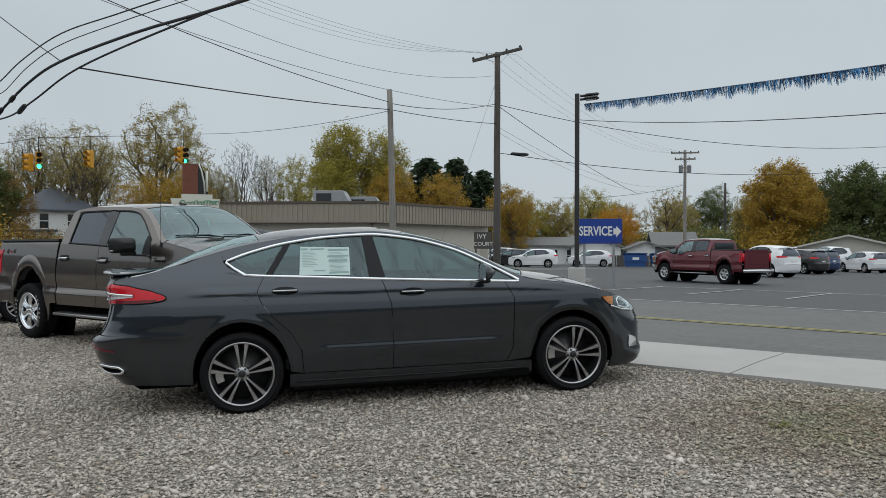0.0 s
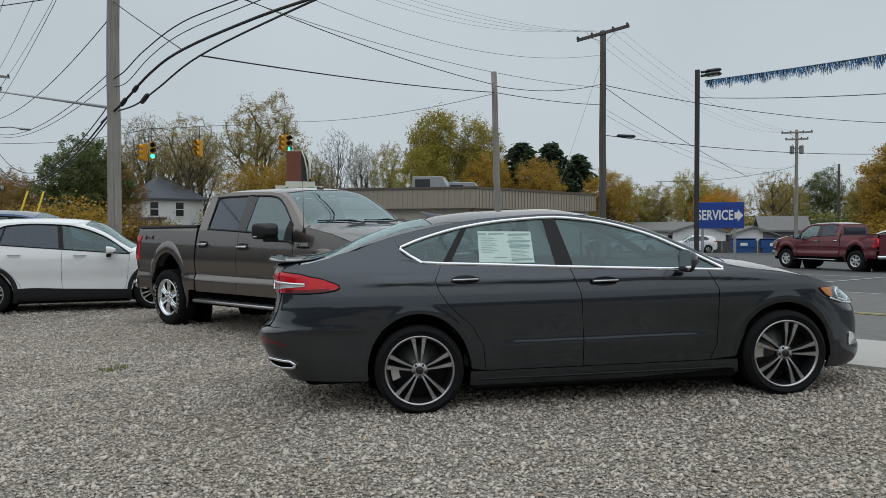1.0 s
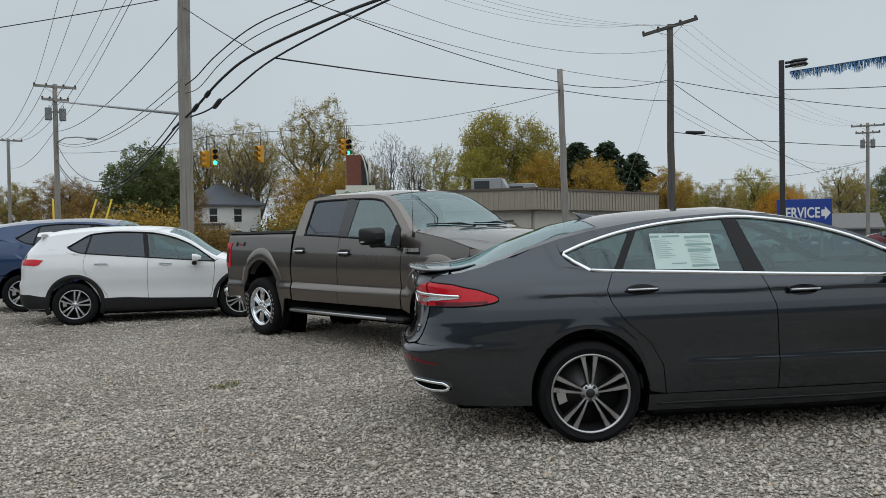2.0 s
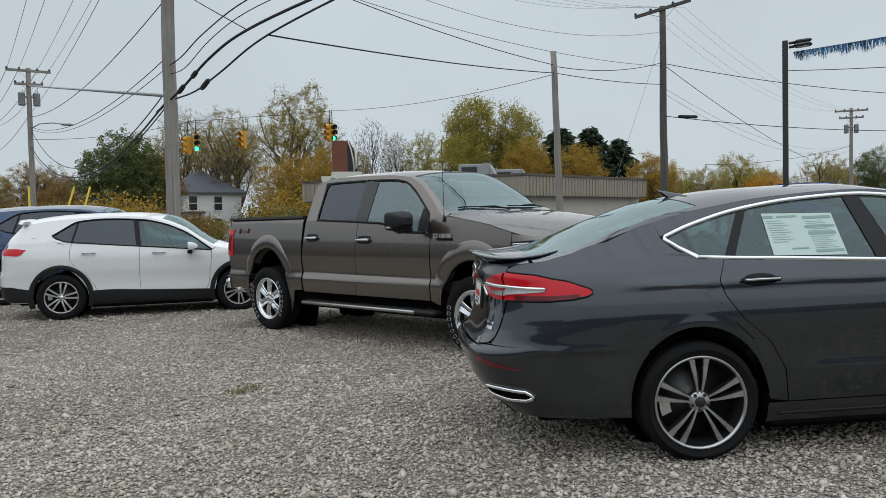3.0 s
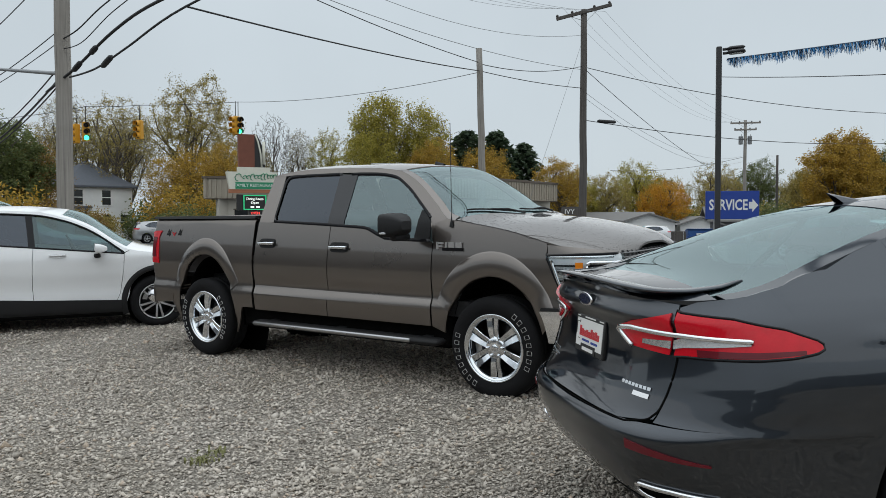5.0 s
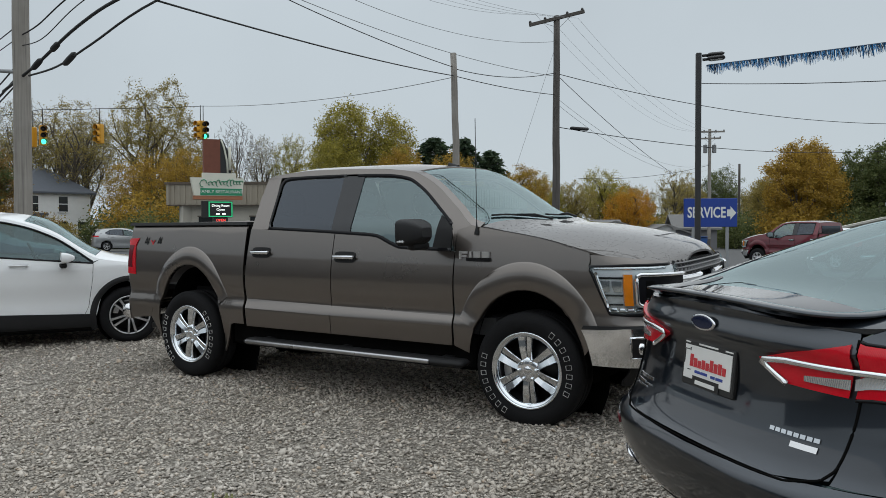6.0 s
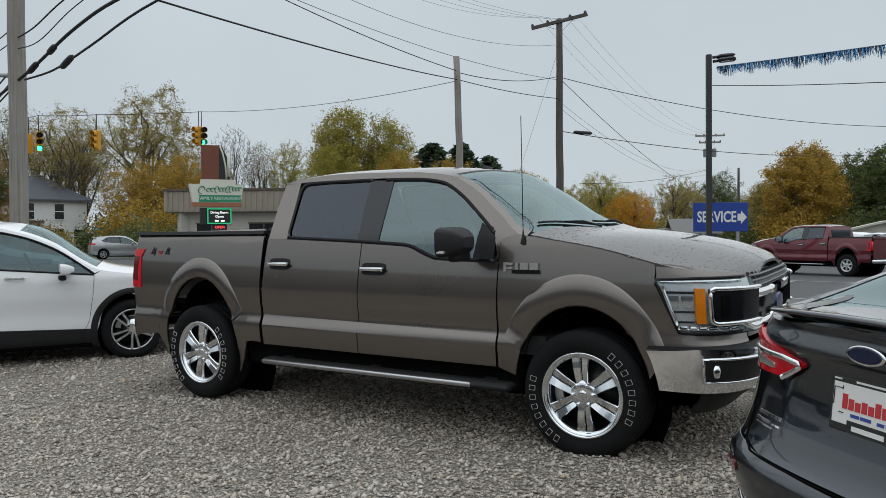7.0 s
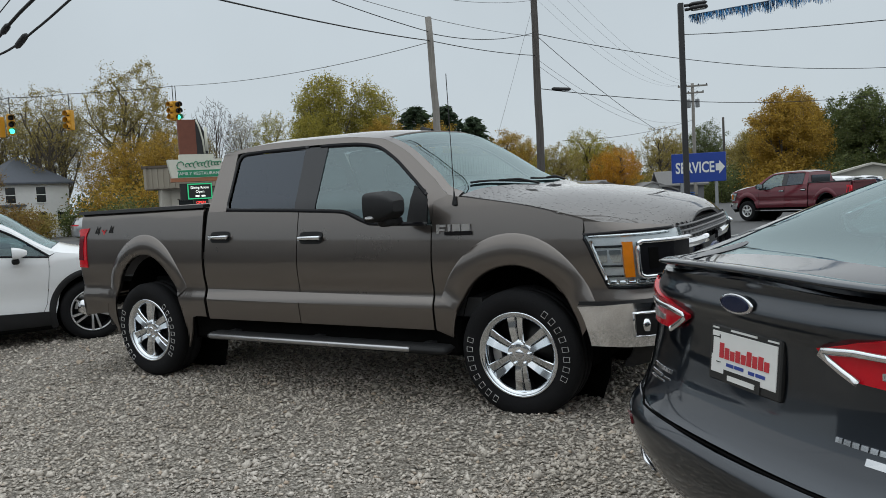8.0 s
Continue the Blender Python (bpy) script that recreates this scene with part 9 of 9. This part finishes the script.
for k, (x, y, h, w, leaf) in enumerate(((5.0, 72.0, 5.0, 7.5, GOLD), (10.5, 76.0, 3.8, 6.0, RUST), (0.5, 78.0, 4.0, 7.0, RUST), (21.0, 75.0, 3.4, 7.0, GREEN), (26.5, 79.0, 3.6, 6.0, GREEN), (13.0, 80.0, 3.0, 5.0, OLIVE),
                                         (36.0, 96.0, 6.0, 10.0, GREEN), (44.0, 95.0, 6.0, 10.0, GREEN), (50.0, 92.0, 6.5, 10.0, LIME), (34.0, 88.0, 6.0, 8.0, OLIVE), (56.5, 88.0, 6.0, 9.0, GREEN), (84.0, 70.0, 4.0, 8.0, GREEN), (95.0, 72.0, 4.5, 10.0, OLIVE),
                                         (104.0, 66.0, 4.5, 10.0, OLIVE), (108.0, 58.0, 5.0, 11.0, GREEN), (-4.0, 100.0, 4.0, 9.0, RUST), (75.0, 78.0, 5.0, 9.0, GREEN), (92.0, 61.0, 5.0, 9.0, GREEN), (22.6, 79.0, 5.6, 8.0, GOLD), (27.2, 82.0, 5.2, 8.0, GOLD), (31.5, 86.0, 5.0, 8.0, OLIVE), (87.0, 50.0, 5.2, 10.0, GOLD), (91.5, 46.5, 5.0, 9.0, GREEN), (96.5, 44.0, 6.5, 9.0, GREEN), (96.5, 38.0, 6.5, 9.0, GREEN), (96.0, 32.0, 6.5, 9.0, GREEN), (95.5, 54.0, 4.6, 9.0, OLIVE), (59.5, 76.0, 5.0, 9.0, GOLD), (65.0, 80.0, 6.0, 9.0, GREEN), (48.5, 76.0, 5.0, 9.0, OLIVE), (24.0, 86.0, 6.5, 9.0, GREEN), (29.5, 85.0, 6.0, 8.0, GREEN), (19.8, 84.0, 4.0, 5.0, GREEN),
                                         (95.0, 80.0, 6.0, 11.0, GREEN), (99.0, 76.0, 6.0, 11.0, OLIVE), (101.5, 71.5, 6.0, 11.0, GREEN), (104.0, 68.0, 6.5, 11.0, OLIVE), (106.0, 63.5, 6.5, 11.0, GREEN), (98.0, 57.0, 6.5, 10.0, OLIVE), (97.0, 50.0, 7.0, 10.0, GREEN), (90.0, 53.0, 6.0, 9.0, GOLD), (86.0, 58.0, 4.5, 7.0, GREEN), (97.0, 26.0, 6.0, 10.0, GREEN))):
    bush(x, y, h, w, leaf, 70 + k, "low thicket of autumn leaves behind the road")

# ---- the parked vehicles ----
sedan(GRADE @ pose(2.79, 6.37, 0, 0, 0, -24.4) @ pose(0, 0.85, 0))
pickup(GRADE @ pose(2.236, 13.282, 0.016, 0, 0.6, -70.9) @ pose(0, 0.93, 0), "warm grey crew cab pickup truck beaded with rain on the gravel", TRUCK_PAINT, TRUCK_WET, TRUCK_SKYLIT, TRUCK_WHEEL)
hatchback(GRADE @ pose(-0.177, 16.736, 0.038, 0, 1.6, -9.3) @ pose(0, 0.86, 0), "white compact crossover with black cladding on the gravel", WHITE_PAINT)
FINE[0] = 0.36
hatchback(pose(-1.1, 20.0, lie(-1.1, 20) - 0.01, 0, 0, -9) @ pose(0, 0.86, 0), "deep blue tall van behind the white crossover", BLUE_PAINT, 1.13, "van", clad=False).scale.x = 1.15
red = pickup(pose(30.42, 20.28, lie(30.4, 20.3), 0, 0, 82.4) @ pose(0, -0.93, 0), "dark red crew cab pickup truck in the lot across the road", RED_PAINT, RED_PAINT, RED_PAINT, RED_WHEEL, True, False)
red.scale = (1, 1, 1.03)
row = [("white", WHITE_PAINT, 43.3, 25.1, 78, 1.12, "white tall estate car parked in the lot"), ("black", BLACK_PAINT, 53.5, 28.6, 78, 1.05, "black crossover parked in the lot"), ("blue", BLUE_PAINT, 56.6, 29.4, 76, 1.08, "dark blue crossover parked in the lot"),
       ("silver", SILVER_PAINT, 17.2, 61.5, -8, 1.05, "silver crossover waiting at the crossing")]
made = {}
for key, mat, x, y, turn, tall, lab in row:
    made[key] = hatchback(pose(x, y, lie(x, y), 0, 0, turn), lab, mat, tall, "car", "parked cars", clad=False)
for key, x, y, turn, tall, lab in (("white", 66.2, 33.1, 165, 1.25, "white delivery van parked far off"), ("white", 63.5, 28.9, 60, 1.0, "white crossover seen from behind far off"), ("white", 49.4, 51.0, 138, 1.0, "white crossover parked by the motel"),
                                   ("white", 60.0, 54.0, 140, 1.0, "white hatchback parked by the motel"), ("white", 53.2, 60.5, 130, 1.1, "white upright off-roader parked by the motel"), ("black", 50.0, 54.6, 120, 1.0, "dark crossover parked by the motel"),
                                   ("silver", 14.8, 66.0, -8, 1.0, "silver car behind another at the crossing")):
    c = copy_thing(made[key], pose(x, y, lie(x, y), 0, 0, turn))
    c["label"] = lab
    c.scale = (1, 1, tall)
